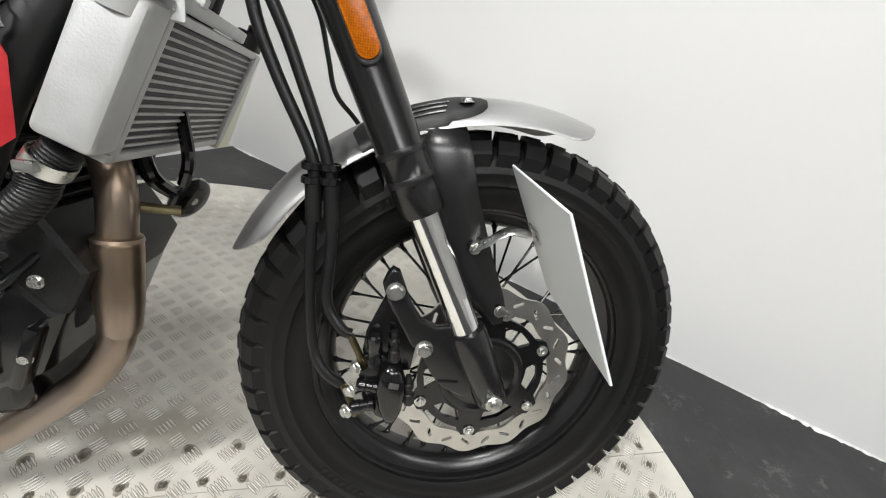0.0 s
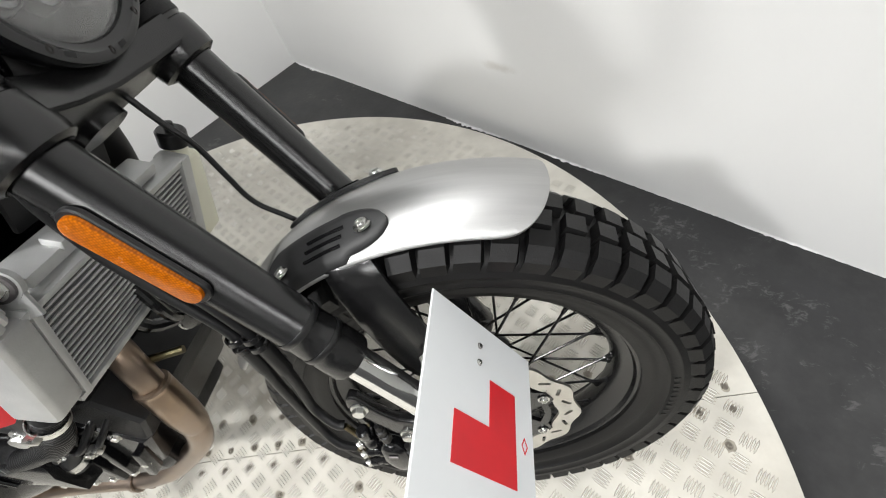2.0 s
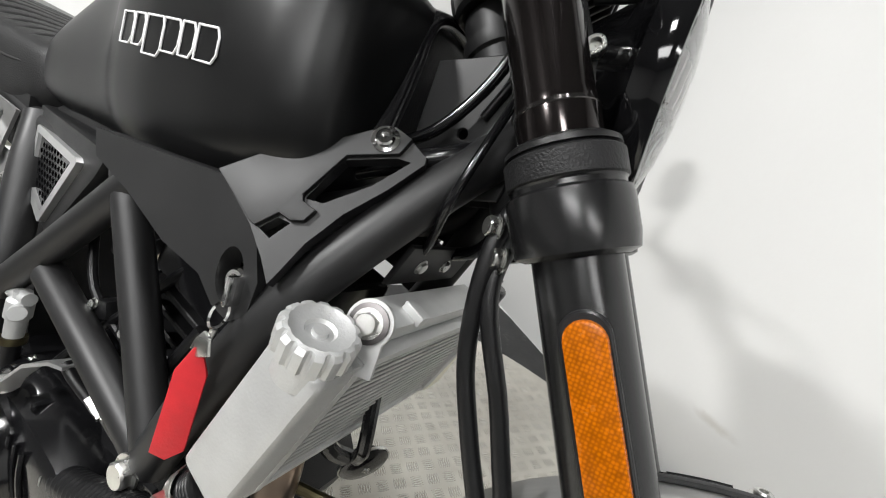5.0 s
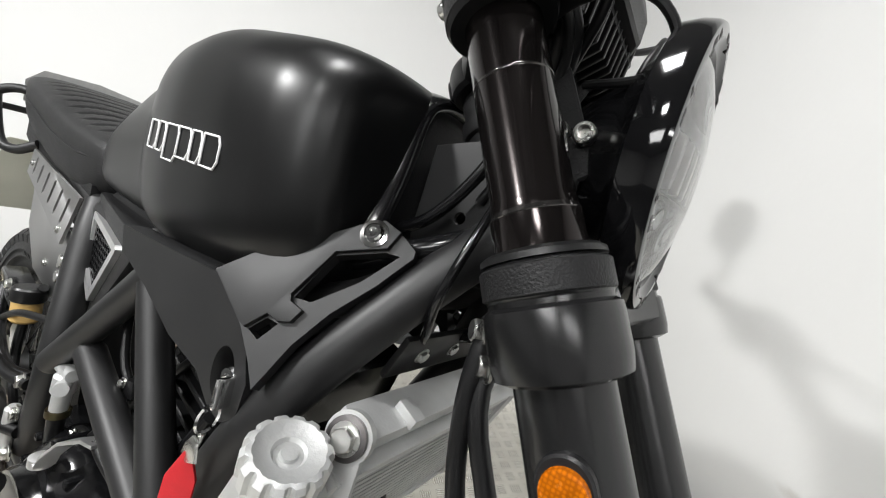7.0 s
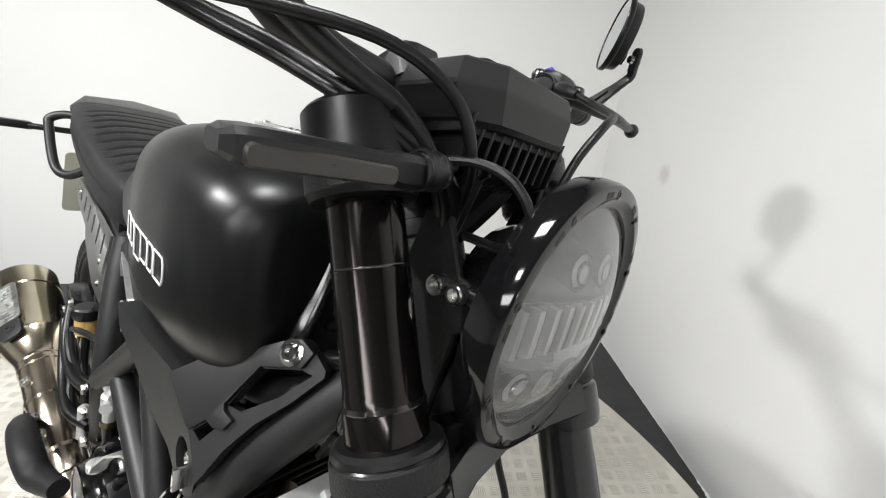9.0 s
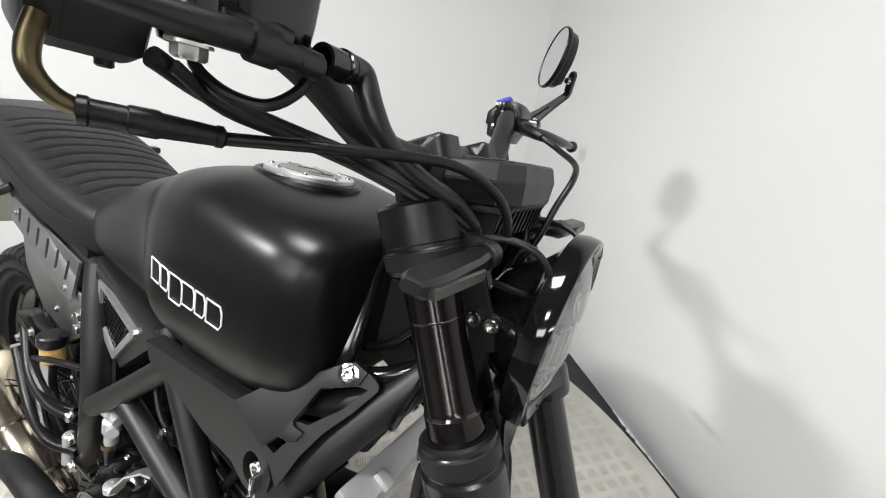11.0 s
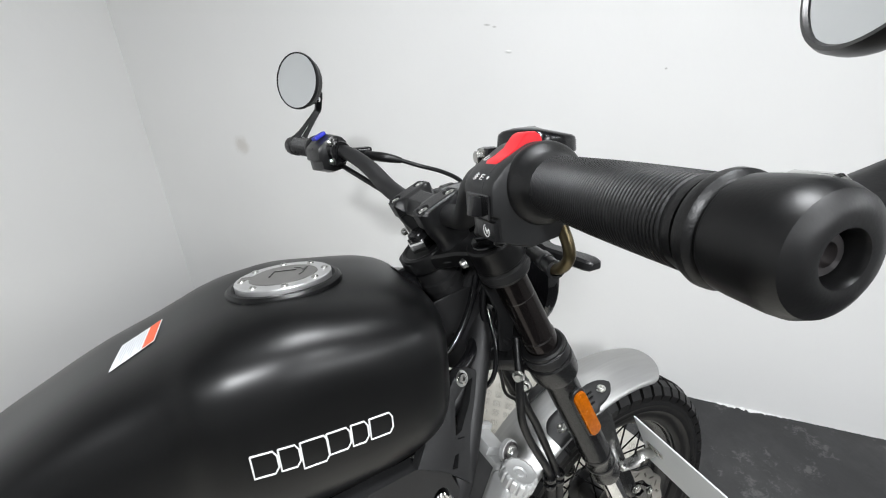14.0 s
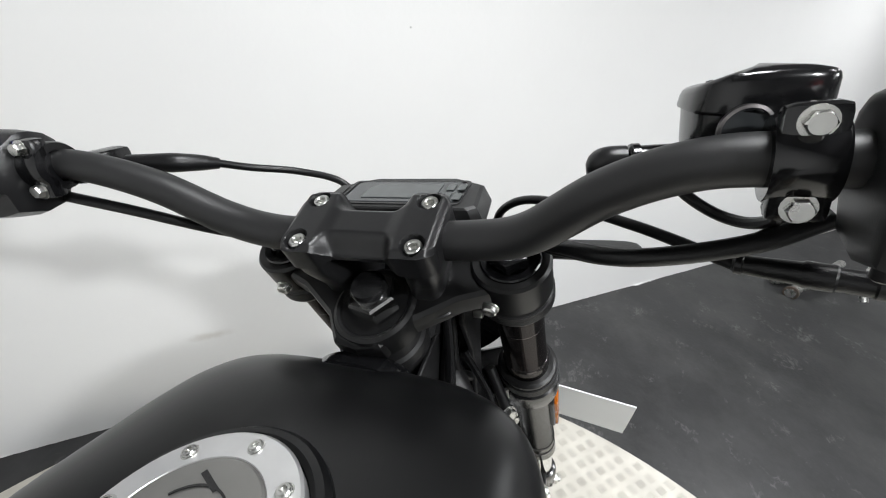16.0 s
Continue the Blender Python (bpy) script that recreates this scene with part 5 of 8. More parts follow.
    lathe(bm, [(0, 0.0268), (0.03, 0.0267), (0.044, 0.0262), (0.0475, 0.0248), (0.0492, 0.022), (0.0508, 0.0108), (0.053, 0.01), (0.0547, 0.0082), (0.0552, 0.0062), (0.0552, 0.002), (0.0542, 0.0), (0.0528, 0.0), (0.0518, 0.002)], mm, 64)
    part("mirror_shell", bm, SATIN_BLACK, mir, "black domed mirror back")
    bm = B()
    lathe(bm, [(0.052, 0.0014), (0, 0.0012)], mm, 56)
    part("mirror_glass", bm, MIRROR, mir, "round mirror glass")
    low = mm.inverted() @ (Vector((-0.3803, -0.4526, 1.1715)) if side < 0 else Vector((-0.396, 0.4345, 1.197)))
    seat_p = mm @ Vector((low.x, low.y, max(low.z, 0.0285)))
    bm = B()
    jm = frame_at(seat_p, ball - seat_p)
    ln2 = (ball - seat_p).length
    lathe(bm, [(0, -0.005), (0.0055, -0.003), (0.0072, 0.001), (0.006, 0.005), (0.0035, 0.007), (0.0035, max(0.008, ln2 - 0.008))], jm, 20)
    lathe(bm, [(0.0065, ln2 * 0.45), (0.0065, ln2 * 0.45 + 0.007), (0, ln2 * 0.45 + 0.0075)], jm, 6)
    part("ball_joint", bm, CHROME, mir)
    bm = B()
    lathe(bm, [(0.0125, -0.002), (0.0115, 0.0015), (0.0085, 0.0005)], frame_at(mm @ Vector((low.x, low.y, 0.0268)), nrm), 24)
    part("joint_collar", bm, GLOSS_BLACK, mir)
    return mir, mm


mirror_right, MIRROR_R = grip_and_end(-1)
mirror_left, MIRROR_L = grip_and_end(1)
# approval mark on the right mirror's back: a ring, letter and number
def lettering(name, text, size, m, mat, parent, depth=0.0003):
    """Flat characters in the built-in font, as a mesh."""
    cu = bpy.data.curves.new(name, "FONT")
    cu.body, cu.size, cu.extrude, cu.align_x, cu.align_y = text, size, depth, "CENTER", "CENTER"
    tmp = new(name + "_curve", cu)
    dep = bpy.context.evaluated_depsgraph_get()
    me = bpy.data.meshes.new_from_object(tmp.evaluated_get(dep))
    bpy.data.objects.remove(tmp)
    bpy.data.curves.remove(cu)
    me.transform(m)
    me.materials.clear()
    me.materials.append(mat)
    ob = new(name, me)
    ob.parent = parent
    return ob


TEXT_X = Vector((0.0085, 0.0103, -0.0033)).normalized()
BACK_N = Vector((1, -0.942, -0.3835)).normalized()
SPOT = frame_at(Vector((-0.37, -0.4428, 1.1874)) + BACK_N * 0.0004, BACK_N, TEXT_X)
bm = B()
lathe(bm, [(0.0052, 0), (0.0052, 0.0004), (0.0045, 0.0004), (0.0045, 0)], SPOT, 28)
part("approval_ring", bm, GREY_MARK, mirror_right)
lettering("approval_letter", "E", 0.0068, SPOT @ pose(0, 0, 0.0003), GREY_MARK, mirror_right)
for k, ch in enumerate("028764"):
    f = (k - 2.5) / 2.5
    lettering("approval_digit", ch, 0.0046, SPOT @ pose(-0.001 + 0.0068 * f, -0.0078 + 0.001 * f * f, 0.0003, 0, 0, 8 * f), GREY_MARK, mirror_right)

# ------------------------------------------------ fuel tank
TANK = [(-0.3935, 0.088, 0.806, 0.862, 0.925), (-0.3965, 0.108, 0.79, 0.858, 0.9335), (-0.404, 0.124, 0.772, 0.855, 0.9415), (-0.42, 0.137, 0.757, 0.852, 0.95), (-0.45, 0.1465, 0.7475, 0.85, 0.958), (-0.5, 0.1505, 0.741, 0.847, 0.965),
        (-0.56, 0.1505, 0.7386, 0.845, 0.9715), (-0.615, 0.1465, 0.74, 0.842, 0.966), (-0.645, 0.14, 0.7425, 0.84, 0.959), (-0.672, 0.1285, 0.7455, 0.836, 0.9495), (-0.7, 0.1225, 0.748, 0.832, 0.9386), (-0.75, 0.117, 0.751, 0.825, 0.92),
        (-0.82, 0.1105, 0.756, 0.815, 0.885), (-0.865, 0.104, 0.76, 0.808, 0.86), (-0.888, 0.094, 0.766, 0.804, 0.8415), (-0.897, 0.06, 0.782, 0.803, 0.8235)]
TANK_UP, TANK_DOWN = 4.0, 4.2


def spline(xs, ys, q):
    """Monotone cubic through points."""
    xs, ys = np.array(xs, float), np.array(ys, float)
    d = np.diff(ys) / np.diff(xs)
    m = np.zeros(len(xs))
    m[0], m[-1] = d[0], d[-1]
    for i in range(1, len(xs) - 1):
        m[i] = 0 if d[i - 1] * d[i] <= 0 else 2 * d[i - 1] * d[i] / (d[i - 1] + d[i])
    i = np.clip(np.searchsorted(xs, q) - 1, 0, len(xs) - 2)
    h = xs[i + 1] - xs[i]
    t = (q - xs[i]) / h
    return ys[i] * (2 * t ** 3 - 3 * t ** 2 + 1) + m[i] * h * (t ** 3 - 2 * t ** 2 + t) + ys[i + 1] * (3 * t ** 2 - 2 * t ** 3) + m[i + 1] * h * (t ** 3 - t ** 2)


def tank_at(x):
    """half width, low, wide and top of the tank at x."""
    xs = [-t[0] for t in TANK]
    return [float(spline(xs, [t[k] for t in TANK], -x)) for k in range(1, 5)]


def tank_side(x, z, lift=0.0):
    """A point of the tank's right flank."""
    half, low, wide, top = tank_at(x)
    f = (z - wide) / (top - wide) if z > wide else (z - wide) / (low - wide)
    n = TANK_UP if z > wide else TANK_DOWN
    y = half * max(0.0, 1 - min(abs(f), 1.0) ** n) ** (1 / n) * (1 if z > wide else 1 - 0.1 * min(abs(f), 1.0) ** (TANK_DOWN / 2))
    return Vector((x, -(y + lift), z))


def tank_roof(x, y, lift=0.0):
    half, low, wide, top = tank_at(x)
    return Vector((x, y, wide + (top - wide) * max(0.0, 1 - min(1, abs(y) / half) ** TANK_UP) ** (1 / TANK_UP) + lift))


def tank_ring(x, n=96):
    half, low, wide, top = tank_at(x)
    pts = []
    for i in range(n):
        a = 2 * math.pi * i / n
        c, s = math.cos(a), math.sin(a)
        if s >= 0:
            pts.append((x, half * math.copysign(abs(c) ** (2 / TANK_UP), c), wide + (top - wide) * abs(s) ** (2 / TANK_UP)))
        else:
            pts.append((x, half * math.copysign(abs(c) ** (2 / TANK_DOWN), c) * (1 - 0.1 * abs(s)), wide + (low - wide) * abs(s) ** (2 / TANK_DOWN)))
    return pts


bm = B()
xs = [-t[0] for t in TANK]
where = np.concatenate([np.linspace(xs[i], xs[i + 1], 6)[:-1] for i in range(len(xs) - 1)] + [[xs[-1]]])
loft(bm, [tank_ring(-x) for x in where])
tank = part("fuel_tank", bm, SATIN_BLACK, bike, "satin black fuel tank", 70)
# flange round the steering recess at the front of the tank
bm = B()
RIM = [(-0.3885, 0.0765, 0.806), (-0.3905, 0.071, 0.826), (-0.394, 0.0575, 0.858), (-0.3965, 0.049, 0.886), (-0.3985, 0.043, 0.911), (-0.3985, 0.035, 0.9275), (-0.3975, 0.019, 0.936)]
ARCH = curve_points([(x, -y, z) for x, y, z in RIM] + [(-0.397, 0, 0.938)] + RIM[::-1], 5)
rings = []
for k, p in enumerate(ARCH):
    d = (ARCH[min(k + 1, len(ARCH) - 1)] - ARCH[max(k - 1, 0)]).normalized()
    ahead = Vector((1, 0, 0.15)).normalized()
    ahead = (ahead - d * ahead.dot(d)).normalized()
    out = ahead.cross(d)
    if out.dot(p - Vector((-0.395, 0, 0.85))) < 0:
        out = -out
    # a rolled lip: it rises out of the skin and drops into the recess
    rings.append([p + ahead * a + out * o for a, o in ((-0.012, 0.013), (-0.002, 0.009), (0.004, 0.0065), (0.008, 0.0025), (0.0085, -0.001), (0.006, -0.0045), (-0.006, -0.006), (-0.016, 0.004))])
loft(bm, rings)
part("tank_flange", bm, GLOSS_BLACK, tank, "glossy pressed edge", 60)
bm = B()
loft(bm, [[(x + (0.0 if z > 0.9 else 0.004), y * k, z) for y, z in ((-0.066, 0.826), (-0.056, 0.858), (-0.047, 0.886), (-0.041, 0.908), (-0.033, 0.922), (0.033, 0.922), (0.041, 0.908), (0.047, 0.886), (0.056, 0.858), (0.066, 0.826), (0.06, 0.8), (-0.06, 0.8))] for x, k in ((-0.3925, 1.0), (-0.3985, 1.0))])
part("tank_recess", bm, CAST_BLACK, tank)

CAP = frame_at(tank_roof(-0.551, -0.004, 0.0008), (0.0, 0.05, 1), (1, 0, 0)) @ Matrix.Scale(0.94, 4)
bm = B()
lathe(bm, [(0.0695, -0.012), (0.0685, -0.0045), (0.0655, -0.0016), (0.0615, -0.001), (0.0585, -0.004)], CAP, 64)
part("filler_rim", bm, SATIN_BLACK, tank)
bm = B()
lathe(bm, [(0.0575, -0.006), (0.0575, 0.003), (0.056, 0.0042), (0.041, 0.0046), (0.0395, 0.002)], CAP, 64)
part("filler_ring", bm, CAP_ALLOY, tank, "satin alloy filler ring")
bm = B()
lathe(bm, [(0.0405, 0.0), (0.0405, 0.0042), (0.039, 0.0052), (0, 0.0058)], CAP, 56)
part("filler_flap", bm, CAP_GREY, tank, "grey metal lockable flap")
bm = B()
prism(bm, [(-0.028, -0.012), (-0.0265, -0.012), (-0.0265, 0.0105), (0.0, 0.0105), (0.0, 0.012), (-0.028, 0.012)], 0.001, CAP @ pose(0.012, -0.004, 0.006, 0, 0, -20), 0.0002, 1)
box(bm, (0.003, 0.016, 0.0008), CAP @ pose(0.026, 0.003, 0.0061, 0, 0, -24))
lathe(bm, [(0.0245, 0.0058), (0.0245, 0.0064), (0.0233, 0.0064), (0.0233, 0.0058)], CAP, 18, 100, -50)
part("flap_line", bm, GLOSS_BLACK, tank)
bm = B()
box(bm, (0.014, 0.012, 0.0016), CAP @ pose(-0.043, 0.014, 0.0046, 0, 0, -18), 0.0004, 1)
part("flap_hinge", bm, CAP_GREY, tank)
for i in range(8):
    a = radians(45 * i - 5.5)
    bm = B()
    socket_bolt(bm, CAP @ pose(0.0488 * math.cos(a), 0.0488 * math.sin(a), 0.0042), 0.0037, 0.0024, 1.25)
    part("bolt", bm, STEEL, tank)

# brand mark: six plain outlined shapes on the flank
cells = [(-0.6165, -0.595, 0), (-0.5935, -0.576, 0), (-0.5745, -0.55, 1), (-0.5505, -0.5285, 0), (-0.527, -0.5105, 0), (-0.5085, -0.4845, 0)]
for side in (-1, 1):
    for x0, x1, deep in cells:
        t0, t1 = 0.8625 + (x0 + 0.62) * -0.04, 0.8625 + (x1 + 0.62) * -0.04
        lo = 0.0245 + (0.005 if deep else 0)
        outline = [(x0, t0), (x1 - 0.003, t1), (x1, t1 - 0.006), (x1, t1 - lo + 0.006), (x1 - 0.004, t1 - lo), (x0, t0 - lo)]
        pts = [tank_side(x, z, 0.0009) for x, z in outline]
        pts = [Vector((p.x, p.y * -side, p.z)) for p in pts]
        line = []
        for p, q in zip(pts, pts[1:] + pts[:1]):
            line += [p, (p + q) / 2]
        bm = B()
        tube(bm, line + [line[0]], 0.0009, 6, 1, caps=False)
        part("brand_shape", bm, WHITE_MARK, tank, "white outlined brand shape")

# warning sticker on the rear right shoulder
def on_roof(bm, u0, u1, v0, v1, lift):
    """A patch of the sticker, u along it and v across, both 0 to 1."""
    rows_ = []
    for i in range(5):
        row = []
        for j in range(5):
            u, v = u0 + (u1 - u0) * i / 4, v0 + (v1 - v0) * j / 4
            a, b = Vector((-0.681, 0.02, 0)), Vector((-0.038, -0.014, 0))
            p = a + b * u + Vector((-0.001, -0.055, 0)) * v
            row.append(tank_roof(p.x, p.y, lift))
        rows_.append(row)
    loft(bm, rows_, close=False, caps=False)


bm = B()
on_roof(bm, 0, 1, 0, 1, 0.0008)
sticker = part("warning_sticker", bm, PLATE_WHITE, tank, "white printed sticker with an orange-red head")
bm = B()
on_roof(bm, 0.03, 0.3, 0.03, 0.97, 0.0012)
part("sticker_head", bm, STICKER_RED, tank)
bm = B()
for k in range(9):
    on_roof(bm, 0.36 + 0.068 * k, 0.38 + 0.068 * k, 0.06, 0.94 - 0.14 * (k % 3), 0.0012)
part("sticker_text", bm, STICKER_TEXT, tank)

# ------------------------------------------------ frame
FRAME_TUBES = []
for side in (-1, 1):
    FRAME_TUBES += [
        ([(-0.29, side * 0.02, 0.86), (-0.34, side * 0.07, 0.785), (-0.396, side * 0.118, 0.69), (-0.445, side * 0.128, 0.6), (-0.483, side * 0.13, 0.516)], 0.0185),
        ([(-0.64, side * 0.112, 0.752), (-0.615, side * 0.118, 0.716), (-0.55, side * 0.124, 0.62), (-0.49, side * 0.128, 0.525)], 0.0155),
        ([(-0.719, side * 0.122, 0.596), (-0.6, side * 0.126, 0.556), (-0.495, side * 0.128, 0.515)], 0.0155),
        ([(-0.6, side * 0.118, 0.73), (-0.7, side * 0.124, 0.64), (-0.8, side * 0.13, 0.553)], 0.0165),
        ([(-0.885, side * 0.09, 0.745), (-0.858, side * 0.105, 0.68), (-0.826, side * 0.12, 0.57), (-0.84, side * 0.12, 0.47), (-0.868, side * 0.115, 0.4)], 0.019),
        ([(-0.34, side * 0.06, 0.8), (-0.42, side * 0.085, 0.755), (-0.6, side * 0.1, 0.735), (-0.86, side * 0.09, 0.735), (-1.1, side * 0.085, 0.79), (-1.3, side * 0.08, 0.84)], 0.014),
    ]
for pts, r in FRAME_TUBES:
    bm = B()
    tube(bm, pts, r, 18, 6)
    part("frame_tube", bm, MATTE_BLACK, bike, "matte black frame tube")
for side in (-1, 1):
    bm = B()
    hex_bolt(bm, frame_at((-0.487, side * 0.145, 0.512), (0, side, 0)), 0.0105, 0.01)
    part("frame_bolt", bm, STEEL, bike, "zinc engine mount bolt")
# head gusset plates
for side in (-1, 1):
    bm = B()
    prism(bm, [(-0.385, 0.9), (-0.31, 0.915), (-0.285, 0.86), (-0.3, 0.8), (-0.35, 0.79), (-0.39, 0.82)], 0.004, pose(0, side * 0.03, 0, 90, 0, 0), 0.001, 1, [[(-0.345 + 0.0045 * math.cos(k), 0.845 + 0.0045 * math.sin(k)) for k in np.linspace(0, 2 * math.pi, 11)[:-1]]])
    part("head_gusset", bm, MATTE_BLACK, bike)

# ------------------------------------------------ side covers by the tank
def solid(bm, pts, push, bevel=0.003):
    """A plate through 3D points, thick along push."""
    sub = bmesh.new()
    f = sub.faces.new([sub.verts.new(p) for p in pts])
    got = bmesh.ops.extrude_face_region(sub, geom=[f])
    for v in got["geom"]:
        if isinstance(v, bmesh.types.BMVert):
            v.co += Vector(push)
    bevel_all(sub, list(sub.verts), bevel, 2, 20)
    merge(bm, sub)


for side in (-1, 1):
    s = side
    # flank panel with the lock opening
    bm = B()
    key = [(-0.434 + 0.0125 * math.cos(k), 0.697 + 0.0205 * math.sin(k)) for k in np.linspace(0, 2 * math.pi, 25)[:-1]]
    flank = Matrix.Translation((-0.44, s * 0.1315, 0)) @ pose(0, 0, 0, 0, 0, -4.2 * s) @ Matrix.Translation((0.44, 0, 0))
    prism(bm, [(-0.612, 0.764), (-0.535, 0.7625), (-0.4615, 0.7625), (-0.42, 0.734), (-0.408, 0.7), (-0.411, 0.674), (-0.426, 0.665), (-0.444, 0.671), (-0.463, 0.688), (-0.507, 0.699), (-0.557, 0.724), (-0.605, 0.742)], 0.02, flank @ pose(0, 0, 0, 90, 0, 0), 0, 2, [key])
    cover = part("side_cover", bm, GREY_PLASTIC, bike, "charcoal plastic frame cover with openings", 25)
    # wing up to the bolt, with two openings and a tooth between them
    p0, p1, p2 = Vector((-0.4605, s * 0.1427, 0.7616)), Vector((-0.4197, s * 0.1417, 0.7327)), Vector((-0.3737, s * 0.0885, 0.8165))
    ex = (p2 - p0).normalized()
    ez = ex.cross(p1 - p0).normalized()
    ey = ez.cross(ex)
    WING = Matrix((ex, ey, ez)).transposed().to_4x4()
    WING.translation = p0
    inward = 1 if ez.y * s < 0 else -1
    slots = [[(0.0857, 0.0075), (0.122, 0.0145), (0.131, 0.02), (0.1014, 0.0315), (0.066, 0.0375), (0.0545, 0.031)], [(0.0215, 0.0455), (0.035, 0.041), (0.0425, 0.047), (0.0275, 0.0545)]]
    bm = B()
    prism(bm, [(-0.001, -0.003), (0.032, -0.009), (0.082, -0.0085), (0.107, -0.01), (0.126, -0.0085), (0.1355, 0.005), (0.142, 0.0185), (0.14, 0.0235), (0.111, 0.037), (0.078, 0.0485), (0.0505, 0.0635), (0.032, 0.0785), (0.023, 0.0855), (0.021, 0.067), (0.016, 0.042)], 0.01, WING @ pose(0, 0, inward * 0.004), 0, 2, slots)
    part("cover_wing", bm, GREY_PLASTIC, cover, "", 25)
    # the upper face stands proud, with a stepped lower edge and a tooth
    bm = B()
    prism(bm, [(-0.001, -0.003), (0.032, -0.009), (0.082, -0.0085), (0.107, -0.01), (0.126, -0.0085), (0.1355, 0.004), (0.124, 0.0135), (0.088, 0.0065), (0.0545, 0.0295), (0.054, 0.0345), (0.0615, 0.043), (0.0525, 0.049), (0.0435, 0.0465), (0.037, 0.0395), (0.0205, 0.0445), (0.0165, 0.04)], 0.0052, WING @ pose(0, 0, -inward * 0.0028), 0.0016, 2)
    part("wing_face", bm, GREY_PLASTIC, cover, "", 25)
    bm = B()
    socket_bolt(bm, WING @ frame_at((0.1168, 0.0003, -inward * 0.0054), (0, 0, -inward)), 0.0068, 0.0045, 1.55)
    part("bolt", bm, CHROME, cover, "bright cover bolt")
# airbox between tank and engine
bm = B()
box(bm, (0.42, 0.17, 0.085), pose(-0.67, 0, 0.735, 0, -3, 0), 0.015, 3)
part("airbox", bm, MATTE_BLACK, bike, "black airbox under the tank")
# ignition lock in the right cover
bm = B()
lathe(bm, [(0.011, 0), (0.011, 0.01), (0.009, 0.012), (0.006, 0.012), (0.004, 0.008), (0, 0.008)], frame_at((-0.431, -0.126, 0.692), (0, -1, 0)), 24)
part("ignition_lock", bm, CHROME, bike, "chrome ignition lock")

# ------------------------------------------------ air vents
for side in (-1, 1):
    VM = Matrix(((1, 0, 0, 0), (0, 0, side, side * 0.109), (0, 1, 0, 0), (0, 0, 0, 1)))
    tilt = Matrix.Rotation(radians(8 * side), 4, "Z")
    VM = Matrix.Translation((-0.76, 0, 0)) @ tilt @ Matrix.Translation((0.76, 0, 0)) @ VM
    bm = B()
    prism(bm, [(-0.872, 0.76), (-0.625, 0.741), (-0.65, 0.712), (-0.765, 0.618), (-0.852, 0.655)], 0.036, VM @ pose(0, 0, -0.016), 0.006)
    vent = part("air_vent", bm, GREY_PLASTIC, bike, "black side vent with silver frame and mesh")
    rim_o = [(-0.838, 0.734), (-0.833, 0.737), (-0.686, 0.7245), (-0.681, 0.7205), (-0.684, 0.7155), (-0.769, 0.6345), (-0.775, 0.6335), (-0.837, 0.6565), (-0.84, 0.661)]
    rim_i = [(-0.829, 0.728), (-0.698, 0.7165), (-0.771, 0.6465), (-0.83, 0.6685)]
    bm = B()
    prism(bm, rim_o, 0.007, VM @ pose(0, 0, 0.0045), 0, 2, [rim_i])
    part("vent_frame", bm, CAP_ALLOY, vent, "satin silver frame")
    holes = []
    for i in range(13):
        for j in range(9):
            x = -0.826 + i * 0.0115 + (0.00575 if j % 2 else 0)
            z = 0.654 + j * 0.0078
            inside = (z < 0.728 - (x + 0.829) * 0.088 - 0.004) and (z > 0.6685 - (x + 0.83) * 0.373 + 0.004) and (z > 0.6465 + (x + 0.771) * 0.959 + 0.005) and x > -0.824
            if inside:
                holes.append([(x + 0.005 * math.cos(k), z + 0.0034 * math.sin(k)) for k in np.linspace(0, 2 * math.pi, 7)[:-1]])
    bm = B()
    prism(bm, [(-0.834, 0.732), (-0.69, 0.72), (-0.771, 0.6405), (-0.834, 0.6635)], 0.002, VM @ pose(0, 0, 0.0035), 0, 1, holes)
    part("vent_mesh", bm, GLOSS_BLACK, vent, "perforated black mesh")

# ------------------------------------------------ seat
SEAT = [(-0.868, 0.06, 0.78, 0.833), (-0.876, 0.088, 0.756, 0.838), (-0.9, 0.102, 0.742, 0.843), (-0.95, 0.11, 0.737, 0.852), (-1.03, 0.117, 0.746, 0.868), (-1.12, 0.12, 0.767, 0.892), (-1.22, 0.119, 0.797, 0.913), (-1.31, 0.11, 0.838, 0.922), (-1.355, 0.095, 0.858, 0.917), (-1.372, 0.07, 0.872, 0.905)]
bm = B()
sx = [-t[0] for t in SEAT]
seams = [0.93 + 0.031 * k for k in range(10)]
rings = []
for x in np.linspace(sx[0], sx[-1], 260):
    half, low, top = (float(spline(sx, [t[k] for t in SEAT], x)) for k in (1, 2, 3))
    mid = low + (top - low) * 0.6
    ring = []
    for j in range(44):
        a = 2 * math.pi * j / 44
        c, s = math.cos(a), math.sin(a)
        y = half * math.copysign(abs(c) ** 0.62, c)
        z = mid + ((top - mid) if s > 0 else (mid - low)) * math.copysign(abs(s) ** 0.55, s)
        if s > 0 and abs(y) < half * 0.8:
            bow = x - 0.03 * (1 - (y / half) ** 2)
            near = min(abs(bow - q) for q in seams)
            z -= 0.0034 * math.exp(-(near / 0.0023) ** 2)
        ring.append((-float(x), y, z))
    rings.append(ring)
loft(bm, rings)
seat = part("seat", bm, VINYL, bike, "black vinyl seat with stitched cross ribs", 60)
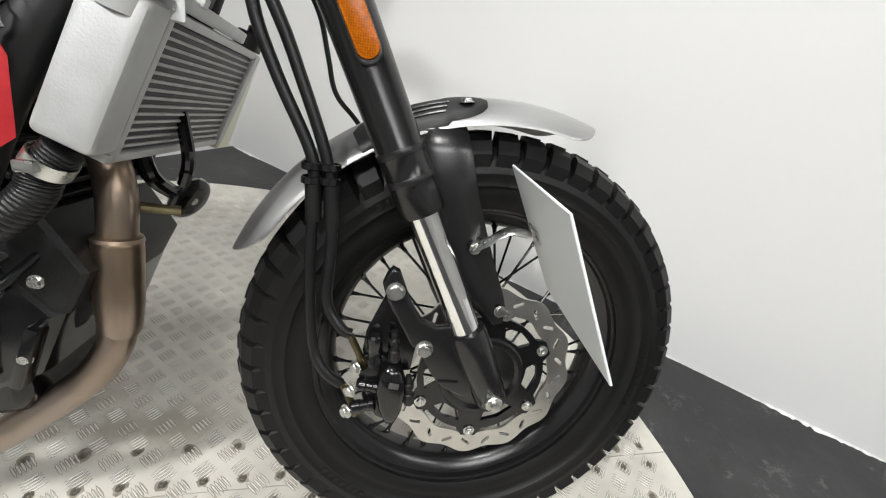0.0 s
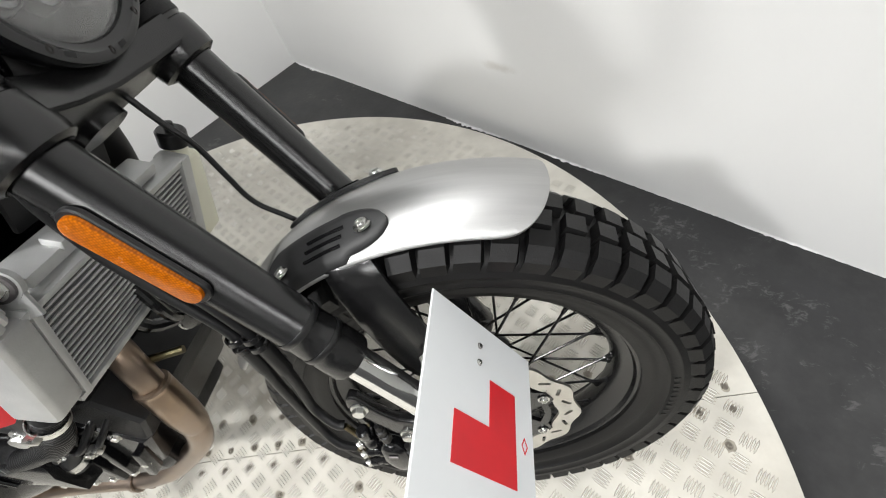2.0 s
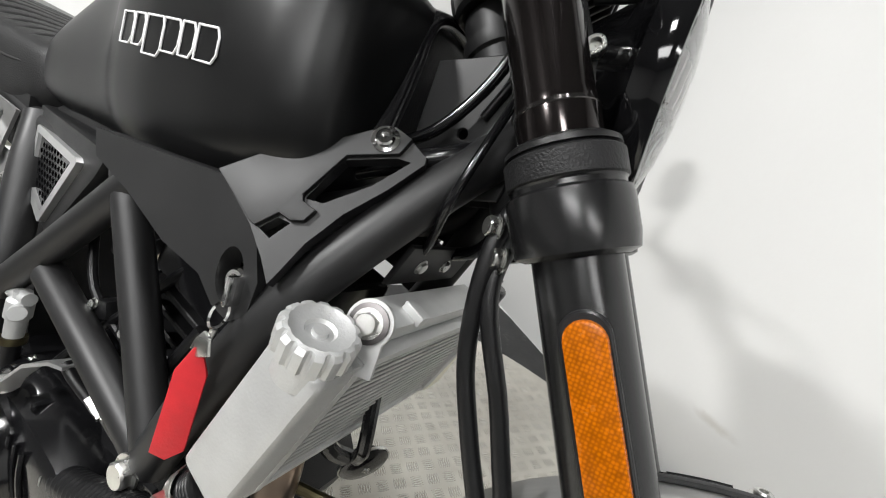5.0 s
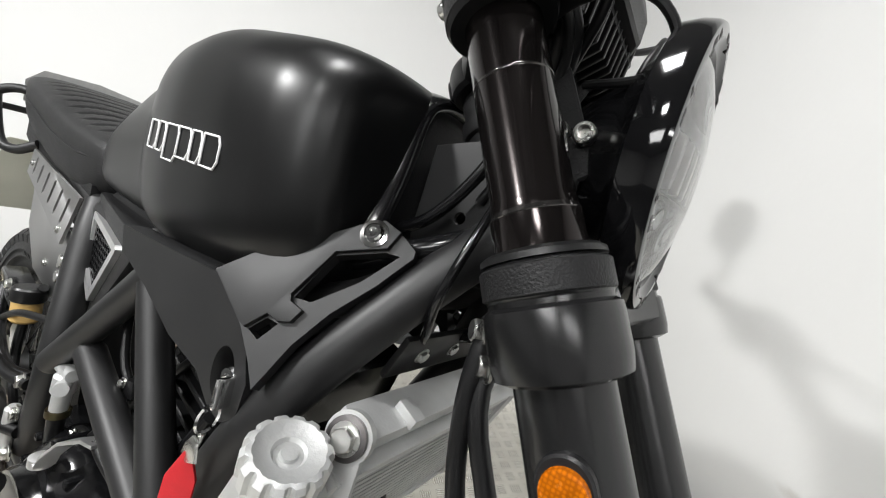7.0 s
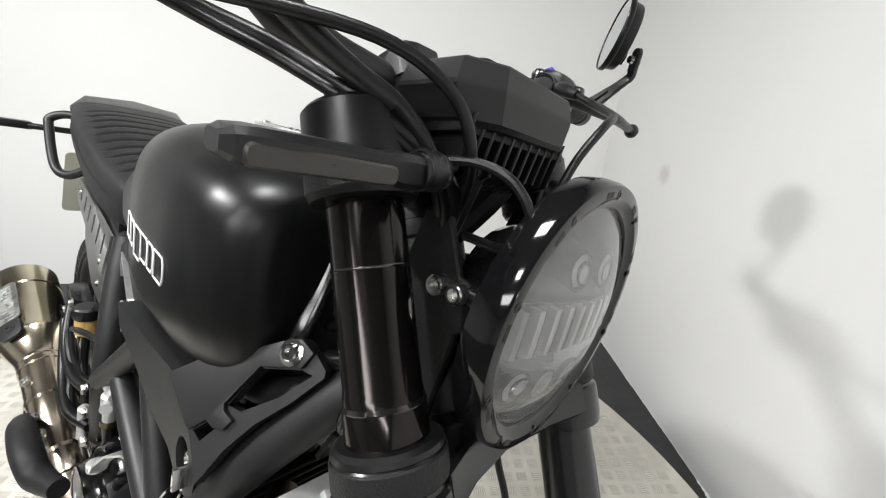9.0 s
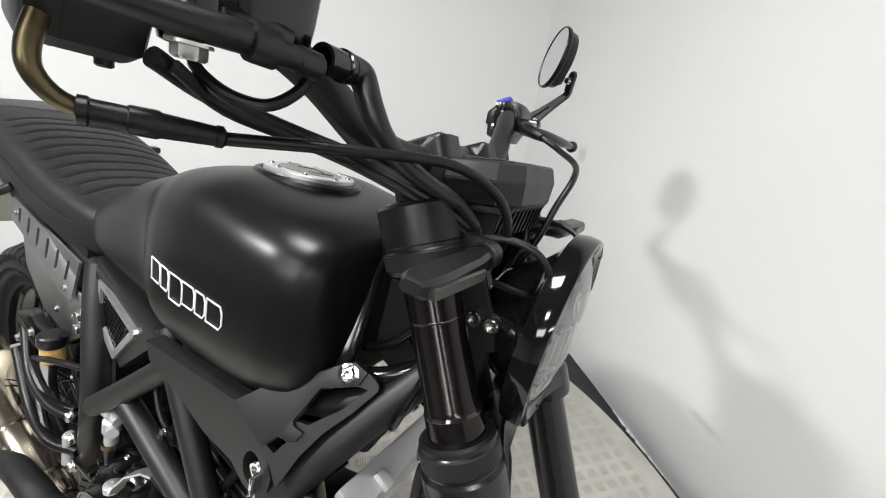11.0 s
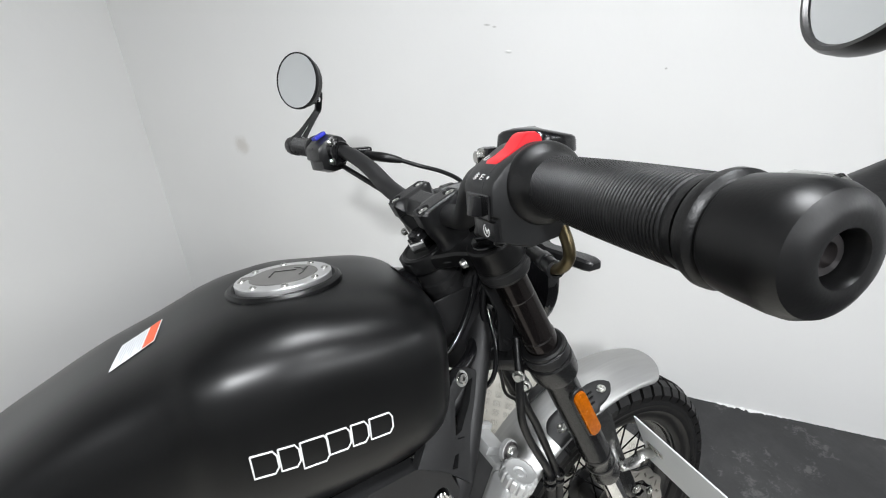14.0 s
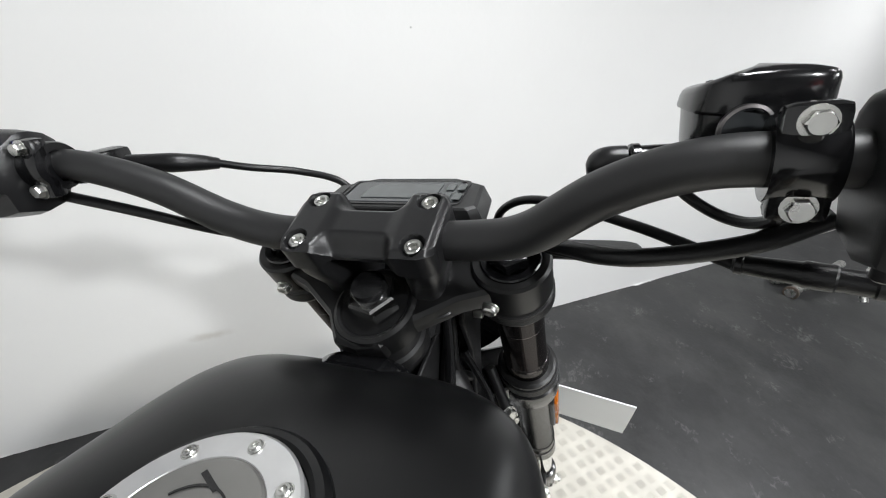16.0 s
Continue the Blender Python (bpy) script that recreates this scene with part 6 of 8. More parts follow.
for side in (-1, 1):
    bm = B()
    tube(bm, [(-0.885, side * 0.094, 0.805), (-0.95, side * 0.1105, 0.804), (-1.05, side * 0.1175, 0.82), (-1.15, side * 0.1205, 0.846), (-1.25, side * 0.117, 0.866), (-1.34, side * 0.1, 0.885)], 0.0018, 8, 5)
    part("piping", bm, VINYL, seat)
    bm = B()
    socket_bolt(bm, frame_at((-0.891, side * 0.087, 0.744), (0, side, 0)), 0.0075, 0.006, 1.5)
    part("seat_bolt", bm, STEEL, seat)
bm = B()
loft(bm, [[(x, 0.1 * k * y, z0 + (z1 - z0) * zz) for y, zz in ((-1, 0), (-1.02, 0.6), (-0.8, 1), (0, 1.12), (0.8, 1), (1.02, 0.6), (1, 0))] for x, k, z0, z1 in ((-1.33, 1.08, 0.862, 0.93), (-1.365, 1.02, 0.868, 0.927), (-1.388, 0.85, 0.875, 0.918), (-1.394, 0.6, 0.885, 0.908))])
part("tail_cap", bm, BRUSHED, bike, "brushed aluminium tail cap behind the seat", 50)

# slotted aluminium strips under the seat
for side in (-1, 1):
    corners = [Vector((-0.904, side * 0.107, 0.744)), Vector((-1.145, side * 0.113, 0.785)), Vector((-1.14, side * 0.116, 0.745)), Vector((-0.916, side * 0.116, 0.674))]
    e1 = (corners[1] - corners[0]).normalized()
    nn = (corners[1] - corners[0]).cross(corners[3] - corners[0]).normalized()
    if nn.y * side < 0:
        nn = -nn
    e2 = nn.cross(e1)
    SM = Matrix((e1, e2, nn)).transposed().to_4x4()
    SM.translation = corners[0]
    inv = SM.inverted()
    flat = [((inv @ c).x, (inv @ c).y) for c in corners]
    holes = []
    for k in range(6):
        t = 0.12 + 0.15 * k
        top = Vector(flat[0]).lerp(Vector(flat[1]), t)
        bot = Vector(flat[3]).lerp(Vector(flat[2]), t)
        p, q = top.lerp(bot, 0.22), top.lerp(bot, 0.74)
        w = 0.0042
        holes.append([(p.x - w, p.y), (p.x, p.y + (p - q).normalized().y * w), (p.x + w, p.y), (q.x + w, q.y), (q.x, q.y - (p - q).normalized().y * w), (q.x - w, q.y)])
    bm = B()
    prism(bm, flat, 0.004, SM, 0, 1, holes)
    strip = part("side_strip", bm, BRUSHED, bike, "slotted brushed aluminium side strip")
    for u, v in ((0.1, 0.86), (0.93, 0.5)):
        bm = B()
        p = Vector(flat[0]).lerp(Vector(flat[1]), u).lerp(Vector(flat[3]).lerp(Vector(flat[2]), u), v)
        socket_bolt(bm, SM @ pose(p.x, p.y, 0.002), 0.0048, 0.003, 1.3)
        part("bolt", bm, STEEL, strip)
    bm = B()
    tube(bm, [(-1.2, side * 0.1, 0.79), (-1.225, side * 0.124, 0.772), (-1.26, side * 0.14, 0.785), (-1.335, side * 0.142, 0.852), (-1.345, side * 0.138, 0.87), (-1.335, side * 0.115, 0.882), (-1.315, side * 0.09, 0.88)], 0.0085, 14, 6)
    part("grab_rail", bm, MATTE_BLACK, bike, "matte black grab rail")
    bm = B()
    tube(bm, [(-1.36, side * 0.06, 0.845), (-1.375, side * 0.13, 0.843), (-1.38, side * 0.17, 0.842)], 0.0065, 12, 3)
    box(bm, (0.022, 0.075, 0.017), frame_at((-1.385, side * 0.2, 0.842), (0, 0, 1), (1, 0.1, 0)), 0.005)
    part("rear_indicator", bm, BLACK_PLASTIC, bike)
bm = B()
loft(bm, [[(x, y, z) for y, z in ((-0.1, z0), (-0.1, z1), (0.1, z1), (0.1, z0))] for x, z0, z1 in ((-0.9, 0.69, 0.765), (-1.02, 0.72, 0.78), (-1.15, 0.745, 0.8), (-1.3, 0.8, 0.85))])
part("seat_pan", bm, CAST_BLACK, bike, "black seat pan")
# rear plate carrier and its blank plate
bm = B()
prism(bm, rounded(0.2, 0.17, 0.012), 0.003, frame_at((-1.5, 0, 0.7), (-0.95, 0, 0.3), (0, 1, 0)), 0, 1)
tube(bm, [(-1.37, 0, 0.85), (-1.45, 0, 0.8), (-1.495, 0, 0.73)], 0.012, 10, 4)
part("plate_carrier", bm, GREEN_CARD, bike, "pale rear plate carrier")

# ------------------------------------------------ radiator
RAD = pose(-0.362, -0.166, 0.626, 0, 24.5, 0)
bm = B()
box(bm, (0.044, 0.036, 0.127), RAD @ pose(0, 0.0165, 0.0045), 0.009, 4)
box(bm, (0.034, 0.009, 0.138), RAD @ pose(0.004, 0.0385, 0.001), 0.003)
radiator = part("radiator", bm, ALLOY, bike, "bare aluminium radiator with filler cap")
bm = B()
box(bm, (0.02, 0.245, 0.118), RAD @ pose(0.006, 0.155, 0), 0.001)
part("core", bm, CORE, radiator)
src = None
for k in range(15):
    m = RAD @ pose(0.0125, 0.155, -0.054 + k * 0.0077)
    if src is None:
        bm = B()
        box(bm, (0.012, 0.244, 0.0026), None, 0.0008, 1)
        src = part("core_slat", bm, FIN, radiator)
        src.matrix_basis = m
    else:
        again("core_slat", src, m, radiator)
# fine zigzag fins between the slats
verts, faces = [], []
for k in range(14):
    z = -0.054 + k * 0.0077 + 0.0013
    n = 110
    for i in range(n + 1):
        y = 0.034 + 0.242 * i / n
        zz = z + (0.0051 if i % 2 else 0)
        verts += [(0.0145, y, zz), (0.008, y, zz)]
    base = k * 2 * (n + 1)
    faces += [(base + 2 * i, base + 2 * i + 1, base + 2 * i + 3, base + 2 * i + 2) for i in range(n)]
me = bpy.data.meshes.new("core_fins")
me.from_pydata([RAD @ Vector(v) for v in verts], [], faces)
me.materials.append(FIN)
fins = new("core_fins", me)
fins.parent = radiator
tagged(fins, "fine zigzag cooling fins", kind="stuff")
bm = B()
for z in (0.064, -0.064):
    box(bm, (0.03, 0.26, 0.008), RAD @ pose(0.005, 0.158, z), 0.0015)
box(bm, (0.036, 0.02, 0.136), RAD @ pose(0.004, 0.288, 0), 0.004)
part("core_frame", bm, ALLOY, radiator)
bm = B()
box(bm, (0.03, 0.19, 0.014), RAD @ pose(-0.004, 0.15, 0.077), 0.003)
box(bm, (0.02, 0.012, 0.01), RAD @ pose(0.004, 0.1, 0.086), 0.002)
part("top_tray", bm, ALLOY, radiator)
bm = B()
box(bm, (0.006, 0.13, 0.04), RAD @ pose(-0.034, 0.17, 0.1), 0.002)
bracket = part("radiator_bracket", bm, MATTE_BLACK, radiator)
for y in (0.138, 0.186):
    bm = B()
    hex_bolt(bm, RAD @ frame_at((-0.031, y, 0.1), (1, 0, 0)), 0.0052, 0.004)
    part("bolt", bm, STEEL, radiator)
# filler neck and scalloped cap
RC = frame_at((-0.335, -0.157, 0.686), (0.3, -0.16, 0.94), (1, 0, 0)) @ Matrix.Scale(1.12, 4)
bm = B()
lathe(bm, [(0.016, -0.014), (0.016, 0.002), (0.0185, 0.004), (0.0185, 0.007), (0.014, 0.007)], RC, 32)
part("filler_neck", bm, ALLOY, radiator)
bm = B()
n = 84
rings = []
for r0, h, scal in ((0.0185, 0.001, 0.5), (0.021, 0.003, 1.0), (0.0214, 0.015, 1.0), (0.0195, 0.0175, 0.7), (0.017, 0.018, 0.2), (0.013, 0.016, 0), (0.0085, 0.0155, 0), (0.0072, 0.0135, 0), (0.0045, 0.0135, 0), (0.004, 0.0155, 0), (0.0005, 0.0155, 0)):
    rings.append([RC @ Vector(((r0 - scal * 0.0022 * (1 if (i // 2) % 3 == 2 else 0)) * math.cos(2 * math.pi * i / n), (r0 - scal * 0.0022 * (1 if (i // 2) % 3 == 2 else 0)) * math.sin(2 * math.pi * i / n), h)) for i in range(n)])
loft(bm, rings)
part("radiator_cap", bm, ALLOY, radiator, "scalloped alloy radiator cap", 35)
LM = frame_at((-0.322, -0.125, 0.704), (0.25, -0.93, 0.2), (0, 0, 1))
bm = B()
lathe(bm, [(0.008, -0.004), (0.0155, -0.004), (0.0155, 0.002), (0.008, 0.002)], LM, 24)
box(bm, (0.03, 0.024, 0.005), LM @ pose(-0.018, 0, -0.001), 0.002)
part("mount_lug", bm, ALLOY, radiator)
bm = B()
lathe(bm, [(0.013, 0.001), (0.013, 0.005), (0.009, 0.0055)], LM, 24)
part("grommet", bm, DARK_STEEL, radiator)
bm = B()
hex_bolt(bm, LM @ pose(0, 0, 0.005), 0.0068, 0.006)
part("mount_bolt", bm, STEEL, radiator)
# lower hose with its clip
bm = B()
ribbed = curve_points([(-0.389, -0.155, 0.568), (-0.404, -0.156, 0.55), (-0.413, -0.157, 0.531), (-0.44, -0.156, 0.507), (-0.49, -0.148, 0.482), (-0.55, -0.14, 0.452), (-0.62, -0.13, 0.425)], 22)
tube(bm, ribbed, [0.0148 if k % 3 else 0.0134 for k in range(len(ribbed))], 18, 1)
part("lower_hose", bm, HOSE, radiator, "black ribbed coolant hose", 60)
bm = B()
lathe(bm, [(0.0162, -0.006), (0.0172, -0.006), (0.0172, 0.006), (0.0162, 0.006)], frame_at((-0.399, -0.156, 0.557), (-0.6, 0.1, -0.78)), 24)
box(bm, (0.014, 0.01, 0.009), pose(-0.402, -0.174, 0.556), 0.002)
part("hose_clamp", bm, STEEL, radiator)
# expansion bottle on the far side
bm = B()
box(bm, (0.04, 0.05, 0.13), pose(-0.37, 0.15, 0.615, 0, 20, 0), 0.008, 3)
lathe(bm, [(0.014, 0), (0.014, 0.02)], pose(-0.345, 0.15, 0.672, 0, 20, 0), 20)
bottle = part("expansion_bottle", bm, CREAM, bike, "translucent cream coolant bottle with black cap")
bm = B()
lathe(bm, [(0.0185, 0.0), (0.0185, 0.018), (0.016, 0.021), (0.006, 0.021), (0.006, 0.03), (0, 0.031)], pose(-0.339, 0.15, 0.69, 0, 20, 0), 14)
part("bottle_cap", bm, BLACK_PLASTIC, bottle)

# ------------------------------------------------ engine
bm = B()
box(bm, (0.34, 0.2, 0.2), pose(-0.665, 0, 0.36, 0, -4, 0), 0.03, 3)
prism(bm, [(-0.83, 0.3), (-0.6, 0.27), (-0.47, 0.33), (-0.44, 0.4), (-0.5, 0.47), (-0.83, 0.47)], 0.22, pose(0, 0, 0, 90, 0, 0), 0.02, 3)
engine = part("engine_case", bm, GLOSS_BLACK, bike, "gloss black engine case")
for k in range(9):
    bm = B()
    box(bm, (0.16 - 0.002 * k, 0.19, 0.006), pose(-0.565 + k * 0.005, 0, 0.485 + k * 0.0165, 0, 16, 0), 0.001, 1)
    part("cylinder_fin", bm, CAST_BLACK, engine)
bm = B()
box(bm, (0.12, 0.14, 0.15), pose(-0.545, 0, 0.555, 0, 16, 0), 0.01)
part("cylinder", bm, CAST_BLACK, engine, "finned black cylinder")
bm = B()
box(bm, (0.15, 0.19, 0.075), pose(-0.52, 0, 0.66, 0, 16, 0), 0.014, 3)
part("cylinder_head", bm, GLOSS_BLACK, engine)
bm = B()
lathe(bm, [(0.096, 0.09), (0.096, 0.118), (0.089, 0.13), (0.078, 0.141), (0.069, 0.15), (0.067, 0.162), (0.0645, 0.1655), (0.061, 0.166), (0.06, 0.1645)], frame_at((-0.713, 0, 0.398), (0, -1, 0)), 48)
clutch_cover = part("clutch_cover", bm, GLOSS_BLACK, engine, "gloss black clutch cover")
for k in range(5):
    a = radians(20 + 36 * k)
    bm = B()
    box(bm, (0.01, 0.01, 0.045), frame_at((-0.713 + 0.093 * math.cos(a), -0.118, 0.398 + 0.093 * math.sin(a)), (0, -1, 0)), 0.004)
    part("cover_boss", bm, GLOSS_BLACK, clutch_cover)
bm = B()
lathe(bm, [(0.0605, 0.1635), (0.058, 0.1648), (0, 0.1652)], frame_at((-0.713, 0, 0.398), (0, -1, 0)), 44)
cover_disc = part("cover_disc", bm, CAP_GREY, engine, "grey metal cover disc with pale marks")
for k in range(6):
    bm = B()
    box(bm, (0.0085, 0.0009, 0.013), pose(-0.742 + 0.0122 * k, -0.1655, 0.403), 0.0003, 1)
    part("cover_mark", bm, WHITE_MARK, cover_disc)
# faceted shoulder of the case ahead of the cover, with flutes
bm = B()
loft(bm, [[(x, -0.085, za + 0.004), (x, -0.118, za), (x, -0.145, zb), (x, -0.151, zb - 0.022), (x, -0.146, zb - 0.075), (x, -0.085, zb - 0.085)] for x, za, zb in ((-0.73, 0.489, 0.474), (-0.668, 0.485, 0.469), (-0.63, 0.473, 0.462), (-0.592, 0.459, 0.4535), (-0.548, 0.435, 0.43))])
bevel_all(bm, list(bm.verts), 0.003, 2, 20)
part("case_shoulder", bm, GLOSS_BLACK, engine, "glossy faceted shoulder of the engine case", 30)
for k in range(4):
    bm = B()
    tube(bm, [(-0.676 + 0.014 * k, -0.1515, 0.452 - 0.002 * k), (-0.672 + 0.014 * k, -0.1525, 0.43 - 0.002 * k), (-0.666 + 0.014 * k, -0.15, 0.4 - 0.002 * k)], 0.0028, 10, 4)
    part("case_flute", bm, GLOSS_BLACK, engine)
src = None
for k in range(9):
    a = radians(-20 + 40 * k)
    m = frame_at((-0.715 + 0.1 * math.cos(a), -0.116, 0.39 + 0.1 * math.sin(a)), (0, -1, 0))
    if src is None:
        bm = B()
        hex_bolt(bm, Matrix(), 0.0048, 0.005)
        src = part("bolt", bm, STEEL, engine)
        src.matrix_basis = m
    else:
        again("bolt", src, m, engine)
bm = B()
prism(bm, [(-0.75, 0.28), (-0.657, 0.287), (-0.578, 0.309), (-0.512, 0.335), (-0.437, 0.402), (-0.416, 0.443), (-0.45, 0.5), (-0.75, 0.42)], 0.2, pose(0, -0.005, 0, 90, 0, 0), 0.012, 3)
part("crankcase_front", bm, CAST_BLACK, engine)
for x, z in ((-0.47, 0.36), (-0.51, 0.335), (-0.56, 0.318), (-0.45, 0.44), (-0.53, 0.4), (-0.6, 0.31)):
    again("bolt", src, frame_at((x, -0.118, z), (0, -1, 0)), engine)
bm = B()
tube(bm, [(-0.53, -0.11, 0.43), (-0.545, -0.125, 0.41), (-0.55, -0.125, 0.385)], 0.013, 14, 4)
part("water_pipe", bm, MATTE_BLACK, engine)
bm = B()
lathe(bm, [(0.0135, -0.005), (0.0148, -0.005), (0.0148, 0.005), (0.0135, 0.005)], frame_at((-0.548, -0.125, 0.395), (0, 0, 1)), 20)
part("pipe_clip", bm, STEEL, engine)
bm = B()
lathe(bm, [(0.0165, -0.005), (0.0175, -0.005), (0.0175, 0.005), (0.0165, 0.005)], frame_at((-0.6, -0.133, 0.433), (0.9, -0.1, 0.35)), 20)
part("hose_clip", bm, STEEL, engine)
# throttle body and inlet with clips
TB = frame_at((-0.63, -0.05, 0.625), (-0.75, -0.3, 0.35), (0, 0, 1))
bm = B()
lathe(bm, [(0.026, -0.05), (0.026, -0.02), (0.024, -0.018), (0.024, 0.0), (0.028, 0.002), (0.028, 0.03), (0.025, 0.033), (0.025, 0.06)], TB, 28)
part("inlet", bm, HOSE, engine)
for z in (-0.04, -0.026, 0.012):
    bm = B()
    lathe(bm, [(0.0265, z - 0.003), (0.0298, z - 0.003), (0.0298, z + 0.003), (0.0265, z + 0.003)], TB, 28)
    part("inlet_clip", bm, EXHAUST, engine)
bm = B()
box(bm, (0.05, 0.03, 0.03), pose(-0.585, -0.095, 0.575, 10, 20, 0), 0.006)
box(bm, (0.03, 0.025, 0.02), pose(-0.64, -0.1, 0.585, 0, -15, 0), 0.005)
tube(bm, [(-0.55, -0.09, 0.66), (-0.6, -0.105, 0.6), (-0.66, -0.1, 0.55), (-0.7, -0.11, 0.5)], 0.005, 10, 5)
tube(bm, [(-0.5, -0.1, 0.62), (-0.53, -0.11, 0.56), (-0.56, -0.105, 0.52)], 0.006, 10, 5)
tube(bm, [(-0.7, -0.1, 0.66), (-0.66, -0.108, 0.6), (-0.6, -0.1, 0.56), (-0.56, -0.11, 0.54)], 0.0045, 10, 5)
part("wiring", bm, HOSE, engine)
for p in ((-0.59, -0.111, 0.58), (-0.645, -0.113, 0.59), (-0.6, -0.106, 0.545), (-0.56, -0.108, 0.61), (-0.68, -0.105, 0.53)):
    bm = B()
    hex_bolt(bm, frame_at(p, (0.1, -1, 0.2)), 0.004, 0.004)
    part("small_bolt", bm, STEEL, engine)
# rear brake pressure switch above the case
bm = B()
SWV = frame_at((-0.756, -0.128, 0.52), (0.1, 0, 1))
lathe(bm, [(0.0, -0.01), (0.009, -0.01), (0.0095, 0.012), (0.012, 0.014), (0.012, 0.034), (0.008, 0.037), (0.008, 0.044), (0, 0.045)], SWV, 20)
tube(bm, [(-0.752, -0.128, 0.545), (-0.73, -0.138, 0.548)], 0.008, 12, 1)
tube(bm, [(-0.775, -0.128, 0.556), (-0.735, -0.128, 0.56)], 0.007, 12, 1)
part("coolant_valve", bm, ALLOY, engine, "bare alloy valve body")
bm = B()
tube(bm, [(-0.758, -0.128, 0.51), (-0.76, -0.126, 0.47), (-0.75, -0.12, 0.43)], 0.009, 12, 3)
part("valve_hose", bm, HOSE, engine)
bm = B()
lathe(bm, [(0.0105, -0.004), (0.0125, -0.004), (0.0125, 0.004), (0.0105, 0.004)], frame_at((-0.759, -0.127, 0.505), (0, 0, 1)), 16)
part("valve_clip", bm, BRASS, engine)
# cast guard plate ahead of the case, with its hole
bm = B()
hole = [(-0.5378 + 0.008 * math.cos(k), 0.3361 + 0.011 * math.sin(k)) for k in np.linspace(0, 2 * math.pi, 15)[:-1]]
prism(bm, [(-0.4071, 0.4255), (-0.4447, 0.3739), (-0.7000, 0.2033), (-0.6746, 0.2675), (-0.4713, 0.4468), (-0.4051, 0.4809)], 0.008, pose(0, -0.07, 0, 90, 0, 0), 0, 1, [hole])
part("guard_plate", bm, GLOSS_BLACK, engine, "black guard plate with a hole")
# ribs, leads and clips that fill the front of the case
for k in range(7):
    bm = B()
    box(bm, (0.012, 0.02, 0.07 + 0.008 * (k % 3)), pose(-0.47 - 0.036 * k, -0.113, 0.36 + 0.012 * (k % 2), 0, 20 - 12 * k, 0), 0.004)
    part("case_rib", bm, GLOSS_BLACK, engine)
for k in range(9):
    bm = B()
    x0 = -0.45 - 0.031 * k
    tube(bm, [(x0, -0.09 - 0.01 * (k % 3), 0.47 - 0.01 * k), (x0 - 0.02, -0.125 - 0.004 * (k % 2), 0.44 - 0.006 * k), (x0 - 0.055, -0.118, 0.415 + 0.012 * (k % 4)), (x0 - 0.09, -0.1, 0.4 + 0.01 * (k % 3))], 0.0042 + 0.0012 * (k % 3), 10, 5)
    part("case_lead", bm, HOSE, engine)
    if k % 2 == 0:
        bm = B()
        box(bm, (0.016, 0.012, 0.012), pose(x0 - 0.03, -0.128, 0.432 - 0.004 * k, 10, 25 * k, 0), 0.003)
        hex_bolt(bm, frame_at((x0 - 0.03, -0.133, 0.432 - 0.004 * k), (0, -1, 0.2)), 0.0042, 0.005)
        part("lead_clip", bm, STEEL, engine)
# clutch arm and cable adjuster
bm = B()
loft(bm, [[(x, y - 0.009, z), (x, y + 0.009, z), (x, y + 0.009, z + 0.004), (x, y - 0.009, z + 0.004)] for x, y, z in ((-0.7, -0.152, 0.487), (-0.683, -0.152, 0.488), (-0.68, -0.15, 0.5), (-0.672, -0.14, 0.516), (-0.66, -0.125, 0.52), (-0.645, -0.12, 0.52))])
lathe(bm, [(0.0, -0.002), (0.011, -0.002), (0.011, 0.007), (0.007, 0.009), (0, 0.009)], pose(-0.694, -0.152, 0.487), 20)
# brighter alloy tone than zinc stands in for light falling on the arm
arm = part("clutch_arm", bm, CAP_ALLOY, engine, "bent zinc clutch arm, toned brighter in place of light on it")
bm = B()
tube(bm, [(-0.655, -0.122, 0.522), (-0.64, -0.12, 0.512), (-0.615, -0.114, 0.498)], 0.0058, 12, 2)
part("cable_boot", bm, HOSE, arm)
bm = B()
tube(bm, [(-0.617, -0.114, 0.5), (-0.597, -0.11, 0.488)], 0.0065, 6, 1)
tube(bm, [(-0.6, -0.11, 0.49), (-0.575, -0.106, 0.474)], 0.0042, 10, 1)
part("cable_adjuster", bm, STEEL, arm)

# ------------------------------------------------ exhaust
bm = B()
PIPE = [(-0.46, -0.02, 0.57), (-0.425, -0.045, 0.56), (-0.407, -0.062, 0.52), (-0.408, -0.067, 0.465), (-0.41, -0.068, 0.42), (-0.416, -0.069, 0.372), (-0.423, -0.07, 0.343), (-0.448, -0.07, 0.306), (-0.499, -0.071, 0.263), (-0.554, -0.072, 0.224), (-0.603, -0.073, 0.205), (-0.647, -0.074, 0.2), (-0.707, -0.075, 0.2), (-0.82, -0.078, 0.195), (-0.95, -0.1, 0.19)]
tube(bm, PIPE, 0.0182, 22, 6)
header = part("exhaust_header", bm, EXHAUST, bike, "heat-tinted steel exhaust header pipe", 50)
bm = B()
CAN = frame_at((-0.408, -0.0665, 0.47), (-0.06, -0.02, -1))
lathe(bm, [(0.0175, -0.004), (0.0222, -0.002), (0.0232, 0.002), (0.0222, 0.005), (0.0228, 0.009), (0.0228, 0.07), (0.0222, 0.078), (0.0205, 0.098), (0.0182, 0.108)], CAN, 32)
part("catalyst_can", bm, EXHAUST, header)
bm = B()
lathe(bm, [(0.019, -0.004), (0.0225, -0.004), (0.0225, 0.004), (0.019, 0.004)], frame_at((-0.642, -0.074, 0.2), (-1, 0, -0.02)), 28)
box(bm, (0.014, 0.012, 0.026), pose(-0.642, -0.074, 0.175), 0.003)
part("pipe_clamp", bm, EXHAUST, header)
bm = B()
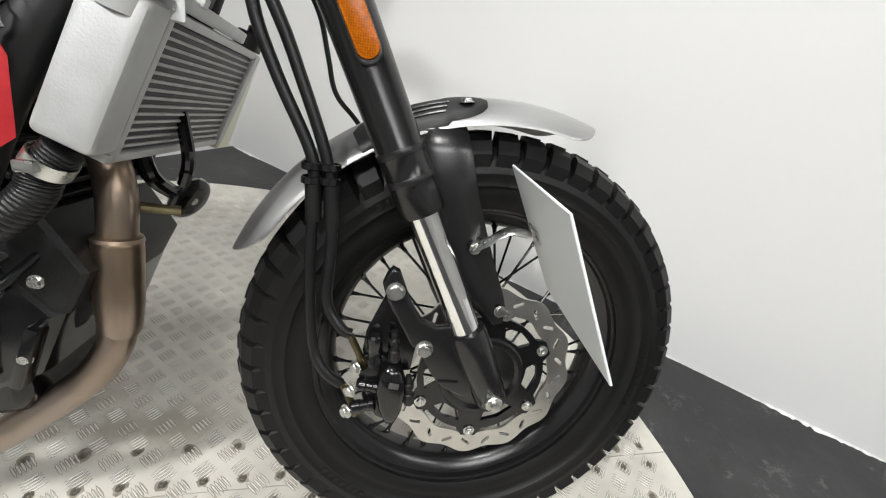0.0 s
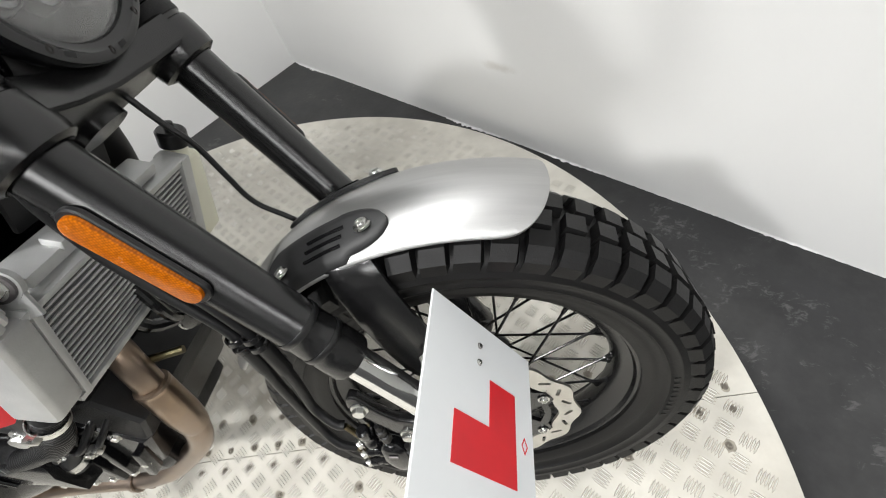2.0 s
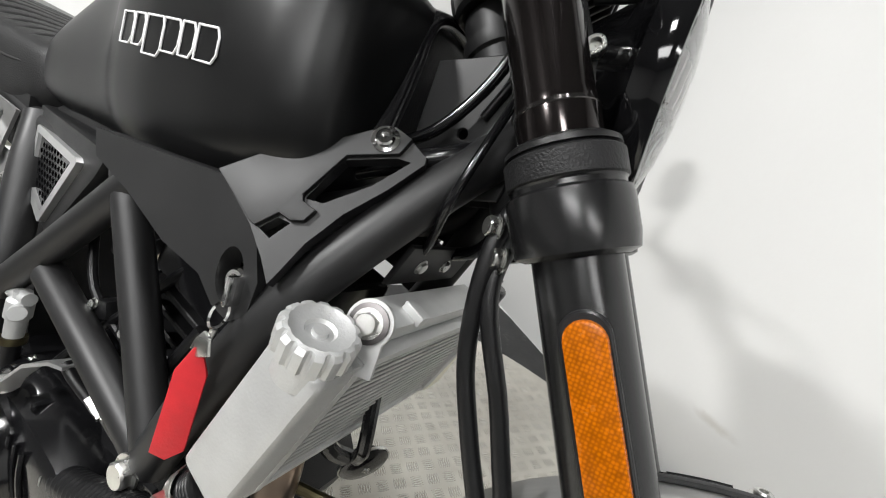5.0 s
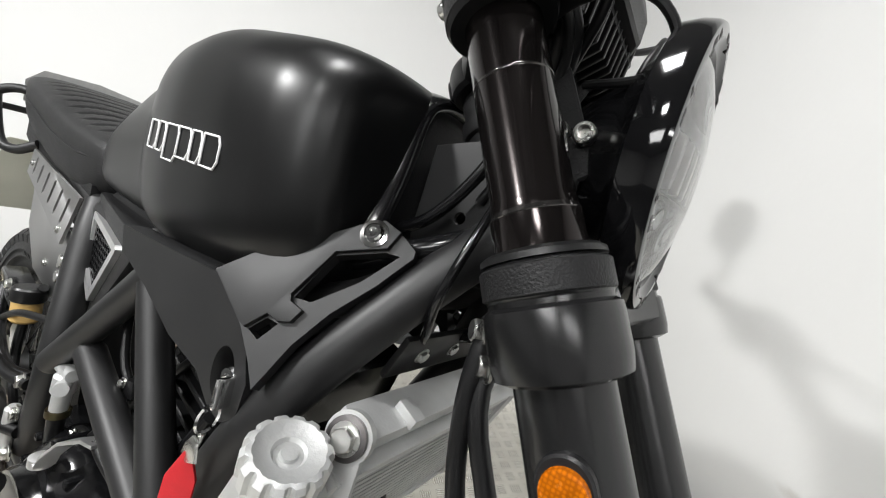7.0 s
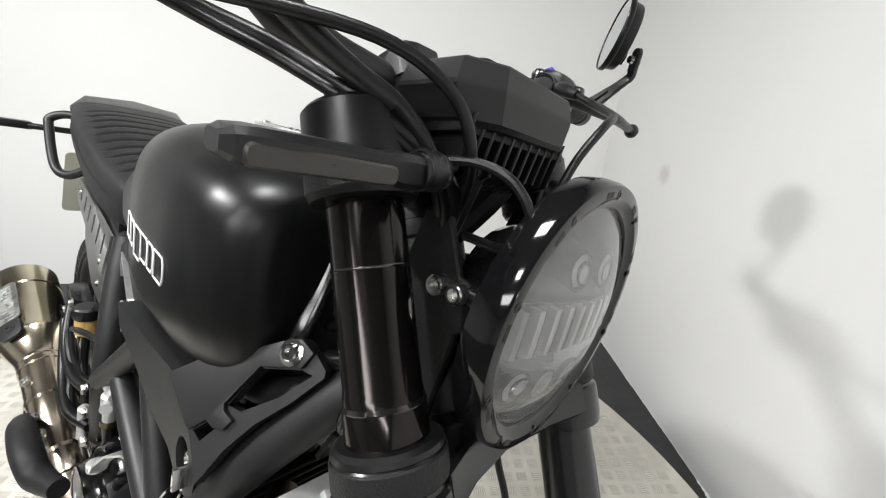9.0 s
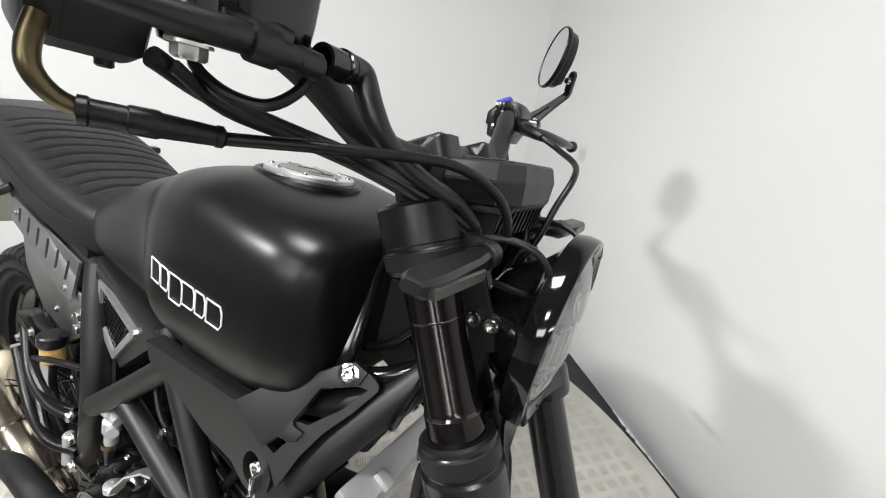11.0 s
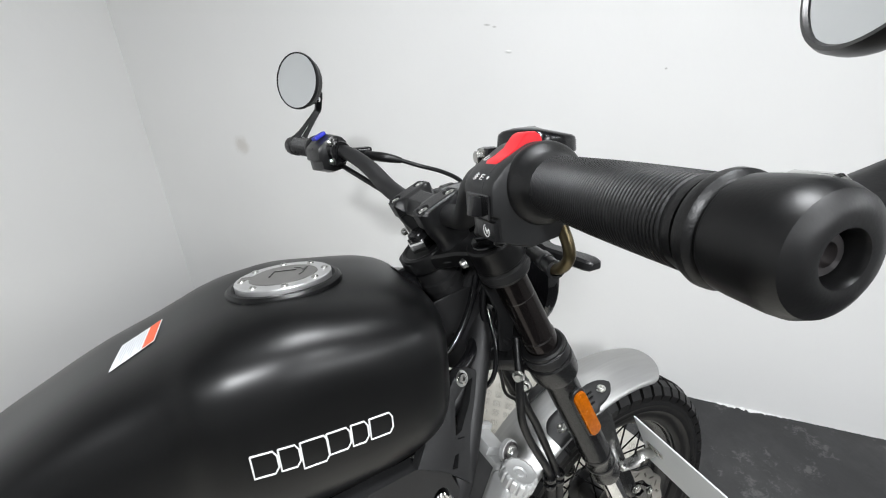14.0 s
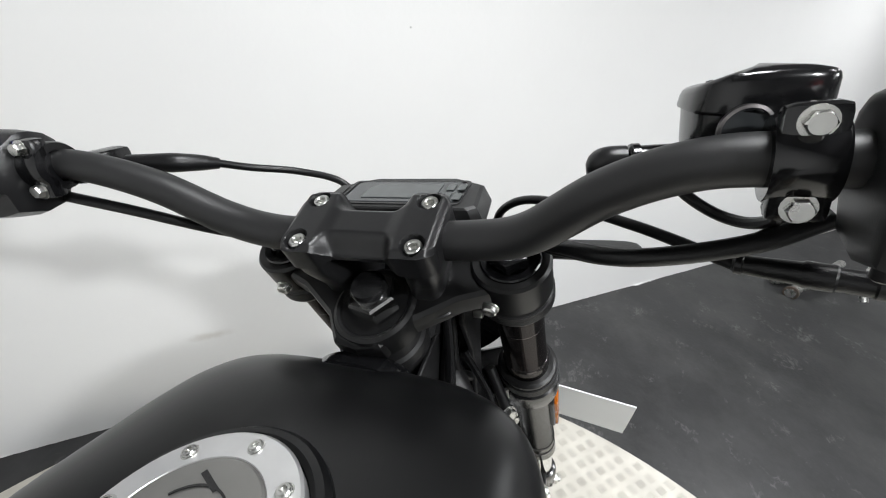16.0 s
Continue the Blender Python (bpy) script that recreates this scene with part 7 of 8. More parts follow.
tube(bm, [(-0.4, -0.05, 0.5), (-0.36, -0.035, 0.495)], 0.0055, 10, 1)
part("oxygen_sensor", bm, BRASS, header)
# horn
bm = B()
HN = frame_at((-0.375, 0.03, 0.495), (0.6, -0.3, -0.3), (0, 0, 1)) @ Matrix.Scale(0.75, 4)
lathe(bm, [(0, -0.018), (0.02, -0.018), (0.03, -0.008), (0.036, -0.006), (0.036, 0.002), (0.03, 0.006), (0.012, 0.009), (0, 0.009)], HN, 32)
horn = part("horn", bm, GLOSS_BLACK, bike, "small black disc horn")
bm = B()
lathe(bm, [(0.0365, -0.004), (0.0385, -0.004), (0.0385, 0.0), (0.0365, 0.0)], HN, 32)
socket_bolt(bm, HN @ pose(0, 0, 0.009), 0.004, 0.003)
part("horn_ring", bm, STEEL, horn)
bm = B()
tube(bm, [(-0.37, 0.0, 0.52), (-0.355, -0.02, 0.55), (-0.36, -0.02, 0.6)], 0.007, 10, 4)
tube(bm, [(-0.385, 0.02, 0.5), (-0.395, -0.02, 0.53), (-0.4, -0.03, 0.58)], 0.009, 10, 4)
part("horn_bracket", bm, GLOSS_BLACK, horn)
# silencer
bm = B()
tube(bm, [(-0.95, -0.1, 0.19), (-0.89, -0.125, 0.235), (-0.815, -0.145, 0.275), (-0.8, -0.15, 0.305), (-0.82, -0.154, 0.328), (-0.87, -0.157, 0.345)], 0.0225, 18, 6)
link_pipe = part("link_pipe", bm, SILENCER, bike, "gold tinted link pipe", 50)
SM = frame_at((-0.855, -0.157, 0.342), (-0.525, -0.018, 0.122), (0, 0, 1))
bm = B()
lathe(bm, [(0.0245, 0), (0.0275, 0.008), (0.0285, 0.045), (0.032, 0.05), (0.032, 0.1), (0.0355, 0.108), (0.0365, 0.165), (0.039, 0.168), (0.039, 0.175), (0.0365, 0.178), (0.0375, 0.255), (0.0395, 0.257), (0.0395, 0.262), (0.038, 0.264), (0.038, 0.272), (0.0395, 0.274), (0.0395, 0.279), (0.0385, 0.283), (0.054, 0.335), (0.0575, 0.34), (0.0575, 0.345), (0.0565, 0.348), (0.0565, 0.49), (0.0585, 0.493), (0.0585, 0.555), (0.05, 0.565), (0.03, 0.566), (0.03, 0.48), (0, 0.48)], SM, 40)
silencer = part("silencer", bm, SILENCER, link_pipe, "gold and pink tinted steel silencer")
for z, r in ((0.06, 0.032), (0.088, 0.032), (0.125, 0.036), (0.215, 0.037)):
    bm = B()
    box(bm, (0.01, 0.016, 0.012), SM @ pose(r * 0.62, -r * 0.85, z, 0, 0, -52), 0.002)
    hex_bolt(bm, SM @ frame_at((r * 0.68, -r * 0.93, z), (0.6, -0.8, 0)), 0.0045, 0.004)
    part("band_bolt", bm, STEEL, link_pipe)
# stamped heat shield with its slots and the hanger below it
SH = SM @ frame_at((0.045, -0.04, 0.43), (0.75, -0.66, 0), (0, 0, 1))
bm = B()
prism(bm, rounded(0.12, 0.045, 0.01), 0.003, SH, 0.001)
for k in range(11):
    box(bm, (0.0045, 0.028, 0.002), SH @ pose(-0.048 + 0.0096 * k, 0, 0.002), 0.0008, 1)
part("heat_shield", bm, STEEL, link_pipe, "slotted steel heat shield")
bm = B()
prism(bm, rounded(0.05, 0.04, 0.012), 0.006, SH @ pose(-0.085, 0.002, -0.002), 0.0015)
socket_bolt(bm, SH @ pose(-0.085, 0.002, 0.001), 0.0065, 0.004)
part("hanger", bm, MATTE_BLACK, link_pipe)
bm = B()
tube(bm, [(-1.0535, -0.2000, 0.3344), (-0.8514, -0.2120, 0.4630), (-0.7696, -0.2120, 0.4810), (-0.7331, -0.2050, 0.4692), (-0.6792, -0.1900, 0.4854)], [0.012, 0.017, 0.018, 0.017, 0.012], 14, 5)
part("heel_guard", bm, CAST_BLACK, bike, "matte black heel guard by the silencer")
# dark inner guard and linkage between the frame and the rear wheel
bm = B()
loft(bm, [[(x, y, z) for y, z in ((-0.075, z0), (-0.08, (z0 + z1) / 2), (-0.07, z1), (0.07, z1), (0.08, (z0 + z1) / 2), (0.075, z0))] for x, z0, z1 in ((-0.86, 0.4, 0.73), (-0.9, 0.39, 0.74), (-0.94, 0.42, 0.745), (-0.962, 0.52, 0.745))])
part("inner_guard", bm, CAST_BLACK, bike, "black inner splash guard")
for pts, r in (([(-0.85, -0.135, 0.5), (-0.91, -0.15, 0.5), (-0.985, -0.15, 0.52), (-1.05, -0.135, 0.575)], 0.0075), ([(-0.85, -0.135, 0.435), (-0.91, -0.155, 0.435), (-0.99, -0.152, 0.455), (-1.08, -0.14, 0.52)], 0.0085), ([(-0.86, -0.12, 0.58), (-0.93, -0.14, 0.57), (-1.02, -0.14, 0.53)], 0.005), ([(-0.95, -0.115, 0.6), (-1.0, -0.12, 0.56), (-1.06, -0.12, 0.5), (-1.1, -0.11, 0.42)], 0.006)):
    bm = B()
    tube(bm, pts, r, 12, 5)
    part("rear_hose", bm, HOSE, bike, "black rear brake hose")
bm = B()
box(bm, (0.09, 0.03, 0.032), pose(-1.03, -0.125, 0.578, 0, 8, 0), 0.006)
box(bm, (0.05, 0.028, 0.05), pose(-1.05, -0.125, 0.54, 0, -12, 0), 0.008)
rear_caliper = part("rear_caliper", bm, GLOSS_BLACK, bike, "gloss black rear brake unit")
for x, z in ((-1.06, 0.552), (-1.03, 0.53), (-1.0, 0.59)):
    bm = B()
    hex_bolt(bm, frame_at((x, -0.14, z), (0, -1, 0)), 0.006, 0.006)
    part("bolt", bm, STEEL, rear_caliper)

# ------------------------------------------------ rear wheel, swingarm, rear brake
RW = pose(-1.298, 0, 0.312) @ pose(0, 0, 0, -90, 0, 0)
tyre("rear_tyre", RW, 0.13, 0.216, 0.308, "black knobbly rear tyre")
bm = B()
lathe(bm, rimp + rimi + [rimp[0]], RW, 72)
rear_rim = part("rear_rim", bm, GLOSS_BLACK, bike, "gloss black rear rim", 40)
bm = B()
lathe(bm, [(0.01, -0.07), (0.05, -0.065), (0.055, -0.04), (0.03, -0.03), (0.03, 0.03), (0.055, 0.04), (0.05, 0.065), (0.01, 0.07)], RW, 32)
part("hub", bm, MATTE_BLACK, rear_rim)
for i in range(36):
    sd = 1 if i % 2 else -1
    lead = 1 if (i // 2) % 2 else -1
    a = 2 * math.pi * i / 36
    b = a + lead * radians(38)
    m, ln = between((0.041 * math.cos(b), 0.041 * math.sin(b), sd * 0.039), (0.185 * math.cos(a), 0.185 * math.sin(a), sd * 0.006))
    again("spoke", spoke_src, RW @ m, rear_rim)
for side in (-1, 1):
    bm = B()
    tube(bm, [(-0.85, side * 0.1, 0.36), (-1.0, side * 0.1, 0.35), (-1.2, side * 0.105, 0.325), (-1.32, side * 0.105, 0.312)], 0.02, 14, 4)
    part("swingarm", bm, MATTE_BLACK, bike)
bm = B()
tube(bm, [(-1.02, 0.0, 0.38), (-0.96, 0.0, 0.56), (-0.93, 0.0, 0.68)], 0.022, 16, 2)
part("rear_shock", bm, GLOSS_BLACK, bike)
bm = B()
coil = [(-1.01 + 0.07 * t / 60 + 0.038 * math.cos(t * 0.73), 0.038 * math.sin(t * 0.73), 0.4 + 0.26 * t / 60) for t in range(61)]
tube(bm, coil, 0.006, 8, 2)
part("shock_spring", bm, STEEL, bike)
# brushed side plates below the slotted strips
for side in (-1, 1):
    bm = B()
    prism(bm, [(-0.905, 0.69), (-0.912, 0.61), (-0.95, 0.585), (-1.06, 0.6), (-1.13, 0.66), (-1.14, 0.74), (-0.98, 0.7)], 0.003, pose(0, side * 0.106, 0, 90, 0, 0), 0.001, 1)
    plate_r = part("rear_side_plate", bm, BRUSHED, bike, "brushed aluminium side plate below the seat", 50)
    for x, z in ((-0.93, 0.64), (-1.0, 0.625)):
        bm = B()
        socket_bolt(bm, frame_at((x, side * 0.1075, z), (0, side, 0)), 0.0045, 0.004)
        part("bolt", bm, STEEL, plate_r)
# slotted bracket of the rear brake
bm = B()
prism(bm, [(-0.98, 0.5), (-1.03, 0.53), (-1.12, 0.505), (-1.2, 0.46), (-1.2, 0.43), (-1.1, 0.465), (-1.0, 0.46)], 0.005, pose(0, -0.118, 0, 90, 0, 0), 0, 1, [[(-1.04, 0.49), (-1.06, 0.51), (-1.085, 0.5), (-1.07, 0.485)], [(-1.11, 0.485), (-1.125, 0.495), (-1.15, 0.48), (-1.14, 0.47)]])
part("brake_bracket", bm, ALLOY, bike, "slotted alloy rear brake bracket")
# rear reservoir
bm = B()
RV = pose(-0.968, -0.125, 0.555)
lathe(bm, [(0.014, -0.012), (0.0175, -0.008), (0.0175, 0.022), (0.016, 0.024)], RV, 24)
reservoir = part("fluid_reservoir", bm, AMBER, bike, "amber brake fluid reservoir with black cap")
bm = B()
lathe(bm, [(0.0195, 0.02), (0.0205, 0.022), (0.0205, 0.038), (0.018, 0.041), (0, 0.0415)], RV, 24)
part("reservoir_cap", bm, BLACK_PLASTIC, reservoir)
bm = B()
tube(bm, [(-0.968, -0.125, 0.545), (-0.965, -0.128, 0.5), (-0.94, -0.13, 0.46), (-0.93, -0.125, 0.42)], 0.006, 10, 4)
tube(bm, [(-0.87, -0.13, 0.5), (-0.92, -0.145, 0.5), (-0.99, -0.145, 0.53), (-1.05, -0.13, 0.55)], 0.007, 10, 5)
tube(bm, [(-0.86, -0.13, 0.43), (-0.91, -0.15, 0.43), (-0.99, -0.14, 0.47)], 0.007, 10, 5)
part("reservoir_hose", bm, HOSE, reservoir)
bm = B()
lathe(bm, [(0, -0.03), (0.009, -0.03), (0.009, 0.03), (0.006, 0.034), (0, 0.034)], frame_at((-0.872, -0.14, 0.43), (0.12, 0, 1)), 16)
rear_master = part("rear_master_cylinder", bm, ALLOY, bike, "alloy rear master cylinder")
for x, y, z in ((-0.862, -0.138, 0.5), (-0.862, -0.138, 0.456), (-0.862, -0.138, 0.4), (-0.9, -0.11, 0.655), (-0.905, -0.11, 0.63)):
    bm = B()
    hex_bolt(bm, frame_at((x, y, z), (0, -1, 0)), 0.0078, 0.008)
    part("bolt", bm, STEEL, rear_master)
# footpegs
for side in (-1, 1):
    bm = B()
    PG = pose(-0.838, side * 0.25, 0.315, 0, 0, 4 * side)
    box(bm, (0.012, 0.09, 0.02), PG @ pose(0.024, 0, 0), 0.004)
    box(bm, (0.012, 0.09, 0.02), PG @ pose(-0.024, 0, 0), 0.004)
    for k in range(6):
        box(bm, (0.05, 0.006, 0.018), PG @ pose(0, -0.042 + 0.0168 * k, 0), 0.002, 1)
        for q in (-0.024, 0.024):
            box(bm, (0.008, 0.006, 0.006), PG @ pose(q, -0.036 + 0.0145 * k, 0.011), 0.002, 1)
    box(bm, (0.03, 0.06, 0.02), pose(-0.838, side * 0.185, 0.315), 0.005)
    part("footpeg", bm, ALLOY, bike, "serrated alloy footpeg")
# side stand on the left
bm = B()
tube(bm, [(-0.72, 0.12, 0.25), (-0.76, 0.24, 0.12), (-0.785, 0.305, 0.078)], 0.012, 12, 3)
box(bm, (0.08, 0.05, 0.008), pose(-0.79, 0.317, 0.0785, 13, 0, 0), 0.003)
part("side_stand", bm, MATTE_BLACK, bike, "black side stand")

# ------------------------------------------------ right controls
AX_R = Vector((-0.014, -0.1, 0.004)).normalized()
SWM = frame_at((-0.4145, -0.2755, 1.094), AX_R, (0, 0, 1))
# x of SWM is up, z outwards along the bar, y completes it
bm = B()
outline = [(0.0225, -0.016), (0.0255, -0.006), (0.0258, 0.001), (0.0245, 0.006), (0.0135, 0.0235), (0.0045, 0.0322), (0.0, 0.0338), (-0.016, 0.0335), (-0.0185, 0.029), (-0.034, 0.027), (-0.04, 0.006), (-0.036, -0.014), (-0.016, -0.024), (0.004, -0.027), (0.016, -0.023)]
rings = []
for z, k in ((-0.0215, 0.78), (-0.021, 0.9), (-0.0195, 0.965), (-0.0165, 0.995), (0.0, 1.0), (0.0145, 1.0), (0.0185, 0.985), (0.021, 0.95), (0.0222, 0.86)):
    rings.append([SWM @ Vector((x * k, y * k, z)) for x, y in outline])
loft(bm, rings)
switch_r = part("switch_housing", bm, SWITCH_GREY, bike, "black switch housing with a red stop switch", 35)
bm = B()
# rocker: low lip, hollow, high ridge, sheared along the bar
ROCKER = [(0.0105, 0.0225), (0.0128, 0.0236), (0.0152, 0.0222), (0.0185, 0.0165), (0.0225, 0.0115), (0.0275, 0.0078), (0.0305, 0.0055), (0.0316, 0.0028), (0.0314, -0.0005), (0.029, -0.0035), (0.024, -0.005), (0.015, 0.002)]
rings = []
for w, inset in ((-0.0085, 0.0012), (-0.0079, 0.0004), (-0.007, 0), (0.007, 0), (0.0079, 0.0004), (0.0085, 0.0012)):
    mx = sum(q[0] for q in ROCKER) / len(ROCKER)
    my = sum(q[1] for q in ROCKER) / len(ROCKER)
    rings.append([SWM @ Vector((mx + (x - mx) * (1 - inset * 70), my + (y - my) * (1 - inset * 55), 0.0018 + w + (0.0236 - y) * 0.28)) for x, y in ROCKER])
loft(bm, rings)
part("stop_switch", bm, RED, switch_r, "red engine stop switch")
bm = B()
YB = SWM @ frame_at((-0.0095, 0.0342, 0.0045), (0, 1, 0), (1, 0, 0))
box(bm, (0.0155, 0.034, 0.002), YB @ pose(-0.001, 0, 0), 0.0008, 1)
part("switch_plate", bm, GLOSS_BLACK, switch_r)
bm = B()
box(bm, (0.0125, 0.008, 0.008), YB @ pose(-0.001, -0.003, 0.003, 0, 12, 0), 0.0015)
part("light_switch", bm, BLACK_PLASTIC, switch_r)
bm = B()
box(bm, (0.013, 0.026, 0.006), SWM @ frame_at((-0.0265, 0.0278, 0.0055), (-0.1, 1, 0), (1, 0, 0)), 0.002)
part("start_button", bm, BLACK_PLASTIC, switch_r)
# seam round the two halves, drain nub underneath
bm = B()
loft(bm, [[SWM @ Vector((x * k, y * k, z)) for x, y in outline] for z, k in ((0.0092, 0.99), (0.0094, 1.006), (0.0106, 1.006), (0.0108, 0.99))], caps=False)
part("housing_seam", bm, BLACK_PLASTIC, switch_r)
bm = B()
lathe(bm, [(0.0042, 0), (0.0042, 0.005), (0.003, 0.006), (0, 0.006)], frame_at((-0.4255, -0.264, 1.0558), (0, 0, -1)), 14)
part("drain_nub", bm, BLACK_PLASTIC, switch_r)
# printed signs: lamp, side lamp, dot, stop ring, start arrow
MK = SWM @ frame_at((0.0066, 0.0305, 0.0066), (0.7, 0.72, 0), (1, 0, 0))
bm = B()
MK = MK @ Matrix.Scale(0.8, 4)
c = MK @ pose(0, 0.0135, 0)
lathe(bm, [(0.0017, 0), (0.0017, 0.0003), (0.0012, 0.0003), (0.0012, 0)], c, 14)
for k in range(8):
    box(bm, (0.0011, 0.0005, 0.0004), c @ Matrix.Rotation(k * math.pi / 4, 4, "Z") @ pose(0.0029, 0, 0.0001))
c = MK @ pose(0, 0.003, 0)
for x, y, w, h in ((0, 0.0018, 0.005, 0.0005), (0.0023, 0.0008, 0.0005, 0.002), (0, 0.0005, 0.0005, 0.0024), (0.0022, -0.0018, 0.0005, 0.002), (0, -0.0018, 0.0005, 0.002), (-0.0022, -0.0018, 0.0005, 0.002)):
    box(bm, (w, h, 0.0004), c @ pose(x, y, 0.0001))
lathe(bm, [(0.0014, 0), (0.0014, 0.0004), (0, 0.0004)], MK @ pose(0, -0.0075, 0), 12)
part("printed_signs", bm, WHITE_MARK, switch_r)
bm = B()
c = SWM @ frame_at((-0.0265, 0.0311, 0.0085), (-0.1, 1, 0), (1, 0, 0))
lathe(bm, [(0.0042, 0), (0.0042, 0.0004), (0.0035, 0.0004), (0.0035, 0)], c, 22, 300)
box(bm, (0.0045, 0.0007, 0.0005), c @ pose(0.0002, 0.0005, 0.0001, 0, 0, 25))
box(bm, (0.003, 0.0007, 0.0005), c @ pose(-0.0006, -0.0008, 0.0001, 0, 0, -30))
part("start_sign", bm, WHITE_MARK, switch_r)
bm = B()
c = SWM @ frame_at((0.0168, 0.019, -0.0115), (0.85, 0.53, 0), (1, 0, 0))
lathe(bm, [(0.0026, 0), (0.0026, 0.0004), (0.002, 0.0004), (0.002, 0)], c, 20, 300)
part("run_sign", bm, WHITE_MARK, switch_r)

# brake lever perch, master cylinder, lever
bm = B()
PM = frame_at((-0.4048, -0.236, 1.0925), AX_R, (0, 0, 1))
lathe(bm, [(0.0115, -0.011), (0.0175, -0.011), (0.0185, -0.009), (0.0185, 0.009), (0.0175, 0.011), (0.0115, 0.011)], PM, 28)
box(bm, (0.046, 0.012, 0.021), PM @ pose(0, 0.008, 0), 0.004)
box(bm, (0.03, 0.05, 0.022), PM @ pose(-0.004, -0.03, 0.006), 0.006)
perch = part("master_cylinder", bm, GLOSS_BLACK, bike, "gloss black front master cylinder with reservoir")
for sx in (0.0165, -0.0165):
    bm = B()
    hex_bolt(bm, PM @ frame_at((sx, 0.013, 0), (0, 1, 0)), 0.0043, 0.006)
    part("perch_bolt", bm, STEEL, perch)
bm = B()
RS = pose(-0.3635, -0.2265, 1.0985, 0, 0, 6) @ pose(0, 0, 0, 2, 0, 0)
oval = [(0.0245 * math.copysign(abs(math.cos(a)) ** 0.55, math.cos(a)), 0.0285 * math.copysign(abs(math.sin(a)) ** 0.55, math.sin(a))) for a in (2 * math.pi * k / 36 for k in range(36))]
loft(bm, [[RS @ Vector((x * k, y * k, z)) for x, y in oval] for z, k in ((-0.02, 0.72), (-0.017, 0.82), (-0.006, 0.88), (0.006, 0.92), (0.0085, 0.93), (0.009, 0.95))])
part("reservoir", bm, GLOSS_BLACK, perch)
bm = B()
loft(bm, [[RS @ Vector((x * k, y * k, z - (0.004 * max(0.0, y / 0.0285) ** 2.2 + 0.13 * (x + 0.018) if z > 0.014 else 0))) for x, y in oval] for z, k in ((0.009, 0.95), (0.0095, 0.99), (0.0105, 1.0), (0.0225, 0.98), (0.0248, 0.955), (0.0262, 0.9), (0.0275, 0.7), (0.028, 0.3), (0.028, 0.05))])
part("reservoir_lid", bm, GLOSS_BLACK, perch, "domed black reservoir lid")
for y, z in ((-0.0175, 0.0243), (0.0165, 0.0215)):
    bm = B()
    lathe(bm, [(0.0042, -0.003), (0.0042, 0.0004), (0.003, 0.0008), (0.0025, -0.0008), (0, -0.0008)], RS @ pose(-0.002, y, z), 14)
    part("lid_screw", bm, CAST_BLACK, perch)
bm = B()
SG = RS @ frame_at((-0.0225, 0.0085, 0.003), (-1, 0, -0.12), (0, 0, 1))
lathe(bm, [(0.0112, 0), (0.0112, 0.002), (0.0098, 0.0025), (0.0092, 0.001)], SG, 28)
part("sight_ring", bm, DARK_STEEL, perch)
bm = B()
lathe(bm, [(0.0094, 0.0008), (0, 0.0012)], SG, 28)
part("sight_glass", bm, LCD, perch)


def lever(pts, widths, ball, parent_label):
    """A flattened lever blade with a ball end."""
    bm = B()
    line = curve_points(pts, 6)
    n = len(line)
    rings = []
    for i, p in enumerate(line):
        d = (line[min(i + 1, n - 1)] - line[max(i - 1, 0)]).normalized()
        t = i / (n - 1) * (len(widths) - 1)
        k = min(int(t), len(widths) - 2)
        w = widths[k] + (widths[k + 1] - widths[k]) * (t - k)
        side = d.cross(Vector((0, 0, 1))).normalized()
        up = side.cross(d)
        rings.append([p + side * (w * math.cos(a)) + up * (w * 0.8 * math.sin(a)) for a in (2 * math.pi * q / 12 for q in range(12))])
    loft(bm, rings)
    m = Matrix.Translation(ball)
    lathe(bm, [(0.0098 * math.sin(math.pi * k / 16), -0.0098 * math.cos(math.pi * k / 16)) for k in range(17)], m, 28)
    return part("brake_lever" if ball[1] < 0 else "clutch_lever", bm, BLACK_PLASTIC, bike, parent_label, 50)


lever([(-0.365, -0.212, 1.078), (-0.35, -0.226, 1.0775), (-0.342, -0.248, 1.076), (-0.346, -0.275, 1.0755), (-0.355, -0.303, 1.077), (-0.3585, -0.328, 1.0795), (-0.3545, -0.36, 1.0818), (-0.348, -0.386, 1.0818), (-0.34, -0.403, 1.081), (-0.3325, -0.416, 1.08)], [0.0085, 0.0095, 0.0085, 0.0075, 0.007, 0.0066, 0.006, 0.0056, 0.0052], Vector((-0.332, -0.421, 1.08)), "satin black brake lever with ball end")
bm = B()
lathe(bm, [(0.0092, 0), (0.0092, 0.007), (0.0078, 0.0085), (0.004, 0.0085), (0.0035, 0.006), (0, 0.006)], pose(-0.352, -0.262, 1.0805), 20)
part("lever_pivot", bm, GLOSS_BLACK, perch)
bm = B()
hex_bolt(bm, frame_at((-0.35, -0.265, 1.0685), (0, 0, -1)), 0.0062, 0.007)
part("pivot_nut", bm, STEEL, perch, "bright pivot nut under the lever")
bm = B()
box(bm, (0.026, 0.046, 0.017), pose(-0.362, -0.25, 1.0795, 0, 0, 8), 0.005, 3)
tube(bm, [(-0.368, -0.27, 1.083), (-0.362, -0.256, 1.086), (-0.352, -0.24, 1.084), (-0.345, -0.222, 1.08)], [0.006, 0.009, 0.009, 0.007], 14, 4)
part("lever_bracket", bm, GLOSS_BLACK, perch, "gloss black lever pivot bracket")
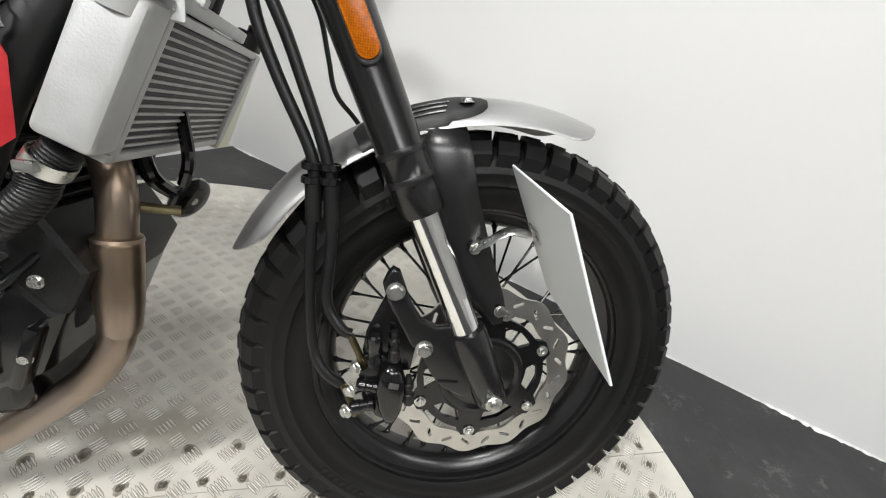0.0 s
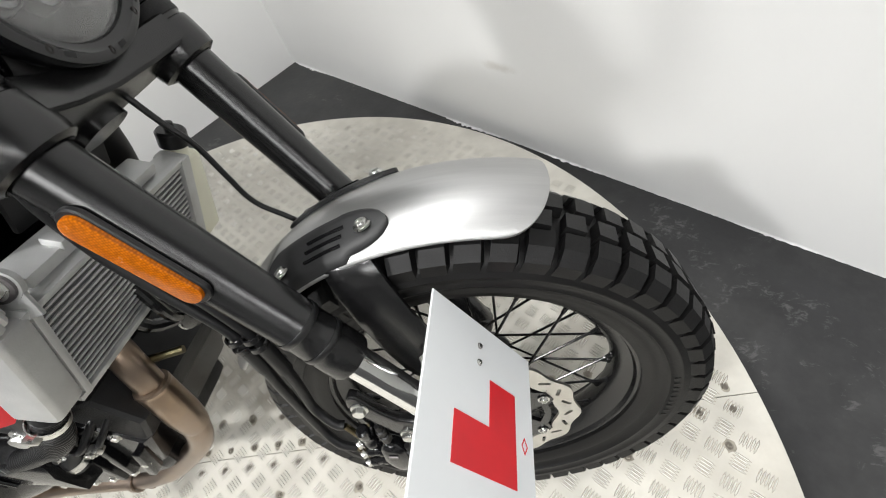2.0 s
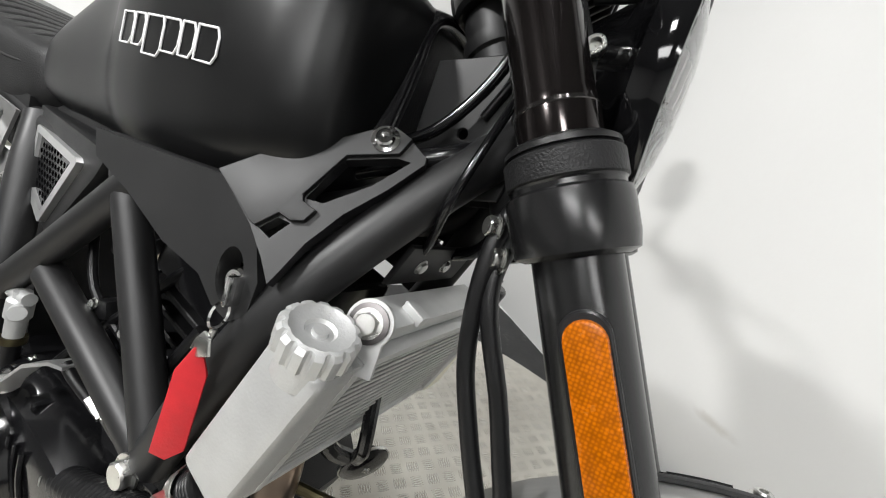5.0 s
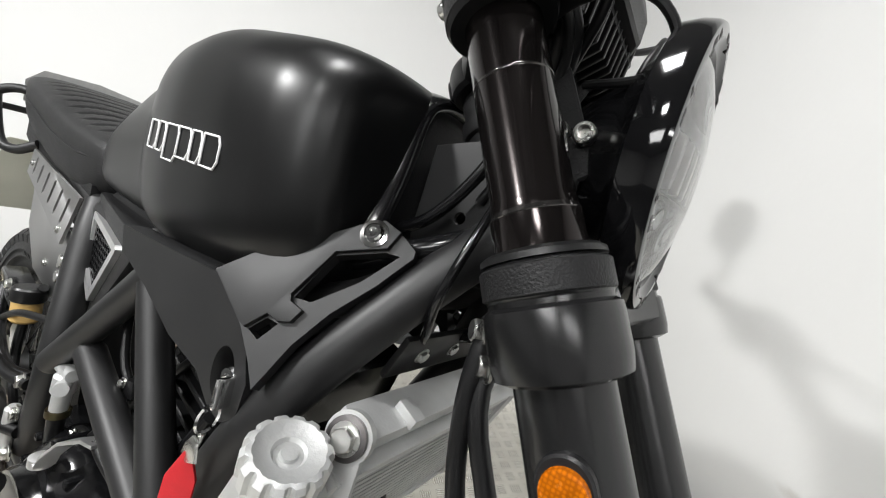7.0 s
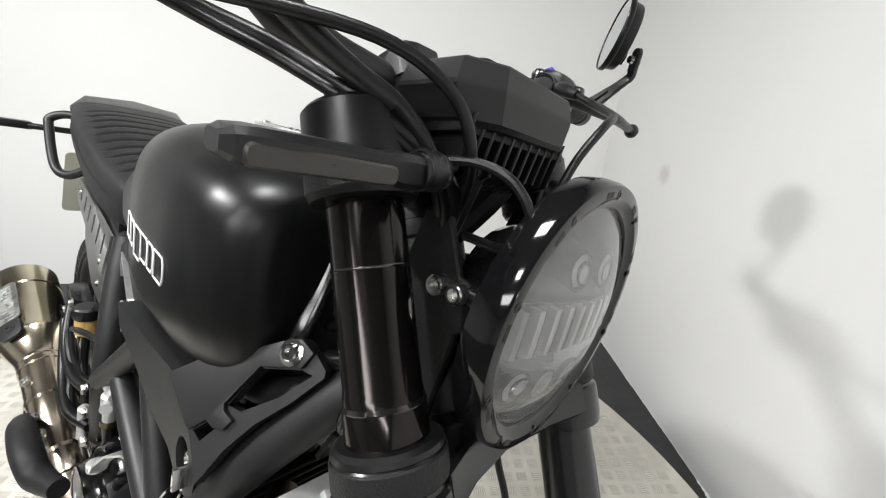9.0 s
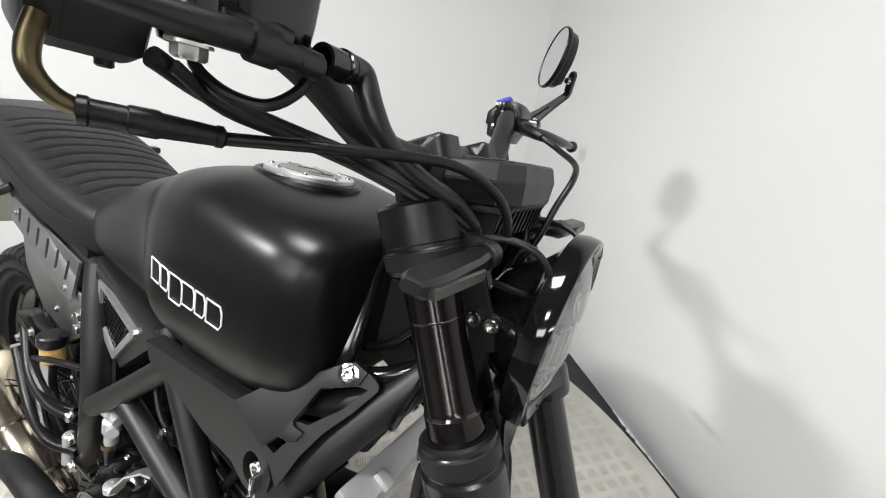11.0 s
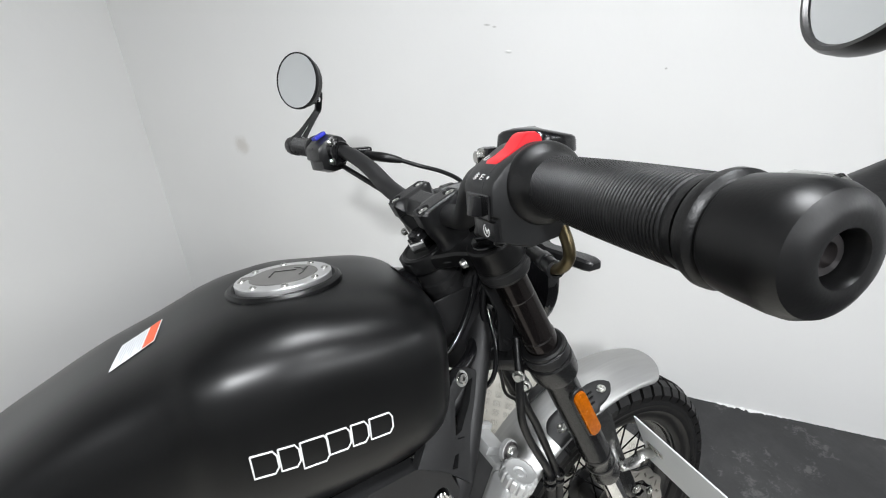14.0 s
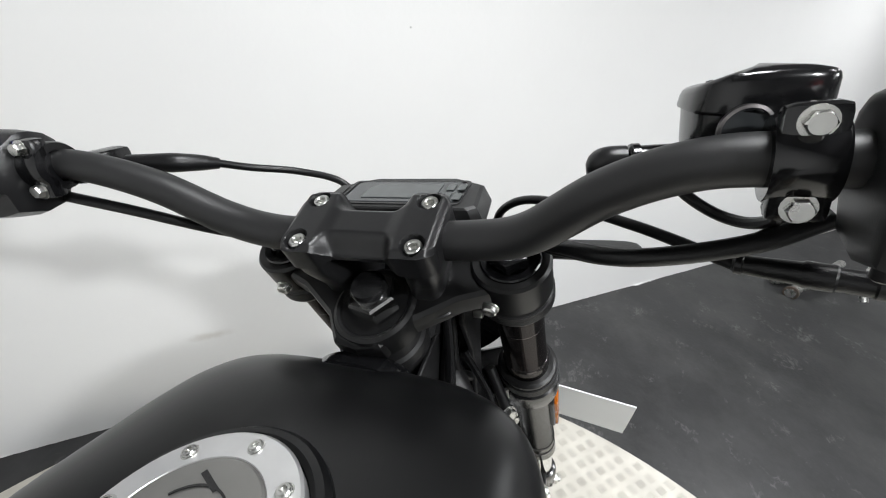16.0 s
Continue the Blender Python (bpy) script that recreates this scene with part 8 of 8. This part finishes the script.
# brake light switch at the lever's root, with its two-step plug
bm = B()
m = frame_at((-0.3405, -0.2465, 1.0755), (0.005, 0.0335, -0.002))
lathe(bm, [(0, 0), (0.0085, 0.0005), (0.0088, 0.002), (0.0088, 0.0125), (0.0062, 0.014), (0.0058, 0.024), (0.0068, 0.0245), (0.0068, 0.036), (0.0055, 0.0375), (0, 0.038)], m, 20)
part("brake_switch", bm, BLACK_PLASTIC, perch, "black plunger switch beside the lever")

# throttle cable: brass elbow, boot, cable down to the head
bm = B()
tube(bm, [(-0.399, -0.296, 1.066), (-0.397, -0.3, 1.054), (-0.3955, -0.3, 1.044), (-0.395, -0.293, 1.035), (-0.393, -0.281, 1.03)], 0.0042, 12, 5)
part("cable_elbow", bm, BRASS, bike, "tarnished metal throttle cable elbow")
bm = B()
boot = Vector((-0.394, -0.286, 1.031)), Vector((-0.372, -0.2315, 1.0285))
lathe(bm, [(0.0045, -0.001), (0.0066, -0.0005), (0.0068, 0.003), (0.006, 0.004), (0.006, 0.0165), (0.0068, 0.0175), (0.007, 0.0285), (0.0062, 0.03), (0.0052, 0.053), (0.0058, 0.0535), (0.0058, 0.0565), (0.004, 0.058)], frame_at(boot[0], boot[1] - boot[0]), 18)
part("cable_boot", bm, HOSE, bike, "stepped rubber boot on the throttle cable")
bm = B()
tube(bm, [(-0.373, -0.233, 1.028), (-0.335, -0.185, 1.034), (-0.296, -0.122, 1.037), (-0.27, -0.088, 1.02), (-0.262, -0.072, 0.99), (-0.285, -0.045, 0.955), (-0.305, -0.035, 0.91), (-0.33, -0.035, 0.86)], 0.0036, 12, 7)
part("throttle_cable", bm, HOSE, bike, "black throttle cable")
for k, pts in enumerate(([(-0.385, -0.262, 1.06), (-0.3915, -0.2284, 1.047), (-0.388, -0.178, 1.0355), (-0.352, -0.14, 1.024), (-0.3, -0.106, 1.002), (-0.28, -0.06, 0.97), (-0.305, -0.03, 0.92)], [(-0.3155, -0.125, 1.024), (-0.295, -0.0998, 1.0088), (-0.283, -0.08, 0.985), (-0.295, -0.045, 0.94), (-0.3, -0.04, 0.86), (-0.27, -0.055, 0.82)],
                         [(-0.38, -0.255, 1.058), (-0.383, -0.226, 1.042), (-0.381, -0.176, 1.0305), (-0.346, -0.14, 1.0175), (-0.296, -0.108, 0.996), (-0.282, -0.062, 0.963), (-0.308, -0.032, 0.9)], [(-0.41, 0.25, 1.075), (-0.39, 0.2, 1.055), (-0.35, 0.14, 1.02), (-0.3, 0.08, 0.99), (-0.285, 0.05, 0.95), (-0.3, 0.04, 0.9)])):
    bm = B()
    tube(bm, pts, (0.0052, 0.005, 0.0036, 0.0045)[k], 12, 7)
    part(("wiring_sleeve", "brake_hose", "wiring_sleeve", "wiring_sleeve")[k], bm, HOSE, bike, "black rubber sleeved lead")

bm = B()
tube(bm, [(-0.349, -0.176, 1.0795), (-0.35, -0.1685, 1.0795), (-0.349, -0.1635, 1.078), (-0.3455, -0.163, 1.0735), (-0.337, -0.1635, 1.061), (-0.328, -0.158, 1.045), (-0.32, -0.142, 1.031), (-0.31, -0.121, 1.0195), (-0.2975, -0.102, 1.01)], [0.0086, 0.0088, 0.0088, 0.0084, 0.0078, 0.0074, 0.007, 0.0064, 0.0058], 18, 5)
sleeve = part("hose_sleeve", bm, BLACK_PLASTIC, bike, "thick black rubber elbow sleeve on the brake hose", 60)
bm = B()
lathe(bm, [(0.006, -0.004), (0.0082, -0.004), (0.0082, 0.013), (0.0095, 0.0135), (0.0095, 0.0175), (0.0088, 0.0185), (0.006, 0.0185)], frame_at((-0.3455, -0.196, 1.0795), (-0.0045, 0.026, 0)), 22)
part("hose_collar", bm, GLOSS_BLACK, sleeve)
bm = B()
tube(bm, [(-0.3945, -0.2375, 1.068), (-0.3898, -0.2395, 1.0603), (-0.3705, -0.235, 1.0511), (-0.353, -0.225, 1.0496), (-0.3492, -0.21, 1.0591), (-0.3527, -0.2, 1.0708), (-0.358, -0.2, 1.079)], 0.0032, 10, 6)
part("switch_lead", bm, HOSE, perch, "black looped brake switch lead")

# ------------------------------------------------ left controls
AX_L = Vector((-0.014, 0.1, 0.002)).normalized()
SWL = frame_at((-0.4205, 0.268, 1.101), AX_L, (0, 0, 1))
bm = B()
rings = []
for z, k in ((-0.032, 0.72), (-0.029, 0.88), (-0.018, 0.95), (0.004, 1.0), (0.024, 1.0), (0.03, 0.9), (0.031, 0.75)):
    rings.append([SWL @ Vector((x * k * 1.02, -y * k * 1.02, z)) for x, y in reversed(outline)])
loft(bm, rings)
switch_l = part("switch_housing", bm, BLACK_PLASTIC, bike, "black switch housing with a blue switch", 35)
bm = B()
solid(bm, [SWL @ Vector(q) for q in ((0.0165, -0.024, -0.01), (0.015, -0.0255, 0.005), (0.0255, -0.004, 0.009), (0.0265, -0.004, -0.007))], (SWL.to_3x3() @ Vector((0.006, -0.003, 0))), 0.0022)
part("dip_switch", bm, BLUE, switch_l, "blue dip switch")
bm = B()
box(bm, (0.014, 0.024, 0.006), SWL @ frame_at((-0.022, -0.023, 0.004), (-0.25, -1, 0), (1, 0, 0)), 0.002)
box(bm, (0.012, 0.02, 0.008), SWL @ frame_at((-0.002, -0.026, 0.004), (0, -1, 0), (1, 0, 0)), 0.002)
part("turn_switch", bm, GLOSS_BLACK, switch_l)
bm = B()
PL = frame_at((-0.4125, 0.229, 1.0975), AX_L, (0, 0, 1))
lathe(bm, [(0.0115, -0.01), (0.017, -0.01), (0.018, -0.008), (0.018, 0.008), (0.017, 0.01), (0.0115, 0.01)], PL, 28)
box(bm, (0.044, 0.012, 0.02), PL @ pose(0, -0.008, 0), 0.004)
box(bm, (0.022, 0.05, 0.018), PL @ pose(-0.006, 0.03, -0.008), 0.005)
perch_l = part("clutch_perch", bm, GLOSS_BLACK, bike, "gloss black clutch lever perch")
for sx in (0.0155, -0.0155):
    bm = B()
    hex_bolt(bm, PL @ frame_at((sx, -0.013, 0), (0, -1, 0)), 0.0043, 0.006)
    part("perch_bolt", bm, STEEL, perch_l)
lever([(-0.372, 0.205, 1.085), (-0.355, 0.225, 1.084), (-0.344, 0.25, 1.083), (-0.335, 0.29, 1.082), (-0.336, 0.33, 1.082), (-0.339, 0.365, 1.082)], [0.009, 0.0105, 0.0105, 0.0085, 0.007, 0.0062], Vector((-0.339, 0.374, 1.082)), "satin black clutch lever with ball end")
bm = B()
tube(bm, [(-0.372, 0.205, 1.089), (-0.358, 0.175, 1.086), (-0.342, 0.163, 1.082), (-0.328, 0.158, 1.078)], [0.0075, 0.0082, 0.007, 0.005], 14, 4)
part("clutch_boot", bm, HOSE, bike)
bm = B()
tube(bm, [(-0.33, 0.16, 1.079), (-0.3, 0.15, 1.067), (-0.27, 0.12, 1.055), (-0.258, 0.08, 1.04), (-0.262, 0.058, 1.01), (-0.27, 0.05, 0.97), (-0.29, 0.045, 0.92)], 0.0036, 12, 7)
part("clutch_cable", bm, HOSE, bike, "black clutch cable")

# ------------------------------------------------ instrument
DM = pose(-0.295, -0.008, 1.029, 0, -8, 0) @ Matrix.Diagonal((0.88, 0.86, 1, 1))
bm = B()
octo = [(0.034, -0.05), (0.034, 0.05), (0.018, 0.082), (-0.03, 0.086), (-0.036, 0.078), (-0.036, -0.078), (-0.03, -0.086), (0.018, -0.082)]
loft(bm, [[DM @ Vector((x * k, y * k, z)) for x, y in octo] for z, k in ((-0.022, 0.86), (-0.019, 0.93), (-0.003, 1.0), (-0.002, 1.01), (0.0005, 1.01), (0.002, 1.0), (0.013, 0.94), (0.0145, 0.9))])
dash = part("instrument", bm, GREY_PLASTIC, bike, "charcoal digital instrument on the bars", 25)
bm = B()
prism(bm, rounded(0.044, 0.118, 0.006, 3), 0.002, DM @ pose(-0.002, 0.002, 0.0146), 0.0005, 1)
part("display", bm, LCD, dash, "dark glossy display")
bm = B()
prism(bm, [(0.012, -0.045), (0.012, 0.034), (-0.018, 0.034), (-0.018, -0.045)], 0.001, DM @ pose(0.001, 0.008, 0.0158))
part("display_field", bm, DISPLAY, dash, "dim grey display field")
bm = B()
for x, y in ((-0.014, -0.0475), (-0.014, -0.0585), (0.006, -0.0475), (0.006, -0.0585)):
    box(bm, (0.013, 0.008, 0.0008), DM @ pose(x, y, 0.0162), 0.0003, 1)
    part("warning_icon", bm, DISPLAY, dash)
    bm = B()
prism(bm, rounded(0.052, 0.132, 0.006, 3), 0.0035, DM @ pose(-0.002, 0.002, 0.0136), 0, 1, [rounded(0.0465, 0.1245, 0.005, 3)])
part("bezel", bm, BLACK_PLASTIC, dash)
bm = B()
prism(bm, rounded(0.026, 0.0125, 0.004, 3), 0.0035, DM @ pose(-0.002, 0.0735, 0.0145), 0.001, 1)
part("button", bm, BLACK_PLASTIC, dash)
src = None
for k in range(11):
    m = DM @ pose(0.006, -0.066 + 0.0132 * k, -0.0355, 0, -14, 0)
    if src is None:
        bm = B()
        prism(bm, [(0.024, 0.016), (-0.03, 0.016), (-0.02, -0.018), (0.004, -0.014)], 0.0038, pose(0, 0, 0, 90, 0, 0), 0.0008, 1)
        src = part("cooling_fin", bm, BLACK_PLASTIC, dash)
        src.matrix_basis = m
    else:
        again("cooling_fin", src, m, dash)
bm = B()
box(bm, (0.05, 0.15, 0.006), DM @ pose(-0.004, 0, -0.0235), 0.002)
box(bm, (0.02, 0.1, 0.03), DM @ pose(-0.02, 0, -0.038), 0.004)
tube(bm, [(-0.3, 0.03, 0.99), (-0.31, 0.02, 0.96), (-0.33, 0.0, 0.92)], 0.012, 10, 3)
tube(bm, [(-0.29, -0.03, 0.99), (-0.3, -0.03, 0.95), (-0.32, -0.02, 0.9)], 0.01, 10, 3)
part("instrument_mount", bm, CAST_BLACK, dash)

# ------------------------------------------------ front indicators
for side in (-1, 1):
    bm = B()
    tube(bm, [(-0.305, side * 0.075, 0.978), (-0.28, side * 0.09, 0.981), (-0.262, side * 0.098, 0.981), (-0.2615, side * 0.112, 0.98)], [0.011, 0.0105, 0.0095, 0.009], 18, 4)
    for k in range(3):
        lathe(bm, [(0.0088, -0.0015), (0.0105, -0.001), (0.0105, 0.001), (0.0088, 0.0015)], frame_at((-0.262, side * (0.1 + 0.0045 * k), 0.981), (0, 1, 0)), 18)
    stalk = part("front_indicator", bm, BLACK_PLASTIC, bike, "black indicator with smoked lens")
    bm = B()
    rings = []
    for y, w, h, x in ((0.112, 0.0075, 0.0075, -0.262), (0.125, 0.0095, 0.0082, -0.262), (0.132, 0.0102, 0.0066, -0.262), (0.18, 0.0112, 0.0067, -0.26), (0.192, 0.0108, 0.0065, -0.26), (0.199, 0.0092, 0.0056, -0.2602), (0.2025, 0.006, 0.0035, -0.2605)):
        rings.append([(x + w * a, side * y, 0.9795 + h * b) for a, b in ((1, 0.6), (0.7, 1), (-0.7, 1), (-1, 0.6), (-1, -0.6), (-0.7, -1), (0.7, -1), (1, -0.6))])
    loft(bm, rings)
    part("indicator_body", bm, BLACK_PLASTIC, stalk, "", 30)
    bm = B()
    prism(bm, rounded(0.062, 0.0085, 0.003, 3), 0.003, frame_at((-0.2495, side * 0.166, 0.9775), (1, side * 0.03, 0.0), (0, 1, 0)), 0.001, 1)
    part("indicator_lens", bm, SMOKED, stalk, "smoked lens")
    bm = B()
    tube(bm, [(-0.29, side * 0.088, 0.982), (-0.26, side * 0.075, 0.99), (-0.235, side * 0.068, 0.985), (-0.222, side * 0.06, 0.965), (-0.235, side * 0.055, 0.948), (-0.27, side * 0.05, 0.945)], 0.003, 10, 6)
    part("indicator_lead", bm, HOSE, stalk)

# looms and leads in front of the tank
for pts, r in (([(-0.41, -0.075, 0.79), (-0.375, -0.07, 0.805), (-0.34, -0.06, 0.82), (-0.31, -0.035, 0.84)], 0.009), ([(-0.4, -0.05, 0.82), (-0.36, -0.05, 0.84), (-0.33, -0.045, 0.88), (-0.31, -0.04, 0.93)], 0.005),
               ([(-0.3, -0.05, 0.88), (-0.305, -0.075, 0.83), (-0.315, -0.08, 0.79), (-0.33, -0.06, 0.76), (-0.35, -0.03, 0.74)], 0.0035), ([(-0.27, -0.03, 0.87), (-0.29, -0.02, 0.8), (-0.31, 0.0, 0.76), (-0.35, 0.03, 0.74)], 0.006)):
    bm = B()
    tube(bm, pts, r, 12, 6)
    part("wiring_loom", bm, GLOSS_BLACK, bike, "glossy taped wiring loom")
for x, y, z in ((-0.275, -0.0865, 0.7825), (-0.2655, -0.0875, 0.764)):
    bm = B()
    hex_bolt(bm, frame_at((x, y, z), (-0.7, -0.7, 0)), 0.0062, 0.008)
    part("yoke_bolt", bm, STEEL, yoke)

# ------------------------------------------------ key with its red fob, hanging from the lock
key = new("key_fob")
key.matrix_world = bike.matrix_world @ pose(0.011, 0, 0)
tagged(key, "ignition key with steel ring and red leather fob", "key fob")
bm = B()
box(bm, (0.004, 0.014, 0.022), pose(-0.431, -0.145, 0.69), 0.002)
lathe(bm, [(0.0095, -0.0012), (0.0107, 0), (0.0095, 0.0012), (0.0083, 0), (0.0095, -0.0012)], frame_at((-0.431, -0.152, 0.674), (1, 0.3, 0)), 24)
part("key_ring", bm, CHROME, key)
bm = B()
tube(bm, [(-0.431, -0.153, 0.664), (-0.433, -0.154, 0.655), (-0.436, -0.155, 0.644)], 0.0022, 8, 3)
solid(bm, [(-0.434, -0.158, 0.662), (-0.427, -0.159, 0.66), (-0.424, -0.159, 0.648), (-0.436, -0.158, 0.642), (-0.445, -0.157, 0.645), (-0.442, -0.157, 0.653)], (0.001, 0.002, 0), 0.0005)
part("key_blade", bm, STEEL, key)
bm = B()
solid(bm, [(-0.439, -0.1585, 0.648), (-0.434, -0.1555, 0.648), (-0.4285, -0.152, 0.63), (-0.4305, -0.154, 0.573), (-0.4395, -0.16, 0.564), (-0.4485, -0.1665, 0.568), (-0.4455, -0.164, 0.63)], (-0.0016, 0.0023, 0), 0.0008)
part("fob", bm, TAG_RED, key, "red stitched leather fob")

# ---------------------------------------------------------------- loose exhaust parts on the floor by the wall
def on_floor(name, label, category):
    ob = new(name)
    ob.matrix_world = pose(0, 0, FLOOR_Z)
    return tagged(ob, label, category)


old = on_floor("spare_silencer", "spare polished steel silencer lying on the floor", "silencer")
SP = frame_at((2.36, -1.1, 0.062), (0.62, -0.78, 0.02), (0, 0, 1))
bm = B()
lathe(bm, [(0, 0), (0.03, 0.0), (0.05, 0.012), (0.058, 0.03), (0.058, 0.25), (0.052, 0.27), (0.03, 0.285), (0, 0.286)], SP, 28)
part("can", bm, STEEL, old)
bm = B()
box(bm, (0.012, 0.06, 0.03), SP @ pose(0.055, 0.0, 0.14), 0.004)
part("hanger", bm, EXHAUST, old)
pipe = on_floor("spare_exhaust_pipe", "spare bent steel exhaust pipe lying on the floor", "exhaust pipe")
bm = B()
tube(bm, [(2.23, -1.18, 0.03), (2.36, -1.27, 0.045), (2.5, -1.42, 0.055), (2.66, -1.55, 0.05), (2.86, -1.6, 0.045), (3.0, -1.68, 0.045)], 0.03, 18, 6)
part("pipe", bm, STEEL, pipe)
bm = B()
lathe(bm, [(0.03, -0.008), (0.042, -0.008), (0.042, 0.008), (0.03, 0.008)], frame_at((2.24, -1.187, 0.031), (-0.8, 0.56, -0.1)), 24)
part("flange", bm, EXHAUST, pipe)
bm = B()
lathe(bm, [(0.03, -0.006), (0.036, -0.006), (0.036, 0.006), (0.03, 0.006)], frame_at((2.5, -1.42, 0.055), (0.7, -0.7, 0)), 24)
part("weld_band", bm, EXHAUST, pipe)
pipe2 = on_floor("spare_header_pipe", "second spare exhaust pipe standing against the first", "exhaust pipe")
bm = B()
tube(bm, [(2.42, -1.62, 0.03), (2.46, -1.6, 0.1), (2.55, -1.62, 0.2), (2.7, -1.72, 0.24)], 0.022, 16, 6)
part("pipe", bm, STEEL, pipe2)
